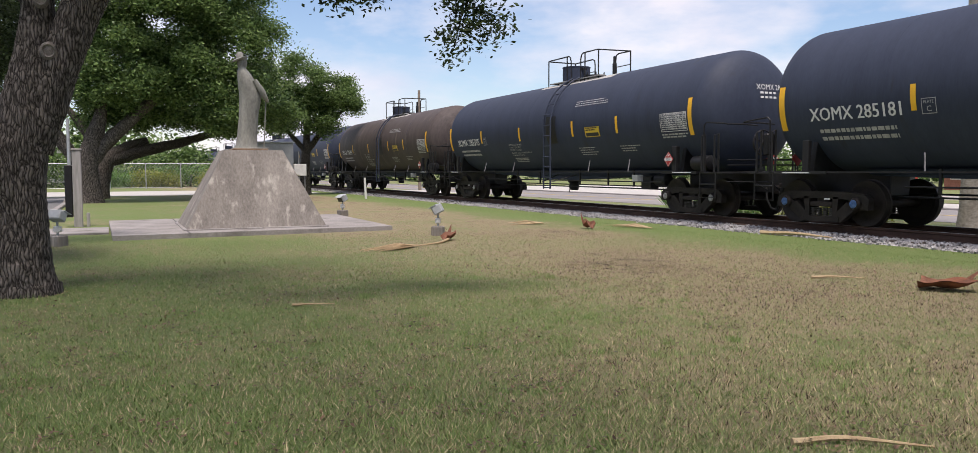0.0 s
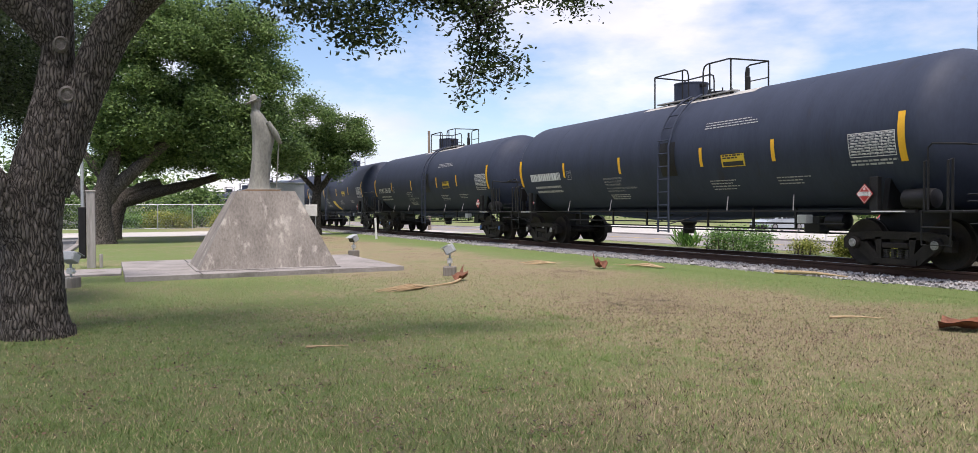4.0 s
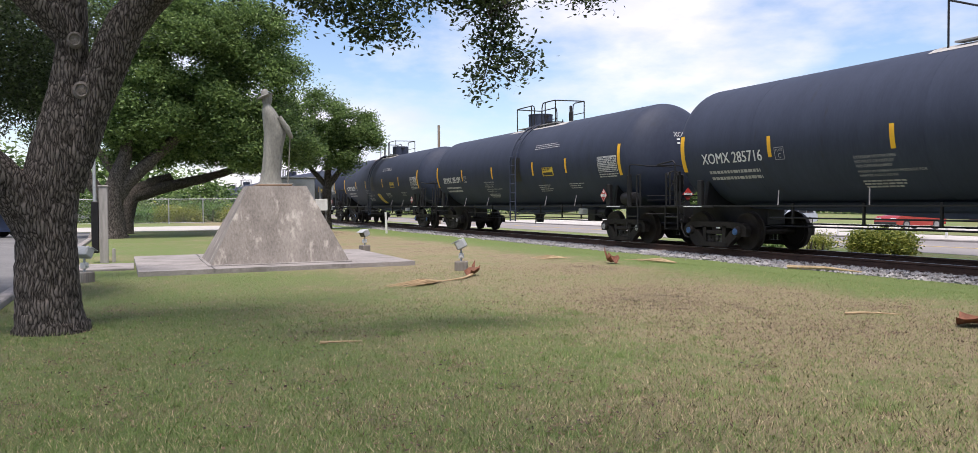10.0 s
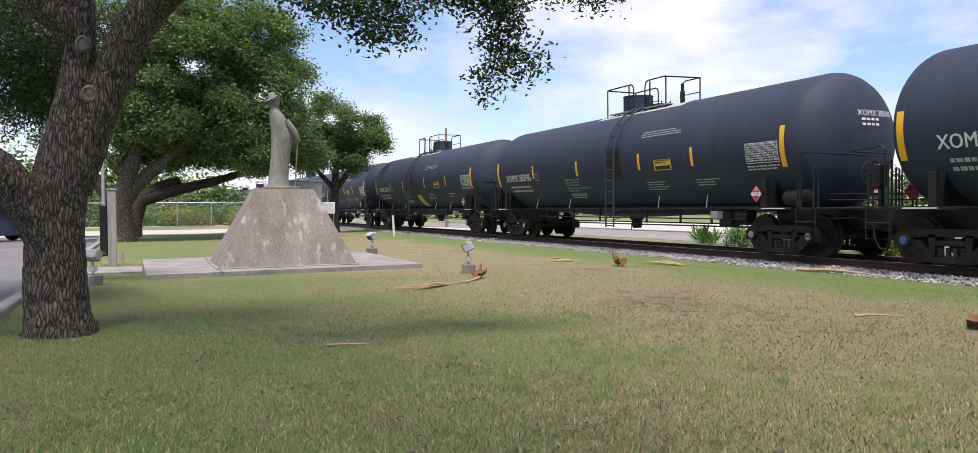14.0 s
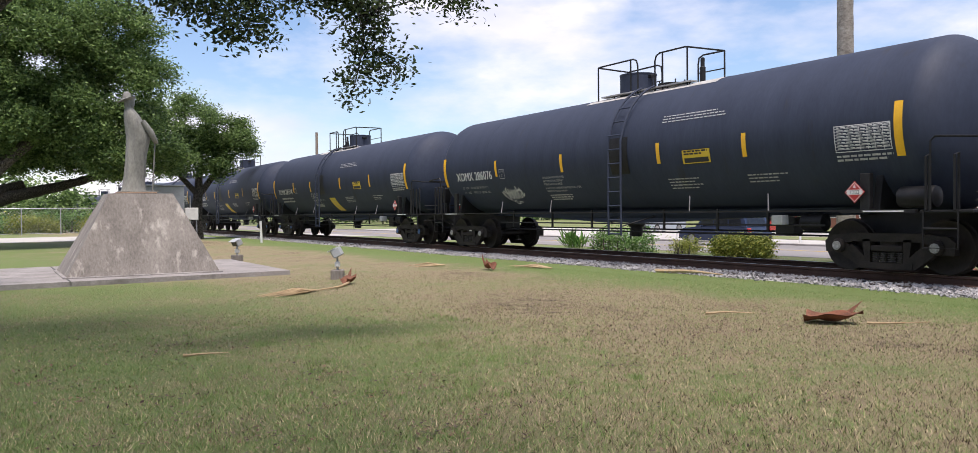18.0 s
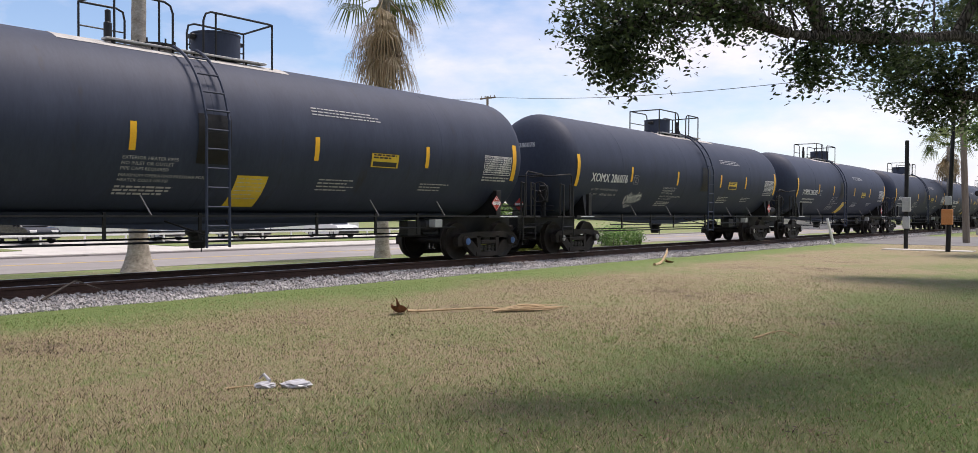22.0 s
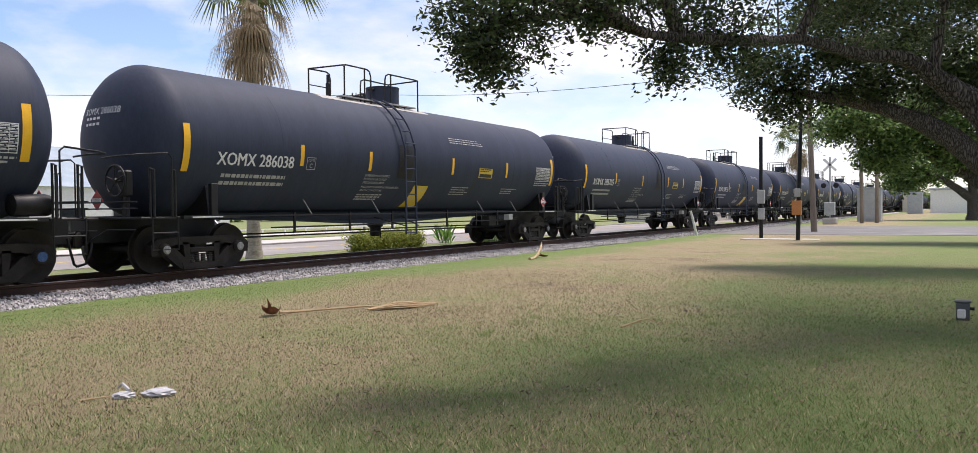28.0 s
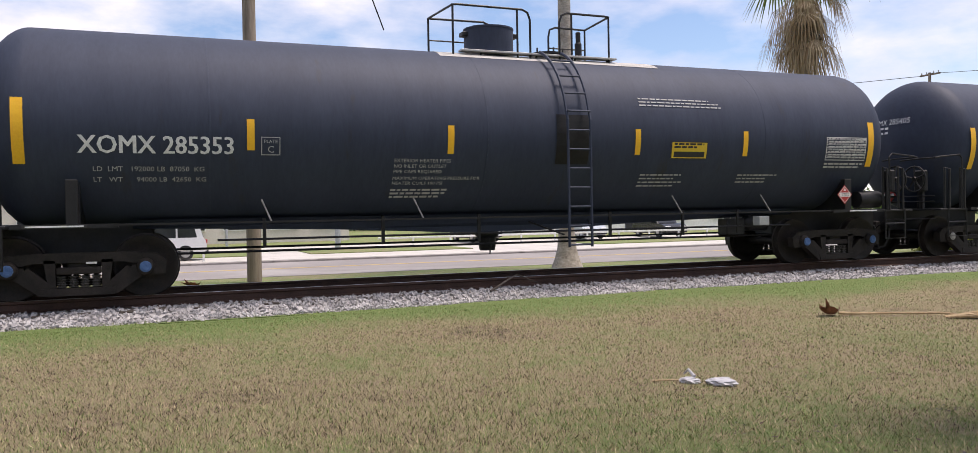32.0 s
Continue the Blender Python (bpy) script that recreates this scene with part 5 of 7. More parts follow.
# the oak whose limbs hang over the statue's lawn
OAK = oak("live oak with a thick ridged trunk and hanging leafy twigs",
    [([(-0.99, 10.5, -0.05), (-1.01, 10.5, 0.12), (-1.02, 10.5, 0.4), (-1.03, 10.5, 0.8), (-1.03, 10.5, 1.2), (-1.00, 10.5, 1.6), (-0.90, 10.5, 2.0), (-0.84, 10.5, 2.4), (-0.79, 10.5, 2.8), (-0.75, 10.5, 3.2), (-0.73, 10.5, 3.8), (-0.9, 10.6, 5.2)], [0.43, 0.36, 0.325, 0.315, 0.315, 0.315, 0.30, 0.27, 0.22, 0.18, 0.165, 0.12]),
     ([(-0.88, 10.48, 1.65), (-0.72, 10.46, 2.1), (-0.58, 10.45, 2.5), (-0.44, 10.44, 2.85), (-0.33, 10.42, 3.15), (-0.20, 10.4, 3.45), (0.03, 10.35, 3.78), (0.40, 10.1, 4.15), (1.0, 9.6, 4.7), (2.2, 8.6, 5.0), (3.6, 7.6, 4.8)], [0.24, 0.235, 0.225, 0.215, 0.215, 0.22, 0.215, 0.19, 0.14, 0.09, 0.04]),
     ([(-1.02, 10.45, 0.95), (-1.22, 10.35, 1.4), (-1.55, 10.2, 1.85), (-2.3, 10.0, 2.4), (-3.4, 9.6, 3.1)], [0.26, 0.25, 0.21, 0.16, 0.07]),
     ([(0.25, 10.2, 3.95), (0.9, 10.3, 4.6), (1.8, 10.6, 5.3), (3.0, 11.2, 5.8)], [0.16, 0.12, 0.08, 0.03]),
     ([(-0.75, 10.5, 3.4), (-1.6, 10.2, 4.1), (-2.6, 9.9, 4.6), (-3.6, 9.8, 5.0)], [0.2, 0.15, 0.1, 0.04]),
     ([(2.2, 8.6, 5.0), (2.9, 8.0, 4.3), (3.26, 7.8, 3.5), (3.30, 7.8, 3.1), (3.20, 7.8, 2.65)], [0.026, 0.017, 0.011, 0.008, 0.004])],
    [(1.55, 7.8, 3.42, 0.42, 0.18, 0.24, 79), (2, 7.8, 3.22, 0.4, 0.16, 0.22, 86), (0.9, 8, 3.75, 0.5, 0.18, 0.3, 86), (2.45, 7.8, 3.62, 0.4, 0.18, 0.22, 57), (2.9, 7.8, 3.62, 0.4, 0.18, 0.22, 79), (3.28, 7.8, 3.48, 0.34, 0.14, 0.24, 64), (4, 7.6, 3.7, 0.6, 0.18, 0.14, 57), (3.3, 7.8, 3.15, 0.22, 0.08, 0.26, 39), (3.58, 7.8, 2.97, 0.17, 0.07, 0.17, 23), (3.24, 7.8, 2.78, 0.09, 0.04, 0.2, 14), (3.18, 7.8, 2.58, 0.05, 0.02, 0.1, 5), (3.54, 7.8, 2.77, 0.07, 0.03, 0.1, 6),
     (2.72, 8.1, 4.3, 0.4, 0.16, 0.25, 50), (3.1, 7.85, 3.82, 0.36, 0.14, 0.25, 55), (0.4, 9.0, 4.4, 1.3, 0.7, 0.7, 160), (-1.8, 11.0, 5.6, 2.6, 2.6, 1.3, 420), (-1.0, 10.2, 5.9, 2.2, 2.0, 1.0, 170), (-3.2, 12.0, 3.6, 1.6, 2.0, 1.2, 520), (-2.4, 13.5, 4.2, 2.0, 1.6, 1.4, 520),
     (-2.2, 14.0, 3.5, 1.6, 1.5, 1.3, 900), (-2.9, 14.5, 3.0, 1.1, 1.2, 0.8, 500), (-1.5, 14.2, 3.3, 0.8, 1.0, 0.9, 560), (-2.7, 15.0, 4.4, 1.3, 1.2, 1.0, 600), (-1.6, 16.5, 4.6, 2.0, 1.6, 1.4, 600), (-0.6, 13.5, 6.2, 2.2, 2.2, 1.0, 260),
     ],
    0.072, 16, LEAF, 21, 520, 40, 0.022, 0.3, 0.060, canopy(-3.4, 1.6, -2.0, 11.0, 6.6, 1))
for kx, ky, kz, kr in ((-0.64, 10.25, 2.72, 0.062), (-0.70, 10.31, 3.29, 0.058)):
    knot = Solid().lathe([(kr * 1.5, -0.03), (kr * 1.3, 0.02), (kr, 0.035), (kr * 0.8, 0.015), (kr * 0.3, 0.022)], 18, "y")
    knot.v = [(kx + a, ky - b, kz + c * 1.15) for a, b, c in knot.v]
    part("knot", knot, KNOT, OAK, "pale healed branch scar", smooth=True)
# the group of oaks behind the post
oak("broad live oak with spreading low limbs behind the post",
    [([(-1.2, 40, -0.05), (-1.15, 40, 0.5), (-1.15, 40, 1.6), (-0.9, 40, 2.6), (-0.6, 40, 3.6), (-0.3, 40, 5.5)], [0.75, 0.55, 0.5, 0.42, 0.32, 0.15]),
     ([(-1.1, 40, 1.7), (-0.3, 40, 2.7), (0.9, 40, 3.9), (2.2, 39.8, 5.2), (3.6, 39.5, 6.8)], [0.36, 0.32, 0.26, 0.2, 0.1]),
     ([(-1.2, 40, 1.4), (-2.3, 40, 3.0), (-3.5, 40, 4.5)], [0.3, 0.25, 0.12])],
    [(1.6, 40, 8.2, 3.2, 3.0, 2.2, 1300), (4.6, 39.5, 7.0, 2.6, 2.4, 2.2, 900), (0.0, 39.5, 5.4, 1.9, 2.0, 1.3, 500), (3.2, 40, 5.2, 2.4, 2.0, 1.3, 600), (-2.5, 40, 6.5, 2.4, 2.4, 2.0, 500), (4.6, 40, 9.6, 2.6, 2.4, 1.8, 600), (-1.0, 40, 9.5, 3.0, 2.6, 1.8, 500), (6.0, 39.3, 5.0, 1.2, 1.2, 1.2, 260), (2.0, 41, 10.2, 3.4, 2.6, 1.5, 600), (4.9, 39.4, 3.9, 1.7, 1.4, 0.8, 300), (0.6, 41.5, 4.1, 2.4, 1.6, 0.7, 320), (7.1, 40.5, 4.2, 1.0, 1.0, 0.9, 160)],
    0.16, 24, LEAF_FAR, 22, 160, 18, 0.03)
oak("live oak with a long low limb reaching over the lawn",
    [([(-0.8, 46, -0.05), (-0.7, 46, 0.9), (-0.3, 46, 2.0), (0.6, 46, 2.6), (1.6, 46, 3.0)], [0.55, 0.42, 0.38, 0.3, 0.2]),
     ([(-0.2, 46, 2.0), (1.4, 45.8, 2.45), (3.2, 45.6, 2.9), (4.9, 45.4, 3.4), (6.4, 45.2, 3.6)], [0.36, 0.30, 0.24, 0.17, 0.07]),
     ([(-0.3, 46, 2.0), (-1.4, 46, 3.6), (-2.5, 46, 5.2)], [0.3, 0.22, 0.1])],
    [(2.2, 45.6, 4.4, 2.8, 1.8, 0.9, 600), (5.4, 45, 4.4, 1.9, 1.5, 1.2, 400), (-2.5, 46, 6.5, 3.2, 2.5, 2.2, 600), (3.6, 46, 7.0, 3.6, 2.4, 2.4, 900), (7.0, 45, 6.0, 1.4, 1.4, 1.6, 260)],
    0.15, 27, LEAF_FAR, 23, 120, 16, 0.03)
oak("rounded bright green oak beyond the statue",
    [([(10.2, 48, -0.05), (10.2, 48, 1.5), (10.3, 48, 3.0), (10.5, 48, 5.0)], [0.35, 0.28, 0.24, 0.12]), ([(10.2, 48, 2.4), (11.4, 47.6, 4.0), (12.6, 47.2, 5.2)], [0.2, 0.14, 0.05]), ([(10.2, 48, 2.6), (9.0, 48, 4.0), (8.4, 48, 5.2)], [0.18, 0.12, 0.05])],
    [(10.0, 47.5, 6.6, 1.9, 1.8, 1.9, 700), (11.8, 47, 5.8, 1.6, 1.5, 1.3, 420), (9.6, 47.2, 4.4, 1.5, 1.4, 1.0, 320), (11.3, 47, 4.2, 1.0, 1.0, 0.8, 170), (12.7, 46.5, 5.3, 0.7, 0.7, 0.5, 90)],
    0.15, 24, LEAF_FAR, 24, 100, 12, 0.02)
# the row of oaks towards the crossing
oak("leaning live oak with a long dark limb over the lawn",
    [([(-0.92, -11.3, -0.05), (-0.88, -11.3, 0.25), (-0.80, -11.3, 0.8), (-0.72, -11.3, 1.36), (-0.56, -11.3, 1.78), (-0.34, -11.3, 2.17), (0.0, -11.25, 2.56), (0.32, -11.1, 2.84)], [0.42, 0.32, 0.27, 0.25, 0.22, 0.185, 0.15, 0.125]),
     ([(0.0, -11.25, 2.56), (0.32, -11.1, 2.84), (0.56, -10.9, 3.04), (0.79, -10.66, 3.14), (1.1, -10.28, 3.13), (1.38, -9.72, 3.16), (1.62, -9.19, 3.18), (1.84, -8.61, 3.08), (2.07, -7.77, 2.98), (2.25, -7.14, 2.91), (2.36, -6.62, 2.86), (2.48, -6.2, 2.95), (2.64, -6.01, 3.0), (3.09, -5.71, 3.04)], [0.145, 0.12, 0.095, 0.075, 0.065, 0.06, 0.06, 0.056, 0.054, 0.048, 0.038, 0.028, 0.02, 0.01]),
     ([(-0.74, -11.35, 1.5), (-0.68, -11.4, 2.15), (-0.56, -11.45, 2.69), (-0.4, -11.5, 3.12), (-0.24, -11.55, 3.57), (-0.07, -11.6, 4.06), (0.4, -11.7, 5.2)], [0.20, 0.15, 0.125, 0.11, 0.10, 0.09, 0.045]),
     ([(0.42, -11.0, 2.95), (0.36, -10.95, 3.4), (0.3, -10.9, 3.9), (0.6, -10.7, 4.5)], [0.07, 0.05, 0.04, 0.02]), ([(1.62, -9.19, 3.18), (1.48, -9.3, 3.52), (1.24, -9.52, 3.97), (0.98, -9.67, 4.43)], [0.06, 0.05, 0.04, 0.02]),
     ([(2.25, -7.14, 2.91), (2.29, -7.0, 3.13), (2.34, -6.96, 3.37), (2.13, -7.55, 3.83)], [0.07, 0.06, 0.05, 0.02]), ([(2.36, -6.62, 2.86), (2.67, -6.23, 2.95), (2.93, -5.97, 2.95), (3.31, -5.69, 2.88)], [0.045, 0.035, 0.025, 0.012]),
     ([(-0.7, -11.3, 1.7), (-0.95, -11.2, 2.7), (-1.5, -11.0, 3.8), (-2.4, -10.8, 5.0)], [0.25, 0.2, 0.14, 0.06])],
    [(3.36, -5.61, 2.97, 0.44, 0.40, 0.32, 120), (2.98, -6.01, 2.98, 0.56, 0.46, 0.33, 150), (2.53, -6.39, 3.16, 0.61, 0.54, 0.31, 150), (2.22, -7.46, 3.26, 0.57, 0.53, 0.38, 130), (2.31, -7.08, 2.65, 0.2, 0.22, 0.25, 70), (2.04, -8.04, 2.9, 0.28, 0.32, 0.28, 80), (3.33, -5.65, 2.62, 0.26, 0.26, 0.23, 110),
     (1.6, -8.2, 4.4, 1.5, 1.4, 0.6, 420), (0.95, -10.1, 3.75, 0.8, 0.8, 0.45, 190), (0.2, -11.2, 4.15, 1.0, 0.9, 0.55, 260), (-0.6, -12.2, 4.2, 1.0, 1.0, 0.7, 260), (1.4, -9.3, 3.75, 0.6, 0.6, 0.35, 120), (0.8, -10.8, 4.8, 1.9, 1.8, 1.0, 380), (-0.6, -11.5, 5.4, 2.2, 2.2, 1.2, 800), (0.6, -13.6, 4.6, 2.0, 1.6, 1.2, 500), (-2.6, -11, 5.0, 2.2, 2.2, 1.4, 500)],
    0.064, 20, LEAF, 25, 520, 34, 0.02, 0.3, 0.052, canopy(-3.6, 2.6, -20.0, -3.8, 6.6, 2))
oak("live oak with a stout trunk and dense dark crown",
    [([(-0.95, -21.4, -0.05), (-0.92, -21.4, 0.3), (-0.85, -21.4, 1.2), (-0.55, -21.4, 2.2), (-0.3, -21.4, 3.2), (0, -21.4, 4.6)], [0.62, 0.48, 0.42, 0.38, 0.28, 0.14]),
     ([(-0.7, -21.4, 1.8), (0.4, -21.3, 2.9), (1.6, -21.1, 3.6), (3.0, -20.9, 4.0), (4.2, -20.7, 4.3)], [0.3, 0.25, 0.18, 0.12, 0.05]), ([(-0.8, -21.4, 1.8), (-1.8, -21.4, 3.2), (-3.0, -21.2, 4.6)], [0.28, 0.2, 0.08])],
    [(4.3, -20.6, 4.6, 1.0, 1.1, 0.7, 240), (3.9, -20.7, 3.75, 0.6, 0.6, 0.4, 90), (2.8, -20.9, 4.5, 1.2, 1.1, 0.7, 260), (1.4, -21.2, 4.8, 1.6, 1.6, 1.0, 420), (-0.6, -21.4, 5.2, 2.2, 2.0, 1.4, 600), (2.0, -21, 5.8, 2.6, 2.2, 1.0, 600), (-2.6, -21, 5, 2.2, 2, 1.4, 400), (0.4, -21.5, 4.1, 1.0, 1.0, 0.6, 90)],
    0.12, 15, LEAF, 26, 240, 24, 0.025)
oak("live oak with yellow-green leaves near the crossing",
    [([(-0.8, -35.1, -0.05), (-0.8, -35.1, 0.4), (-0.75, -35.1, 1.5), (-0.6, -35.1, 2.6), (-0.4, -35.1, 4.2)], [0.55, 0.42, 0.38, 0.32, 0.15]),
     ([(-0.7, -35.1, 1.9), (0.8, -35, 3.0), (2.2, -34.6, 3.9), (4.0, -34.2, 4.6)], [0.28, 0.22, 0.15, 0.05]), ([(-0.75, -35.1, 1.9), (-2.0, -35, 3.2), (-3.4, -35, 4.4)], [0.26, 0.18, 0.06])],
    [(3.9, -34, 4.6, 1.6, 1.6, 1.0, 400), (2.0, -34.2, 4.6, 1.8, 1.6, 1.3, 500), (2.6, -34, 3.4, 1.2, 1.2, 0.6, 240), (0.4, -34.5, 3.6, 1.4, 1.4, 0.9, 330), (-0.6, -35, 5.4, 2.4, 2.2, 1.6, 500), (-2.6, -35, 4.6, 2.0, 2.0, 1.4, 350)],
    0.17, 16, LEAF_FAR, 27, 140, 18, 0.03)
oak("distant live oak beyond the crossing street",
    [([(-0.3, -86, -0.05), (-0.3, -86, 0.6), (-0.2, -86, 2), (0, -86, 4)], [0.8, 0.6, 0.5, 0.2]), ([(-0.2, -86, 1.8), (2, -85, 3.6), (4, -84, 4.6)], [0.4, 0.3, 0.1]), ([(-0.3, -86, 1.8), (-3, -86, 4)], [0.4, 0.2])],
    [(2.6, -85, 5.0, 3.6, 3.0, 1.6, 700), (-1.5, -86, 6.0, 3.6, 3.0, 2.0, 700), (5.4, -84, 3.8, 1.6, 1.6, 0.9, 200)],
    0.34, 14, LEAF_FAR, 28, 60, 12, 0.03)


# ---- palms along the street ----
def palm_trunk(x, y, height, r0, r1, base):
    s = Solid()
    z0 = ground_z(x) - 0.05
    pts, rad = [], []
    steps = 46
    for k in range(steps + 1):
        t = k / steps
        pts.append((x + 0.05 * math.sin(3 * t + y), y + 0.06 * math.sin(2.3 * t + x), z0 + t * height))
        rad.append((r0 + (r1 - r0) * t + (base - r0) * math.exp(-t * height / 0.45)) * (1.03 if k % 2 else 1.0))
    s.tube(pts, rad, 18)
    return s, Vector(pts[-1])


def fan(s, root, direction, length, spread, rnd, blades=14, droop=0.5, width=0.035):
    """A fan leaf: a stalk and blades that spread and droop."""
    d = direction.normalized()
    hub = root + d * length * 0.55
    side = d.cross((0, 0, 1)).normalized()
    up = side.cross(d)
    s.tube([root, hub], [0.018, 0.012], 4, caps=False)
    for k in range(blades):
        a = (k / (blades - 1) - 0.5) * spread
        v = (d * math.cos(a) + side * math.sin(a)).normalized()
        l = length * 0.6 * rnd.uniform(0.8, 1.1)
        mid = hub + v * l * 0.55 + up * 0.02
        tip = hub + v * l * 0.9 - Vector((0, 0, 1)) * l * droop
        w = v.cross(up).normalized() * width
        s.add([hub, mid + w, tip, mid - w], [(0, 1, 2, 3)])


def palm(x, y, height, label, crown=True, r0=0.2, r1=0.15, base=0.42, seed=1, skirt=1.0):
    rnd = random.Random(seed)
    tree = thing("palm_tree", label, "palm tree", "palms along the street")
    s, top = palm_trunk(x, y, height, r0, r1, base)
    part("trunk", s, PALM_BARK, tree, "ringed grey palm trunk", smooth=True)
    live, dead = Solid(), Solid()
    for k in range(34):
        a, e = rnd.uniform(0, math.tau), rnd.uniform(-0.35, 1.2)
        fan(live, top + Vector((0, 0, rnd.uniform(-0.1, 0.3))), Vector((math.cos(a) * math.cos(e), math.sin(a) * math.cos(e), math.sin(e))), rnd.uniform(1.6, 2.4), 2.3, rnd, 18, 0.55, 0.035)
    for k in range(int(70 * skirt)):
        a, e = rnd.uniform(0, math.tau), rnd.uniform(-1.5, -0.75)
        z = rnd.uniform(-1.4, 0.1) * skirt
        fan(dead, top + Vector((0, 0, z)), Vector((math.cos(a) * math.cos(e), math.sin(a) * math.cos(e), math.sin(e))), rnd.uniform(1.0, 2.1), 1.5, rnd, 12, 0.6, 0.022)
    part("fronds", live, FROND, tree, "green fan fronds", fix=False)
    part("dead_skirt", dead, DEAD_FROND, tree, "hanging skirt of dry straw fronds", fix=False)
    return tree


palm(20.2, -18.95, 8.9, "tall fan palm with a shaggy skirt of dead fronds", seed=31, r0=0.21, r1=0.19, base=0.30, skirt=1.15)
palm(19.7, 13.46, 13.0, "tall slender palm with a flared base beside the track", seed=32, r0=0.24, r1=0.17, base=0.33)
palm(19.6, 8.25, 13.5, "tall slender palm with a peeling base beside the track", seed=33, r0=0.21, r1=0.16, base=0.33)
palm(19.7, -10.2, 13.0, "tall slender palm with a bell-shaped base", seed=34, r0=0.19, r1=0.15, base=0.46)
palm(12.5, -72.0, 7.0, "small fan palm beyond the crossing", seed=35, r0=0.2, r1=0.16, base=0.3, skirt=0.5)


# ---- the monument ----
def build_monument():
    slab = thing("monument_slab", "low weathered concrete slab under the pedestal", "slab")
    part("slab", Solid().prism([(-0.10, 17.75), (5.85, 18.1), (5.95, 23.9), (-0.2, 23.4)], -0.10, 0.10, "z"), SLAB, slab)
    part("slab_joint", Solid().box((1.35, 17.8, 0.1005), (1.38, 23.5, 0.104)), BLACK_INK, slab)
    path = Solid().box((-1.86, 19.7, -0.1), (-0.18, 21.6, 0.045), 0.01)
    tagged(part("path", path, SLAB), "short concrete path from the drive to the slab", "path", kind="structure")
    ped = thing("pedestal", "tapered concrete pedestal streaked with dark stains", "pedestal")
    base = [(1.36, 18.65), (4.42, 18.65), (4.42, 21.45), (1.36, 21.45)]
    tops = [(2.29, 19.55), (3.62, 19.55), (3.62, 20.6), (2.29, 20.6)]
    n = 10
    s = Solid()
    for k in range(n + 1):
        t = k / n
        s.v += [(a[0] + (b[0] - a[0]) * t, a[1] + (b[1] - a[1]) * t, 0.12 + 1.76 * t) for a, b in zip(base, tops)]
    s.f = [(4 * r + i, 4 * r + (i + 1) % 4, 4 * r + 4 + (i + 1) % 4, 4 * r + 4 + i) for r in range(n) for i in range(4)] + [(3, 2, 1, 0), (4 * n, 4 * n + 1, 4 * n + 2, 4 * n + 3)]
    part("pedestal_body", s, CONCRETE, ped)
    part("footing", Solid().box((1.30, 18.59, 0.09), (4.48, 21.51, 0.13), 0.01), SLAB, ped)
    part("cap_plinth", Solid().box((2.50, 19.7, 1.875), (3.32, 20.5, 1.92), 0.02), RUST_STONE, ped)


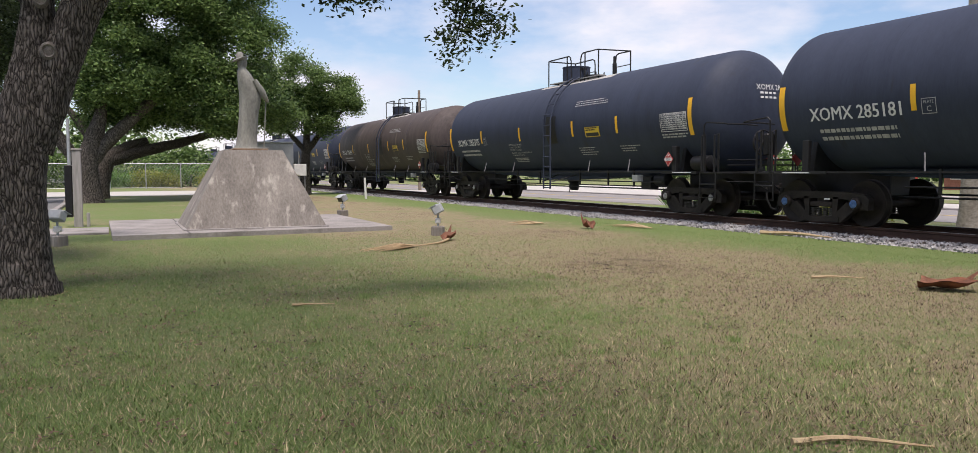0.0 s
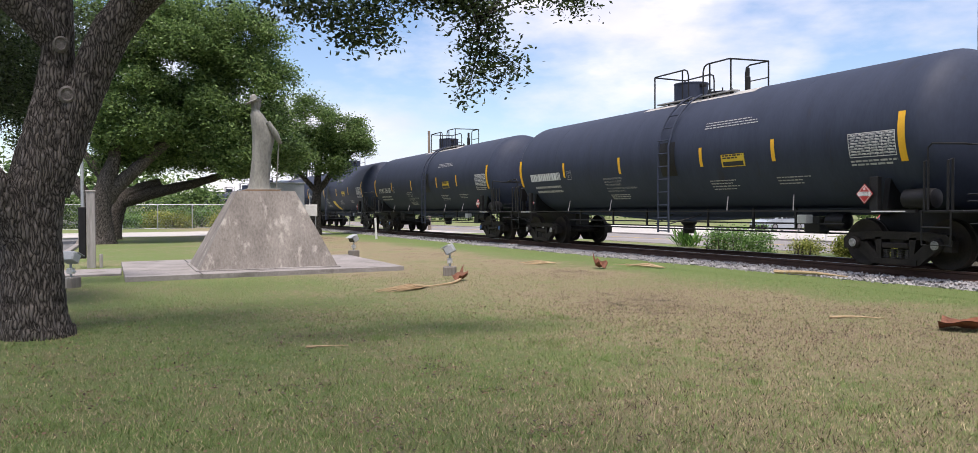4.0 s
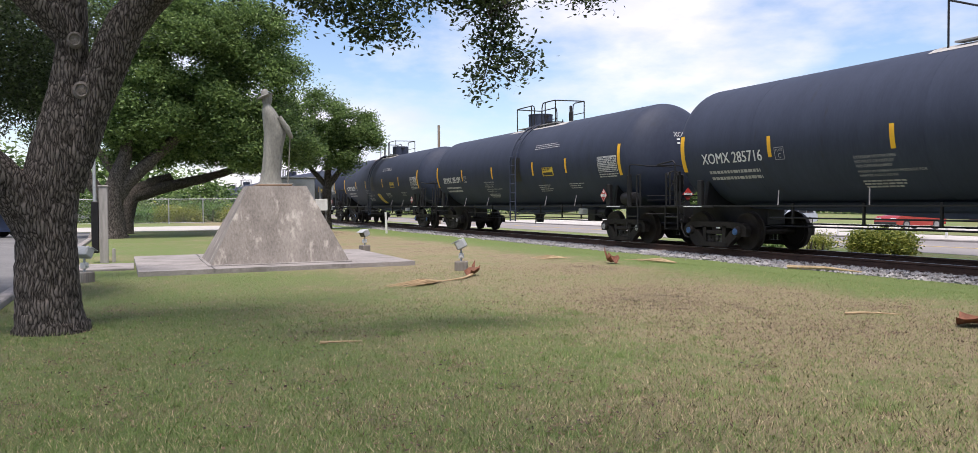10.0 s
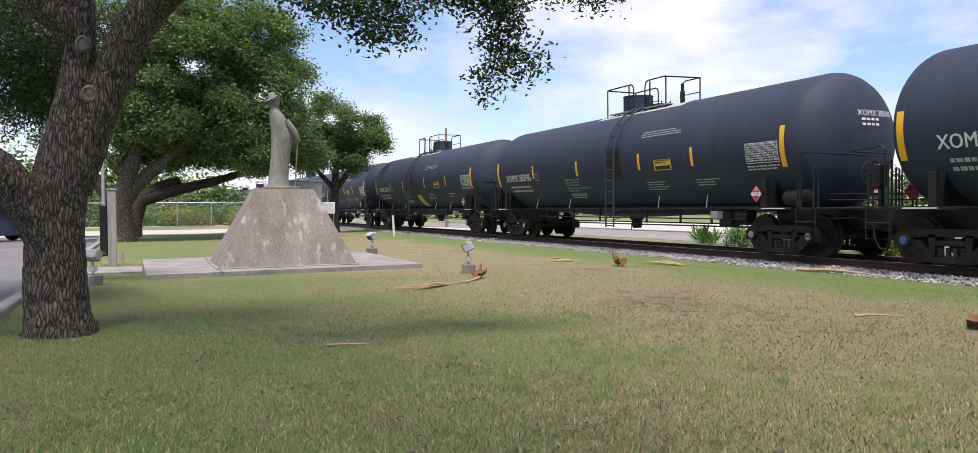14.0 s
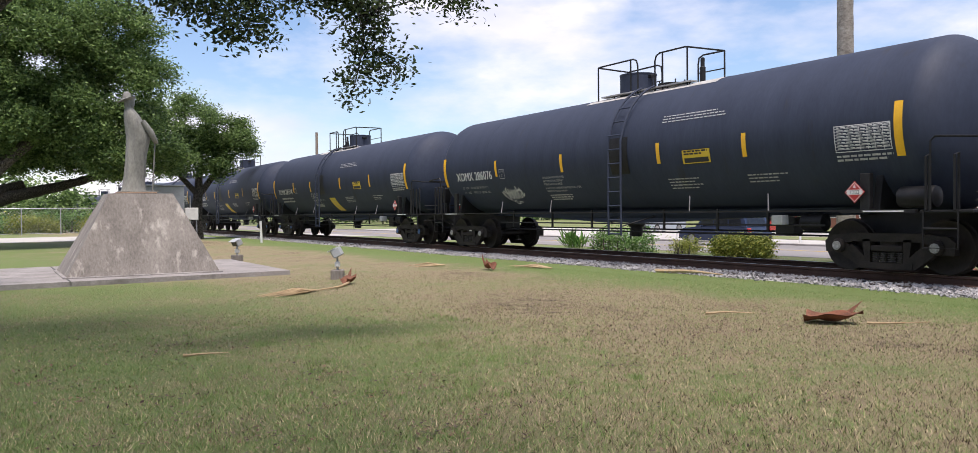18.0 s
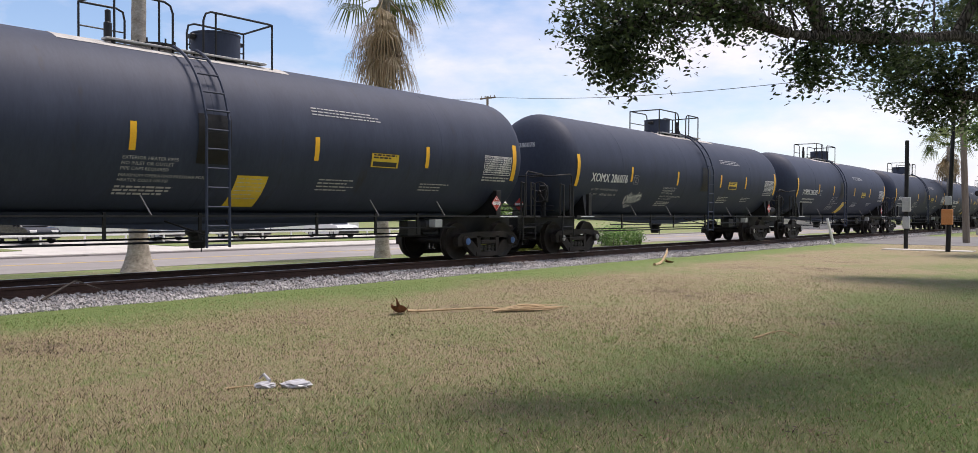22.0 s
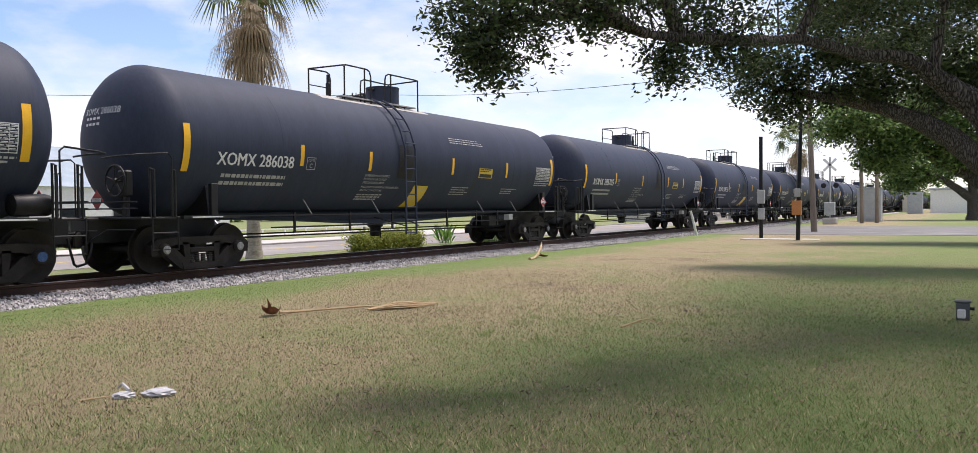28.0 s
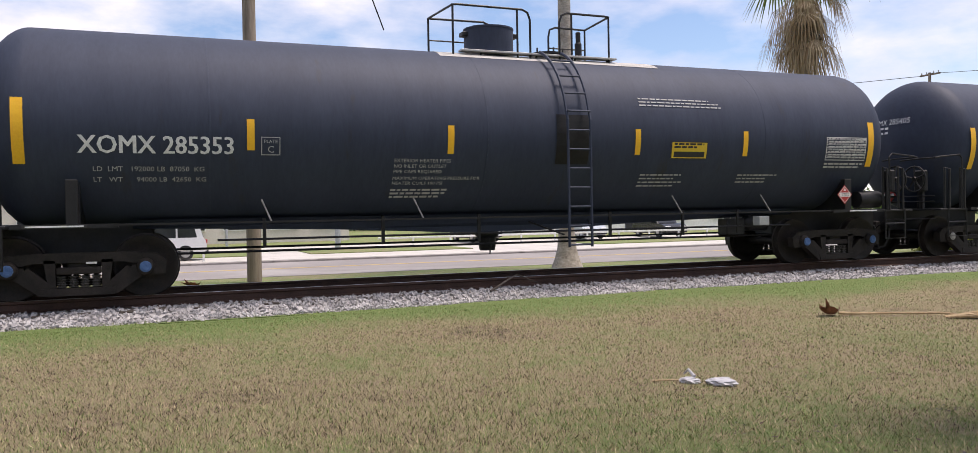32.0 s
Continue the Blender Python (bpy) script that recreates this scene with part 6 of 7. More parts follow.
def build_statue():
    """A robed standing statue with a broad hat, as one plain mesh."""
    cx, cy, z0, n = 2.95, 20.05, 1.915, 32
    # height, the two sides of the outline, half depth
    rings = ((0.00, -0.37, 0.27, 0.28), (0.08, -0.33, 0.23, 0.26), (0.24, -0.285, 0.22, 0.24), (0.42, -0.255, 0.235, 0.23), (0.65, -0.235, 0.245, 0.22), (0.85, -0.215, 0.265, 0.22), (1.02, -0.205, 0.31, 0.23),
             (1.18, -0.205, 0.35, 0.24), (1.28, -0.21, 0.355, 0.25), (1.39, -0.22, 0.32, 0.25), (1.52, -0.235, 0.26, 0.25), (1.64, -0.245, 0.19, 0.24), (1.76, -0.255, 0.11, 0.21), (1.83, -0.25, 0.05, 0.17), (1.88, -0.235, 0.0, 0.13),
             (1.92, -0.225, -0.02, 0.11), (1.97, -0.24, 0.0, 0.12), (2.03, -0.24, 0.015, 0.125), (2.10, -0.235, 0.01, 0.12), (2.125, -0.40, 0.03, 0.215), (2.14, -0.405, 0.035, 0.22), (2.155, -0.275, -0.07, 0.105), (2.24, -0.27, -0.09, 0.095), (2.29, -0.24, -0.13, 0.06), (2.30, -0.20, -0.17, 0.02))
    s = Solid()
    for z, a0, a1, ry in rings:
        mid, rx = (a0 + a1) / 2, (a1 - a0) / 2
        brim = 2.12 < z < 2.15
        for k in range(n):
            a = math.tau * k / n
            cloth = 1.0 if z < 0.7 else max(0.12, 1.0 - (z - 0.7) * 1.2) if z < 1.7 else 0.06
            fold = 1 + cloth * (0.06 * math.sin(8 * a + z * 3.0) + 0.03 * math.sin(15 * a - z * 5.0))
            x = 0.90 * (mid + rx * fold * math.cos(a)) - 0.04
            tilt = 0.42 * (x + 0.18) if z > 2.1 else 0.0
            s.v.append((cx + x, cy + ry * fold * math.sin(a), z0 + z + (tilt if brim else tilt * 0.6)))
    s.f = [(r * n + k, r * n + (k + 1) % n, r * n + n + (k + 1) % n, r * n + n + k) for r in range(len(rings) - 1) for k in range(n)] + [tuple(range(n - 1, -1, -1)), tuple(range(len(s.v) - n, len(s.v)))]
    # bent arm, and a staff down one side
    s.tube([(cx + 0.10, cy - 0.20, z0 + 1.62), (cx + 0.27, cy - 0.22, z0 + 1.36), (cx + 0.37, cy - 0.14, z0 + 1.18), (cx + 0.42, cy - 0.08, z0 + 1.14)], [0.06, 0.075, 0.055, 0.035], 10)
    s.tube([(cx + 0.37, cy - 0.10, z0 + 1.16), (cx + 0.30, cy - 0.12, z0 + 0.02)], 0.016, 6)
    s.box((cx - 0.40, cy - 0.30, z0 - 0.002), (cx + 0.40, cy + 0.30, z0 + 0.03), 0.01)
    tagged(part("statue", s, STATUE, smooth=True), "robed cast-stone statue in a broad hat on the pedestal", "statue")


def floodlight(x, y, label, turn, head=True):
    lamp = thing("floodlight", label, "floodlight", "floodlights round the monument", at=pose(x, y, 0, 0, 0, turn))
    part("concrete_block", Solid().box((-0.13, -0.13, -0.05), (0.13, 0.13, 0.20), 0.02), CONCRETE, lamp)
    part("stem", Solid().tube([(0, 0, 0.2), (0, 0, 0.46)], 0.022, 8), GREY_PAINT, lamp)
    part("junction_box", Solid().box((-0.06, -0.05, 0.26), (0.06, 0.05, 0.37), 0.01).tube([(-0.10, 0, 0.3), (0.1, 0, 0.3)], 0.02, 6), WHITE_PAINT, lamp, "white junction box")
    m = pose(0, 0, 0.56, -28, 0, 0)
    hd = Solid().box((-0.14, -0.10, -0.09), (0.14, 0.10, 0.10), 0.02, m)
    h = part("lamp_head", hd, GREY_PAINT, lamp, "grey lamp head")
    part("lens", Solid().box((-0.115, 0.10, -0.07), (0.115, 0.108, 0.08), 0.0, m), GLASS, h)
    part("visor", Solid().box((-0.15, -0.02, 0.10), (0.15, 0.16, 0.112), 0.0, m), GREY_PAINT, h)
    return lamp


build_monument()
build_statue()
floodlight(6.26, 16.2, "grey floodlight on a small concrete block", 60)
floodlight(6.25, 24.2, "small grey floodlight in the grass behind the slab", 110)
floodlight(-1.02, 17.0, "grey floodlight on a block beside the oak", -40)


# ---- posts, poles, cabinets and wires ----
def post(name, x, y, height, r, material, label, category, top=0.0, n=12, lean=(0, 0), group=""):
    p = thing(name, label, category, group)
    z = ground_z(x)
    part("shaft", Solid().tube([(x, y, z - 0.1), (x + lean[0], y + lean[1], z + height)], [r, r * 0.8 if top == 0 else top], n), material, p, smooth=True)
    return p


wp = thing("wooden_post", "square weathered timber post with a dark box", "post")
part("shaft", Solid().box((-0.98, 22.6, -0.1), (-0.78, 22.8, 1.92), 0.015), GREY_WOOD, wp)
part("cap", Solid().box((-1.0, 22.58, 1.92), (-0.76, 22.82, 1.96), 0.01), GREY_WOOD, wp)
part("meter_box", Solid().box((-1.16, 22.6, 0.25), (-0.99, 22.8, 1.55), 0.02), STEEL, wp, "black metal box")
for i, (x, y) in enumerate(((-0.70, 22.75),)):
    part("foot_brace", Solid().box((x, y - 0.05, -0.05), (x + 0.08, y + 0.05, 0.35), 0.01), GREY_WOOD, wp)
gp = post("grey_pole", -1.75, 38.2, 3.6, 0.09, GALV, "pale grey metal pole on a cone footing", "pole", top=0.06)
part("footing", Solid().lathe([(0.34, -0.05), (0.30, 0.1), (0.14, 0.42), (0.1, 0.44)], 14, "z", (-1.75, 38.2, 0)), CONCRETE, gp)
post("white_marker", 11.3, 39.1, 1.05, 0.06, WHITE_PAINT, "leaning white marker post beside the track", "marker post", top=0.055, lean=(-0.05, 0))
post("white_marker", 11.7, -39.9, 1.25, 0.07, WHITE_PAINT, "leaning white marker post near the crossing", "marker post", top=0.06, lean=(0.30, 0.1))
up = post("utility_pole", 19.75, -1.95, 15.0, 0.17, WOOD, "tall plain timber utility pole beside the street", "utility pole", top=0.12)
p = post("utility_pole", 8.0, -37.0, 4.5, 0.085, STEEL, "dark pole with two grey meter boxes", "utility pole", top=0.08)
part("meter_box", Solid().box((7.82, -36.98, 1.55), (8.12, -36.78, 2.15), 0.02), GREY_PAINT, p, "grey meter box")
part("meter_box", Solid().box((7.84, -36.98, 0.85), (8.10, -36.80, 1.35), 0.02), GREY_PAINT, p, "grey meter box")
p = post("utility_pole", 6.2, -35.5, 5.6, 0.09, STEEL, "dark pole with an orange box", "utility pole", top=0.07, lean=(-0.15, 0))
part("orange_box", Solid().box((6.02, -35.46, 1.05), (6.40, -35.26, 1.65), 0.02), ORANGE, p, "faded orange box")
part("meter", Solid().box((6.08, -35.46, 1.8), (6.3, -35.3, 2.15), 0.02), GREY_PAINT, p)
tagged(part("concrete_pad", Solid().box((5.4, -36.6, -0.05), (8.6, -35.6, 0.03), 0.01), PAVING), "narrow concrete strip at the foot of the poles", "pad")
p = post("utility_pole", 7.4, -47.3, 9.5, 0.17, WOOD, "tall timber utility pole by the crossing street", "utility pole", top=0.12, lean=(0.35, 0))
p = post("utility_pole", 7.5, -71.0, 9.0, 0.16, WOOD, "timber utility pole beyond the crossing street", "utility pole", top=0.12, lean=(0.1, 0))
p = post("utility_pole", 6.6, -73.0, 8.0, 0.16, WOOD, "timber utility pole beside the cabinets", "utility pole", top=0.12)
p = post("utility_pole", 52.3, -63.3, 13.8, 0.16, WOOD, "distant timber utility pole with a cross-arm", "utility pole", top=0.12)
part("cross_arm", Solid().box((51.3, -63.42, 13.0), (53.3, -63.30, 13.15), 0.01), WOOD, p, "timber cross-arm")
for dx in (-0.85, -0.35, 0.35, 0.85):
    part("insulator", Solid().lathe([(0.05, 13.15), (0.06, 13.3), (0.02, 13.36)], 8, "z", (52.3 + dx, -63.36, 0)), GREY_PAINT, p)
p = post("utility_pole", 22.0, 60.8, 7.9, 0.13, WOOD, "distant plain timber pole beyond the train", "utility pole", top=0.10)


def cabinet(x, y, w, d, h, label):
    c = thing("signal_cabinet", label, "cabinet", "cabinets by the crossing", at=pose(x, y, 0))
    part("body", Solid().box((-w / 2, -d / 2, 0.05), (w / 2, d / 2, h), 0.03), GREY_PAINT, c)
    part("roof", Solid().box((-w / 2 - 0.06, -d / 2 - 0.06, h), (w / 2 + 0.06, d / 2 + 0.06, h + 0.08), 0.02), GREY_PAINT, c)
    dr = part("door", Solid().box((-w / 2 + 0.12, d / 2, 0.2), (w / 2 - 0.12, d / 2 + 0.03, h - 0.15), 0.01), GREY_PAINT, c)
    part("handle", Solid().box((w / 2 - 0.3, d / 2 + 0.03, h * 0.5), (w / 2 - 0.24, d / 2 + 0.07, h * 0.5 + 0.2), 0.01), STEEL, dr)
    part("footing", Solid().box((-w / 2 - 0.1, -d / 2 - 0.1, -0.1), (w / 2 + 0.1, d / 2 + 0.1, 0.05)), PAVING, c)


cabinet(7.7, -79.0, 1.9, 1.6, 2.9, "tall grey signal cabinet beyond the crossing")
cabinet(7.8, -150, 2.2, 2.0, 3.4, "distant grey equipment cabinet beside the track")
cabinet(8.15, 47.0, 2.0, 1.8, 2.95, "pale grey signal house beside the track")
rb = post("relay_box", 9.42, 46.0, 2.45, 0.035, GALV, "white relay box on a thin mast beside the track", "relay box", top=0.03)
part("box", Solid().box((9.10, 45.78, 1.12), (9.80, 45.96, 1.78), 0.02), WHITE_PAINT, rb, "white metal box")
part("box_door", Solid().box((9.14, 45.76, 1.17), (9.45, 45.779, 1.73), 0.005), WHITE_PAINT, rb)
part("leg", Solid().tube([(9.18, 45.87, -0.05), (9.18, 45.87, 1.14)], 0.025, 6), GALV, rb)
part("leg", Solid().tube([(9.72, 45.87, -0.05), (9.72, 45.87, 1.14)], 0.025, 6), GALV, rb)

sg = post("crossing_signal", 9.4, -67.6, 5.2, 0.07, GALV, "crossing signal mast with crossed boards and lamps", "crossing signal", top=0.06)
for a in (-45, 45):
    part("crossbuck_board", Solid().box((-0.65, -0.02, -0.09), (0.65, 0.02, 0.09), 0.0, pose(9.4, -67.5, 4.6) @ Matrix.Rotation(radians(a), 4, "Y")), WHITE_PAINT, sg)
for dx in (-0.45, 0.45):
    part("signal_lamp", Solid().lathe([(0.16, -0.05), (0.2, 0.05), (0.02, 0.06)], 16, "y", (9.4 + dx, -67.5, 3.0)), STEEL, sg)
part("signal_base", Solid().box((8.9, -68.0, 0), (9.9, -67.2, 0.5), 0.05), PAVING, sg)
part("mechanism_box", Solid().box((9.05, -67.9, 0.7), (9.8, -67.3, 1.7), 0.03), GREY_PAINT, sg)


def cable(points, label, r=0.013):
    (a, b) = (Vector(points[0]), Vector(points[1]))
    pts = []
    for k in range(25):
        t = k / 24
        q = a.lerp(b, t)
        q.z -= 4 * points[2] * t * (1 - t)
        pts.append(q)
    tagged(part("cable", Solid().tube(pts, r, 5), STEEL), label, "cable", "overhead wires")


cable(((52.3, -63.36, 13.2), (7.7, -47.3, 9.3), 0.8), "thin sagging overhead wire", 0.02)
cable(((19.78, -1.95, 14.8), (21.0, -5.5, 6.3), 0.05), "steep stay wire of the utility pole", 0.018)
cable(((52.3, -63.36, 13.0), (130, 20, 12.5), 0.9), "thin overhead wire over the car park", 0.025)
cable(((7.7, -47.3, 9.2), (7.5, -71.0, 8.8), 0.4), "overhead wire between two poles", 0.02)

box = thing("utility_box", "small grey outlet pedestal on bare soil", "utility box", at=pose(0.12, -11.5, 0))
part("body", Solid().box((-0.075, -0.07, -0.05), (0.075, 0.07, 0.215), 0.012), BOX_GREY, box)
part("lid", Solid().box((-0.09, -0.085, 0.215), (0.09, 0.085, 0.245), 0.01), BOX_GREY, box)
part("outlet_cover", Solid().box((-0.03, 0.07, 0.03), (0.06, 0.115, 0.14), 0.012), WHITE_PAINT, box, "white outlet cover")
part("plug", Solid().tube([(-0.075, 0.05, 0.15), (-0.12, 0.06, 0.15)], 0.02, 8), STEEL, box)


# ---- the chain-link fence across the far street ----
def build_fence():
    fence = thing("chain_link_fence", "grey chain-link fence with a top rail across the street", "fence")
    y, h = 69.8, 2.0
    for k in range(14):
        x = -16 + 2.6 * k
        part("post", Solid().tube([(x, y, -0.1), (x, y, h + 0.05)], 0.04, 8), GALV, fence)
    part("top_rail", Solid().tube([(-16, y, h), (17.8, y, h)], 0.028, 6), GALV, fence)
    part("bottom_wire", Solid().tube([(-16, y, 0.1), (17.8, y, 0.1)], 0.012, 4), GALV, fence)
    s = Solid()
    k = 0
    x = -16.0
    while x < 17.6:
        for d in (-1, 1):
            a, b = (x, 0.08), (x + d * (h - 0.1) * 0.6, h)
            if -16 <= b[0] <= 17.8:
                s.tube([(a[0], y, a[1]), (b[0], y, b[1])], 0.006, 3, caps=False)
        x += 0.22
    tagged(part("mesh", s, GALV, fence, "diamond wire mesh"), kind="stuff")


build_fence()


# ---- hedges and bushes between track and street ----
def shrub(label, x0, x1, y0, y1, h, material, seed, clumps, size, name="hedge", ragged=0.0):
    rng, rnd = np.random.default_rng(seed), random.Random(seed)
    sh = thing(name, label, "hedge" if name == "hedge" else "bush")
    z = ground_z((x0 + x1) / 2)
    n = clumps
    c = np.stack([rng.uniform(x0, x1, n), rng.uniform(y0, y1, n), z + rng.uniform(0.05, h, n) ** 1.0], 1)
    # keep to the outer skin
    cx, cy = (x0 + x1) / 2, (y0 + y1) / 2
    q = np.maximum.reduce([np.abs(c[:, 0] - cx) / ((x1 - x0) / 2), np.abs(c[:, 1] - cy) / ((y1 - y0) / 2), (c[:, 2] - z) / h])
    c = c[q > 0.55]
    c[:, 2] += rng.normal(0, ragged, len(c))
    blobs = [(*p, size, size, size, 1) for p in c]
    me, tips = leaf_cloud(blobs, size, rng, 8, 0.0, 0.5)
    me.materials.append(material)
    part("foliage", me, material, sh)
    s = Solid()
    for k in range(14):
        x, y = rnd.uniform(x0, x1), rnd.uniform(y0, y1)
        s.tube([(x, y, z - 0.05), (x + rnd.uniform(-.1, .1), y + rnd.uniform(-.1, .1), z + h * 0.8)], [0.03, 0.01], 5)
    part("stems", s, BARK, sh)
    return sh


def spiky(x, y, h, label, seed):
    rnd = random.Random(seed)
    p = thing("spiky_plant", label, "plant")
    s, z = Solid(), ground_z(x)
    for k in range(46):
        a, e = rnd.uniform(0, math.tau), rnd.uniform(0.55, 1.4)
        l = h * rnd.uniform(0.7, 1.15)
        d = Vector((math.cos(a) * math.cos(e), math.sin(a) * math.cos(e), math.sin(e)))
        root = Vector((x + rnd.uniform(-.15, .15), y + rnd.uniform(-.25, .25), z))
        w = d.cross((0, 0, 1)).normalized() * 0.05
        tip = root + d * l - Vector((0, 0, 0.15 * l))
        mid = root + d * l * 0.6
        s.add([root, mid + w, tip, mid - w], [(0, 1, 2, 3)])
    part("leaves", s, BUSH_LEAF, p, fix=False)
    return p


shrub("clipped yellow-green hedge between track and street", 19.5, 20.2, 16.3, 18.1, 0.54, HEDGE_LEAF, 41, 1000, 0.085)
shrub("clipped yellow-green hedge below the palms", 19.3, 20.0, -27.1, -23.3, 0.60, HEDGE_LEAF, 42, 1500, 0.085)
shrub("straggling green bush beside the track", 19.3, 20.0, 21.0, 24.0, 0.62, BUSH_LEAF, 43, 300, 0.09, "bush", 0.18)
shrub("straggling green bush beyond the spiky plant", 19.4, 20.1, -35.6, -32.2, 0.7, BUSH_LEAF, 44, 340, 0.09, "bush", 0.15)
shrub("small dry shrub beside the hedge", 19.4, 20.2, 19.0, 19.9, 0.42, HEDGE_LEAF, 45, 160, 0.06, "bush", 0.1)
spiky(20.0, 26.0, 0.95, "spiky green plant beside the track", 46)
spiky(20.0, 25.5, 0.85, "spiky green plant beside the track", 48)
spiky(20.0, -29.8, 1.15, "spiky green plant beside the hedge", 47)
for k, (x, y, w, h) in enumerate(((3.0, 74, 1.6, 1.2), (5.5, 75, 2.0, 1.5), (8.0, 73.5, 1.4, 1.1), (0.0, 74.5, 1.6, 1.1))):
    shrub("loose garden shrub behind the fence", x - w, x + w, y - 0.8, y + 0.8, h, BUSH_LEAF if k % 2 else HEDGE_LEAF, 60 + k, 240, 0.2, "bush", 0.1)


# ---- litter on the lawn ----
def frond_boot(x, y, turn, label, size=1.0, z=0.0, flat=0.65):
    """The split brown base of a palm leaf, lying curled."""
    b = thing("palm_boot", label, "palm debris", "palm debris on the lawn", at=pose(x, y, z, 0, 0, turn))
    s = Solid()
    n, m = 9, 6
    for i in range(n):
        t = i / (n - 1)
        w = 0.16 * math.sin(math.pi * min(1, 0.25 + t * 0.75)) + 0.02
        for j in range(m):
            q = j / (m - 1) - 0.5
            s.v.append((size * (0.5 * t - 0.25), size * (2 * q * w), size * flat * (0.02 + 0.16 * t * t + 0.42 * q * q * (1.3 - t) + 0.03 * math.sin(9 * t + 5 * q))))
    s.f = [(i * m + j, i * m + j + 1, i * m + m + j + 1, i * m + m + j) for i in range(n - 1) for j in range(m - 1)]
    k = len(s.v)
    s.v += [(p[0], p[1], p[2] + 0.008) for p in s.v[:k]]
    s.f += [tuple(k + q for q in reversed(f)) for f in s.f]
    part("curled_sheath", s, BOOT, b)
    part("torn_flap", Solid().add([(0.1 * size, 0.02, 0.05), (0.24 * size, 0.12 * size, 0.36 * size * flat), (0.16 * size, 0.15 * size, 0.24 * size * flat), (0.02 * size, 0.12 * size, 0.06)], [(0, 1, 2, 3), (3, 2, 1, 0)]), BOOT, b)
    return b


def stalk(points, label, r=0.014, name="dry_stalk", material=None):
    tagged(part(name, Solid().tube(*bent(points, [r * 1.4] + [r] * (len(points) - 2) + [r * 0.4], random.Random(3), 4, 0.3), 6), material or STRAW), label, "palm debris", "palm debris on the lawn")


def frond_tuft(x, y, length, turn, label, seed, blades=40):
    rnd = random.Random(seed)
    f = thing("dry_frond", label, "palm debris", "palm debris on the lawn", at=pose(x, y, 0, 0, 0, turn))
    s = Solid()
    for k in range(blades):
        a = rnd.uniform(-0.22, 0.22)
        l = length * rnd.uniform(0.6, 1.05)
        y0 = rnd.uniform(-0.08, 0.08)
        z1, z2 = rnd.uniform(0.02, 0.10), rnd.uniform(0.01, 0.05)
        mid, tip = Vector((l * 0.5, y0 + a * l * 0.6, z1)), Vector((l, y0 + a * l * 0.9, z2))
        s.tube([(0, y0 * 0.3, 0.03), mid, tip], [0.010, 0.008, 0.003], 4)
    tagged(part("dry_leaf_fan", s, STRAW, f), kind="stuff")
    return f


frond_boot(10.15, 16.4, 80, "curled brown palm boot standing in the grass", 0.85, 0, 1.3)
frond_tuft(10.0, 18.3, 1.0, 170, "flattened dry frond in the grass", 71, 12)
frond_boot(8.62, 6.1, -60, "curled brown palm boot lying on dry grass", 1.3, 0, 0.6)
stalk([(8.75, 5.75, 0.04), (8.9, 5.5, 0.05), (9.1, 5.2, 0.08)], "pale broken stalk beside a palm boot", 0.012)
frond_boot(6.0, 14.9, 30, "rust-brown palm boot beside the floodlight", 0.8, 0, 1.1)
stalk([(5.95, 14.8, 0.05), (5.5, 14.2, 0.03), (4.9, 13.8, 0.03)], "brown stalk trailing from a palm boot", 0.02)
frond_tuft(4.95, 13.9, 1.25, -150, "flattened dry frond below the floodlight", 72)
frond_boot(8.18, -7.95, 100, "rust-brown palm boot at the end of a stalk", 0.6, 0, 1.2)
stalk([(8.1, -8.05, 0.05), (7.85, -8.5, 0.04), (7.4, -9.0, 0.06), (7.15, -9.15, 0.04)], "long pale palm stalk on the grass", 0.016)
frond_tuft(7.3, -8.95, 1.2, -115, "dry frond at the end of a long stalk", 73)
stalk([(10.6, -20.0, 0.03), (10.7, -20.6, 0.06), (10.85, -21.2, 0.30), (10.9, -21.35, 0.42)], "bleached palm stalk propped on the grass", 0.035)
frond_boot(10.85, -21.3, 60, "brown palm boot beside a bleached stalk", 0.6)
stalk([(1.60, 8.3, 0.02), (1.75, 8.2, 0.03), (2.0, 8.2, 0.02)], "pale twig lying in the grass", 0.011, "twig")
stalk([(8.05, 7.6, 0.02), (8.25, 7.45, 0.03), (8.55, 7.2, 0.02)], "pale twig lying on straw", 0.014, "twig")
stalk([(10.55, 3.95, 0.03), (10.75, 3.8, 0.05), (11.0, 3.7, 0.02)], "short brown stick near the ballast", 0.02, "twig")
stalk([(3.05, 2.98, 0.02), (3.3, 2.88, 0.03), (3.62, 2.62, 0.02)], "bleached stick in the near grass", 0.014, "twig")
stalk([(0.75, 3.0, 0.02), (0.9, 2.95, 0.03), (1.1, 2.95, 0.02)], "brown curled leaf stalk in the grass", 0.010, "twig")
stalk([(12.75, -5.1, 0.10), (12.95, -5.6, 0.30), (13.0, -5.75, 0.31), (12.9, -6.1, 0.16)], "broken brown branch across the ballast", 0.014, "twig", SLEEPER)
stalk([(12.5, 13.2, 0.06), (12.55, 12.3, 0.09), (12.6, 11.4, 0.07)], "pale palm stalk on the ballast", 0.035)
stalk([(3.55, -9.0, 0.02), (3.35, -9.25, 0.09), (3.15, -9.3, 0.03)], "curved pale twig in the grass", 0.009, "twig")
frond_boot(18.6, 0.6, 20, "dark palm boot beside the far rail", 0.9, -0.07)
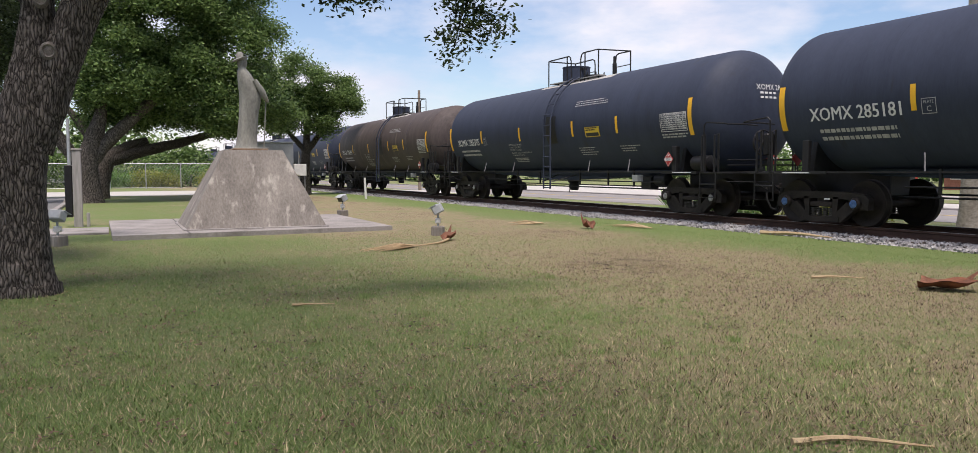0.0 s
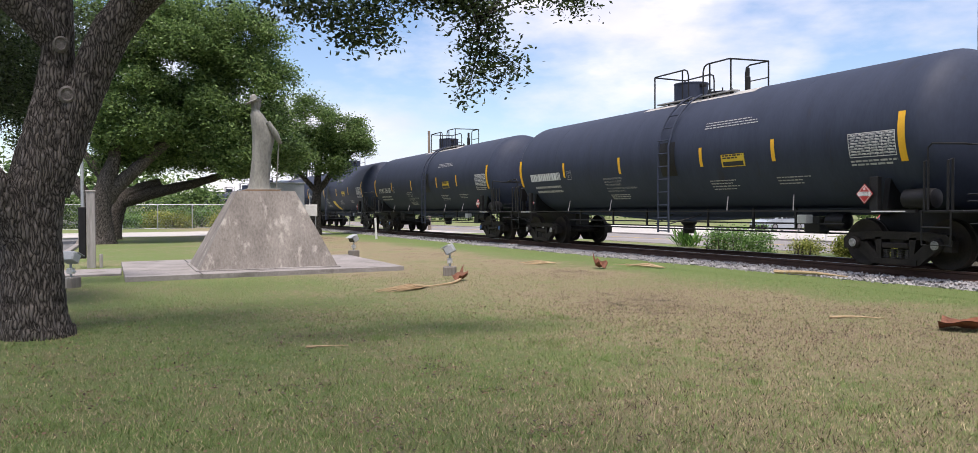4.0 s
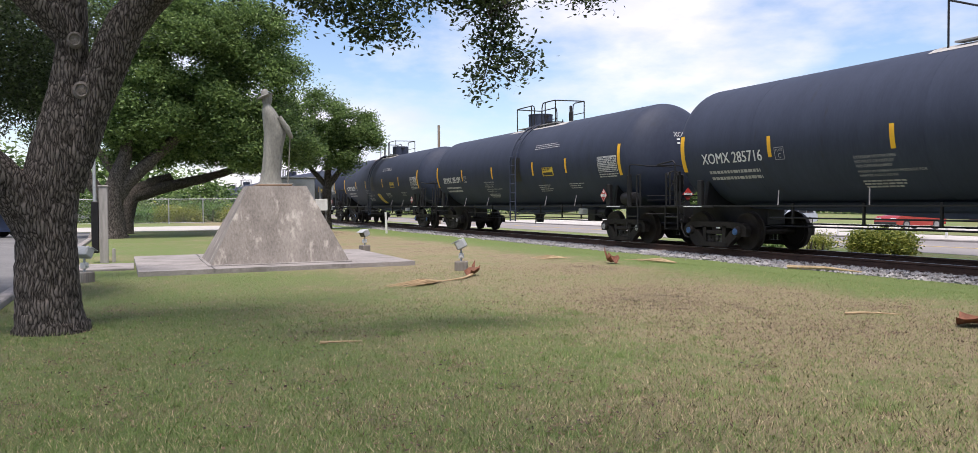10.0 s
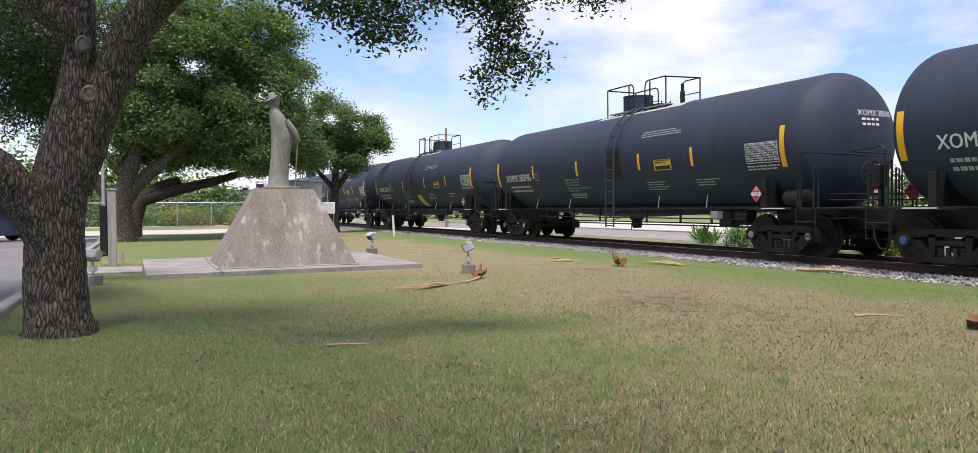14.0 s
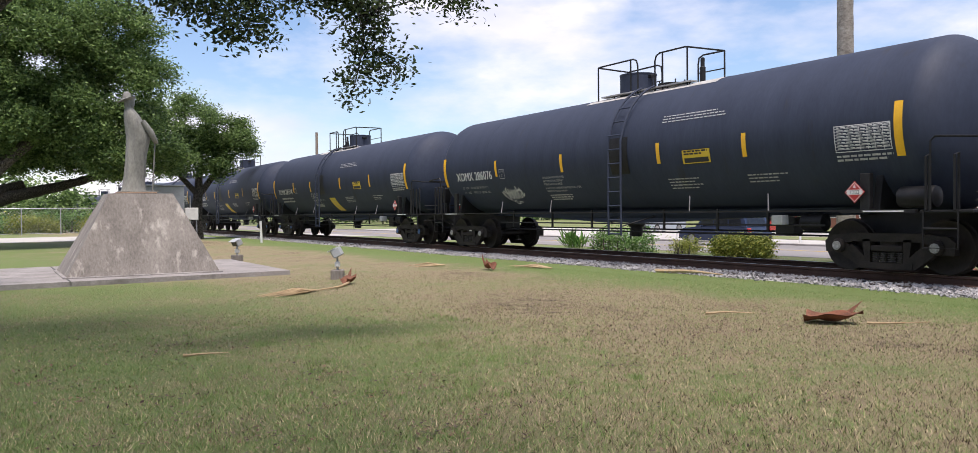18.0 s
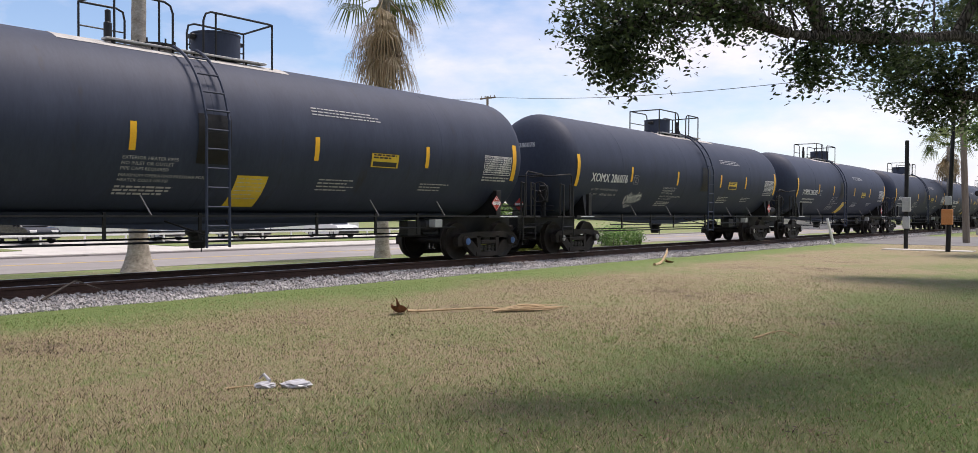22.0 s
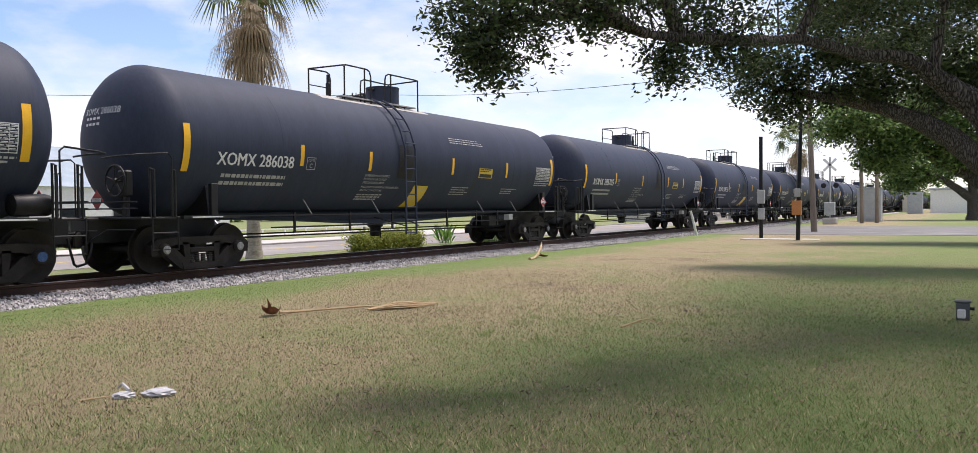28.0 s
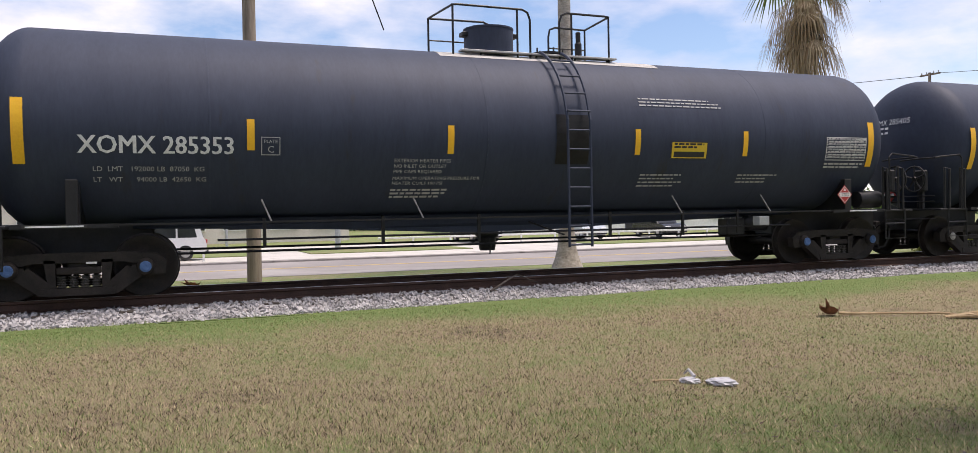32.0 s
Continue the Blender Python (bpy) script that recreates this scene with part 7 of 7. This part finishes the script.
frond_boot(18.9, -0.5, 120, "brown palm boot beside the far rail", 0.8, -0.07)
frond_boot(18.7, 9.8, 70, "brown palm boot below the palms", 0.8, -0.07)
frond_tuft(11.4, 15.6, 1.4, 100, "dry frond spilled over the ballast edge", 74, 18)


def plastic_bag():
    bag = thing("plastic_bag", "crumpled white plastic bag on dry grass", "litter", at=pose(5.50, -4.05, 0, 0, 0, -136))
    rnd = random.Random(9)
    for name, ox, sx, sy, sz in (("bag_body", 0.12, 0.115, 0.075, 0.038), ("bag_tail", -0.13, 0.085, 0.055, 0.030)):
        bm = bmesh.new()
        bmesh.ops.create_icosphere(bm, subdivisions=3, radius=1)
        for v in bm.verts:
            k = 1 + 0.35 * noise.noise(v.co * 2.3 + Vector((ox * 9, 0, 0))) + 0.15 * noise.noise(v.co * 6)
            v.co = Vector((v.co.x * sx * k + ox, v.co.y * sy * k, max(0.004, v.co.z * sz * k + sz * 0.6)))
        me = bpy.data.meshes.new(name)
        bm.to_mesh(me)
        bm.free()
        me.materials.append(PLASTIC)
        part(name, me, PLASTIC, bag)
    part("bag_handle", Solid().tube([(-0.10, 0.03, 0.05), (-0.16, 0.10, 0.09), (-0.2, 0.12, 0.05)], [0.016, 0.012, 0.006], 6), PLASTIC, bag)


plastic_bag()
stalk([(5.75, -3.7, 0.015), (5.68, -3.85, 0.02), (5.6, -3.95, 0.015)], "thin pale twig beside a plastic bag", 0.006, "twig")


def fallen_leaves():
    """Dry oak leaves scattered under the near canopy."""
    rng = np.random.default_rng(8)
    n = 15000
    r = 1.6 + 11 * rng.random(n)
    a = np.radians(np.where(rng.random(n) < 0.72, rng.uniform(-20, 55, n), rng.uniform(125, 190, n)))
    c = np.stack([r * np.sin(a), r * np.cos(a), rng.uniform(0.012, 0.04, n)], 1)
    drift = rng.integers(0, 420, n)
    gathered = rng.random(n) < 0.7
    c[gathered, :2] = c[drift[gathered], :2] + rng.normal(size=(int(gathered.sum()), 2)) * np.array([0.13, 0.08])
    near = np.stack([rng.uniform(-0.5, 1.6, 500), rng.uniform(-12.6, -10.6, 500), rng.uniform(0.01, 0.03, 500)], 1)
    c = np.concatenate([c, near])
    n = len(c)
    ax = rng.normal(size=(n, 3)) * np.array([1, 1, 0.25])
    ax /= np.linalg.norm(ax, axis=1)[:, None]
    sd = np.cross(ax, np.array([0, 0, 1.0])) + rng.normal(size=(n, 3)) * 0.25
    l = rng.uniform(0.009, 0.024, n)[:, None]
    co = np.stack([c - ax * l, c + sd * l * 0.4, c + ax * l, c - sd * l * 0.4], 1).astype(np.float32)
    me = bpy.data.meshes.new("fallen_leaves")
    me.vertices.add(4 * n), me.loops.add(4 * n), me.polygons.add(n)
    me.vertices.foreach_set("co", co.ravel())
    me.loops.foreach_set("vertex_index", np.arange(4 * n, dtype=np.int32))
    me.polygons.foreach_set("loop_start", np.arange(0, 4 * n, 4, dtype=np.int32))
    me.update()
    me.materials.append(leafy("dry_brown_leaves", (0.030, 0.016, 0.010), (0.21, 0.125, 0.075), 0.05))
    tagged(new("fallen_leaves", me), "dry brown oak leaves scattered in the grass", "leaves", kind="stuff")


fallen_leaves()


# ---- vehicles ----
def vehicle(label, paint, at, kind="suv"):
    """A parked or driving car, its nose towards +y: body, cabin with panes, wheels, lamps."""
    car = thing("car", label, "car", "vehicles by the street", at=at)
    L, W = (4.7, 1.86)
    van = kind == "van"
    prof = [(-2.35, 0.42), (-2.38, 0.70), (-2.30, 0.98), (1.0, 1.02), (2.05, 0.93), (2.33, 0.74), (2.36, 0.45), (2.0, 0.28), (-2.0, 0.28)]
    s = Solid().prism(prof, -W / 2, W / 2, "x")
    body = part("body", s, paint, car, smooth=True)
    top = 1.95 if van else 1.68
    cab = [(-2.25, 0.98), (-2.05 if not van else -2.2, top - 0.08), (-1.6, top), (0.25, top), (0.55, top - 0.06), (1.25, 1.0)]
    inner = [(p[0], p[1]) for p in cab]
    part("cabin", Solid().prism(inner, -W / 2 + 0.10, W / 2 - 0.10, "x"), paint, car, smooth=True)
    for sgn in (-1, 1):
        x = sgn * (W / 2 - 0.098)
        for a, b in (((-1.95, -1.1)), ((-1.02, -0.12)), ((-0.04, 0.98))):
            z0 = 1.06
            zt = top - 0.14
            bb = b - (0.42 if b > 0.5 else 0.0)
            aa = a + (0.12 if a < -1.5 else 0.0)
            part("window", Solid().prism([(a, z0), (b, z0), (bb, zt), (aa, zt)], x, x + sgn * 0.012, "x"), GLASS, body)
        for y in (-1.42, 1.42):
            w = part("wheel", Solid().lathe([(0.22, -0.10), (0.34, -0.11), (0.36, -0.06), (0.36, 0.06), (0.34, 0.11), (0.22, 0.10)], 24, "x", (0, 0, 0)), RUBBER, car, smooth=True)
            w.matrix_basis = pose(sgn * (W / 2 - 0.10), y, 0.36)
            part("rim", Solid().lathe([(0.225, 0), (0.22, 0.03), (0.06, 0.02)], 16, "x", (0.085 if sgn > 0 else -0.115, 0, 0)), ALLOY, w)
        part("headlight", Solid().box((sgn * 0.62 - 0.2, 2.24, 0.68), (sgn * 0.62 + 0.2, 2.345, 0.82), 0.02), WHITE_PAINT, body)
        part("tail_light", Solid().box((sgn * 0.76 - 0.12, -2.40, 0.76), (sgn * 0.76 + 0.12, -2.30, 0.96), 0.02), RED_INK, body)
        part("mirror", Solid().box((sgn * 0.98 - 0.09, 0.62, 1.02), (sgn * 0.98 + 0.09, 0.74, 1.16), 0.02), paint, body)
    part("windscreen", Solid().add([(-0.72, 1.27, 1.04), (0.72, 1.27, 1.04), (0.62, 0.60, top - 0.10), (-0.62, 0.60, top - 0.10)], [(0, 1, 2, 3)]), GLASS, body)
    part("rear_window", Solid().add([(0.72, -2.262, 1.05), (-0.72, -2.262, 1.05), (-0.64, -2.09, top - 0.16), (0.64, -2.09, top - 0.16)], [(0, 1, 2, 3)]), GLASS, body)
    part("bumper", Solid().box((-0.9, 2.25, 0.35), (0.9, 2.42, 0.55), 0.03), RUBBER, body)
    part("bumper", Solid().box((-0.9, -2.44, 0.35), (0.9, -2.28, 0.55), 0.03), RUBBER, body)
    return car


GZ = -0.535
silver = vehicle("silver-blue hatchback driving along the street", SILVER, pose(33.0, 20, GZ))
navy = vehicle("dark navy car driving along the street", NAVY, pose(33.5, 27, GZ))
vehicle("white car parked behind the low white rail", WHITE_CAR, pose(41.0, 0.6, GZ + 0.02, 0, 0, 2))
vehicle("white car parked behind the low white rail", WHITE_CAR, pose(41.0, 12.4, GZ + 0.02, 0, 0, 182))
rnd = random.Random(4)
for k, (y, paint, lab) in enumerate(((22, BLACK_CAR, "black"), (31, WHITE_CAR, "white"), (40, RED_CAR, "red"), (-20, BLACK_CAR, "black"), (-28, SILVER, "silver"), (-34, BLACK_CAR, "black"), (-41, WHITE_CAR, "white"), (52, SILVER, "silver"))):
    vehicle(f"{lab} car parked in the far car park", paint, pose(50 + rnd.uniform(-1, 3), y, GZ + 0.02, 0, 0, 90 + rnd.uniform(-6, 6)))
vehicle("dark blue van parked on the drive beyond the oaks", NAVY, pose(-6.9, 43.5, 0.012, 0, 0, -62), "van")
vehicle("white van parked beyond the oaks", WHITE_CAR, pose(-12.5, 64, 0.0, 0, 0, -90), "van")


# ---- low white rails, buildings across the street ----
def low_rail(x, y0, y1, label):
    f = thing("low_rail", label, "rail fence", "white rails round the car park")
    z = ground_z(x)
    k = y0
    while k <= y1 + 0.01:
        part("post", Solid().box((x - 0.05, k - 0.05, z - 0.05), (x + 0.05, k + 0.05, z + 0.62), 0.01), WHITE_PAINT, f)
        k += 2.4
    part("rail", Solid().box((x - 0.04, y0 - 0.2, z + 0.55), (x + 0.04, y1 + 0.2, z + 0.66), 0.01), WHITE_PAINT, f)


low_rail(39.0, 5.5, 48, "low white rail along the car park")
low_rail(39.0, -4, 3.2, "low white rail along the car park")
low_rail(47.5, -62, -12, "low white rail on posts behind the verge")


def building(label, x0, x1, y0, y1, h, wall, roof, windows=6, name="building", gable=False):
    b = thing(name, label, "building", "buildings across the street")
    z = ground_z(x0)
    part("wall", Solid().box((x0, y0, z - 0.2), (x1, y1, z + h)), wall, b)
    if gable:
        part("roof", Solid().prism([(x0 - 0.4, z + h), (x1 + 0.4, z + h), ((x0 + x1) / 2, z + h + (x1 - x0) * 0.2)], y0 - 0.4, y1 + 0.4, "y"), roof, b)
    else:
        part("roof", Solid().box((x0 - 0.25, y0 - 0.25, z + h), (x1 + 0.25, y1 + 0.25, z + h + 0.35), 0.05), roof, b)
    n = windows
    for k in range(n):
        y = y0 + (y1 - y0) * (k + 0.5) / n
        w = min(1.2, (y1 - y0) / n * 0.32)
        door = k == n // 2
        wd = part("door" if door else "window", Solid().box((x0 - 0.06, y - w, z + (0.05 if door else 1.0)), (x0 - 0.02, y + w, z + 2.5)), WHITE_PAINT, b)
        part("pane", Solid().box((x0 - 0.08, y - w + 0.08, z + (0.15 if door else 1.08)), (x0 - 0.061, y + w - 0.08, z + 2.42)), GLASS, wd)
    return b


BRICK = surface("red_brick_wall", (0.20, 0.075, 0.05), (0.32, 0.13, 0.09), rough=0.9, scale=1, fine=8, space="World")
STUCCO = surface("pale_stucco", (0.50, 0.46, 0.40), (0.64, 0.60, 0.53), rough=0.9, scale=0.6, fine=10, space="World")
SHEET = surface("blue_grey_sheet_roof", (0.22, 0.28, 0.33), (0.34, 0.40, 0.45), rough=0.5, metal=0.3, scale=0.6, fine=10, space="World")
building("long pale stucco shop with a flat roof", 66, 80, -14, 14, 4.2, STUCCO, WHITE_PAINT, 8)
building("red-brick shop behind the car park", 72, 86, 30, 52, 4.6, BRICK, WHITE_PAINT, 6)
building("white metal workshop with a blue-grey roof", 68, 90, -60, -30, 4.4, WHITE_PAINT, SHEET, 6, gable=True)
building("low pale house beyond the crossing", 30, 44, -130, -112, 3.6, STUCCO, SHEET, 4, gable=True)
building("white shed beyond the crossing street", -4, 6, -175, -160, 4.0, WHITE_PAINT, GREY_PAINT, 3)
building("pale blue-grey shed at the end of the street", 9, 12, -200, -186, 4.0, STUCCO, SHEET, 2, gable=True)
building("low grey depot building beside the track", 16.6, 19.4, 96, 108, 4.75, GREY_PAINT, SHEET, 3)
building("pale warehouse with a dark roof beyond the fence", -26, -6, 96, 118, 5.0, STUCCO, BRICK, 4)
p = post("street_lamp", 60, -4.0, 9.0, 0.10, GALV, "tall double-armed car park lamp", "street lamp", top=0.06)
for sgn in (-1, 1):
    part("lamp_arm", Solid().tube([(60, -4, 8.2), (60, -4 + sgn * 1.2, 8.6)], 0.05, 6), GALV, p)
    part("lamp_head", Solid().box((59.8, -4 + sgn * 1.6 - 0.4, 8.5), (60.2, -4 + sgn * 1.6 + 0.4, 8.68), 0.04), GREY_PAINT, p)
sp = post("sign_pole", 46.0, -9.1, 7.6, 0.16, GALV, "tall pole sign with a red board", "sign", top=0.16)
part("sign_board", Solid().box((45.8, -10.0, 2.0), (46.2, -8.2, 7.5), 0.05), RED_CAR, sp, "faded red sign board")


# ---- distant tree line ----
def tree_line(label, x, y0, y1, h, seed, axis="y", size=0.7, clumps=90):
    rng = np.random.default_rng(seed)
    n = int(abs(y1 - y0) / 2.2)
    blobs = []
    for k in range(n):
        t = y0 + (y1 - y0) * (k + rng.random()) / n
        hh = h * rng.uniform(0.6, 1.15)
        p = (x + rng.normal() * 3, t) if axis == "y" else (t, x + rng.normal() * 3)
        blobs.append((*p, hh * 0.5 - 0.5, 2.4, 2.4, hh * 0.5, clumps))
    me, _ = leaf_cloud(blobs, size, rng, 5, 0.0, 0.6)
    me.materials.append(LEAF_FAR)
    tagged(new("tree_line", me), label, "trees", kind="stuff")


tree_line("distant row of trees behind the buildings", 110, -68, 150, 7.0, 91)
tree_line("distant low trees beyond the workshop", 130, -240, -108, 6.0, 96)
tree_line("distant trees beyond the far street", 128, -60, 5, 10.5, 92, "x", 0.7, 140)
tree_line("light green garden trees behind the fence", 82, -22, 7, 5.4, 97, "x", 0.35, 260)
tree_line("distant trees beside the far end of the street", 150, 40, 120, 7.0, 95, "x")
tree_line("distant trees at the end of the railway", -330, -90, 90, 9.0, 93, "x", 1.2)
tree_line("distant trees along the drive", -60, -60, 160, 8.0, 94)


def build_tussocks():
    """Greener tufts standing over the mown blades."""
    rng = np.random.default_rng(17)
    m, per = 420, 70
    r = 2.0 + 9.0 * rng.random(m) ** 0.8
    a = np.radians(np.where(rng.random(m) < 0.75, rng.uniform(-18, 50, m), rng.uniform(140, 195, m)))
    c = np.stack([r * np.sin(a), r * np.cos(a)], 1)
    c = c[(c[:, 0] > -1.7) & (c[:, 0] < 5.5)]
    n = len(c) * per
    spread = np.repeat(rng.uniform(0.03, 0.10, len(c)), per)
    root = np.repeat(c, per, 0) + rng.normal(size=(n, 2)) * spread[:, None]
    h = rng.uniform(0.025, 0.075, n)
    t, lt = rng.uniform(0, math.tau, n), rng.uniform(0, math.tau, n)
    w, lean = rng.uniform(0.0012, 0.0026, n), rng.uniform(0.2, 0.9, n) * h
    co = np.zeros((n, 3, 3), np.float32)
    co[:, 0] = np.stack([root[:, 0] - np.cos(t) * w, root[:, 1] - np.sin(t) * w, np.full(n, -0.003)], 1)
    co[:, 1] = np.stack([root[:, 0] + np.cos(t) * w, root[:, 1] + np.sin(t) * w, np.full(n, -0.003)], 1)
    co[:, 2] = np.stack([root[:, 0] + np.cos(lt) * lean, root[:, 1] + np.sin(lt) * lean, h], 1)
    me = bpy.data.meshes.new("grass_tufts")
    me.vertices.add(3 * n), me.loops.add(3 * n), me.polygons.add(n)
    me.vertices.foreach_set("co", co.ravel())
    me.loops.foreach_set("vertex_index", np.arange(3 * n, dtype=np.int32))
    me.polygons.foreach_set("loop_start", np.arange(0, 3 * n, 3, dtype=np.int32))
    me.update()
    me.materials.append(leafy("fresh_grass_blades", (0.12, 0.19, 0.055), (0.30, 0.40, 0.14), 0.2))
    tagged(new("grass_tufts", me), "fresh green tufts in the mown lawn", "grass", kind="stuff")


build_ballast()
build_grass()
build_tussocks()


# ---- what moves ----
DRIFT = ((0, -0.56), (3, -0.24), (6, -0.02), (13, 0.05), (16, -0.26), (17.5, -0.22), (20, -0.04), (25, -0.14), (28, -0.30), (32, -0.62))


def motions():
    for n, car in train:
        s = 36.9 + PITCH * n
        walk(car, [(t, pose(XC, s + d - SPEED * (t - 16), 0)) for t, d in DRIFT])
    step = 2 / FPS
    for n, car in train:
        if -12 <= n <= 8:
            for truck in car.children:
                if not truck.name.startswith("truck"):
                    continue
                for axle in truck.children:
                    if axle.name.startswith("wheelset"):
                        y, z = axle.location.y, axle.location.z
                        walk(axle, [(k * step, pose(0, y, z, math.degrees(SPEED * k * step / 0.457))) for k in range(481)])
    walk(silver, [(t, pose(33.0, 20.0 + 4.4 * (t - 18.8), GZ)) for t in (0, 32)])
    walk(navy, [(t, pose(33.5, 27.5 + 2.2 * (t - 16.8), GZ)) for t in (0, 32)])


motions()
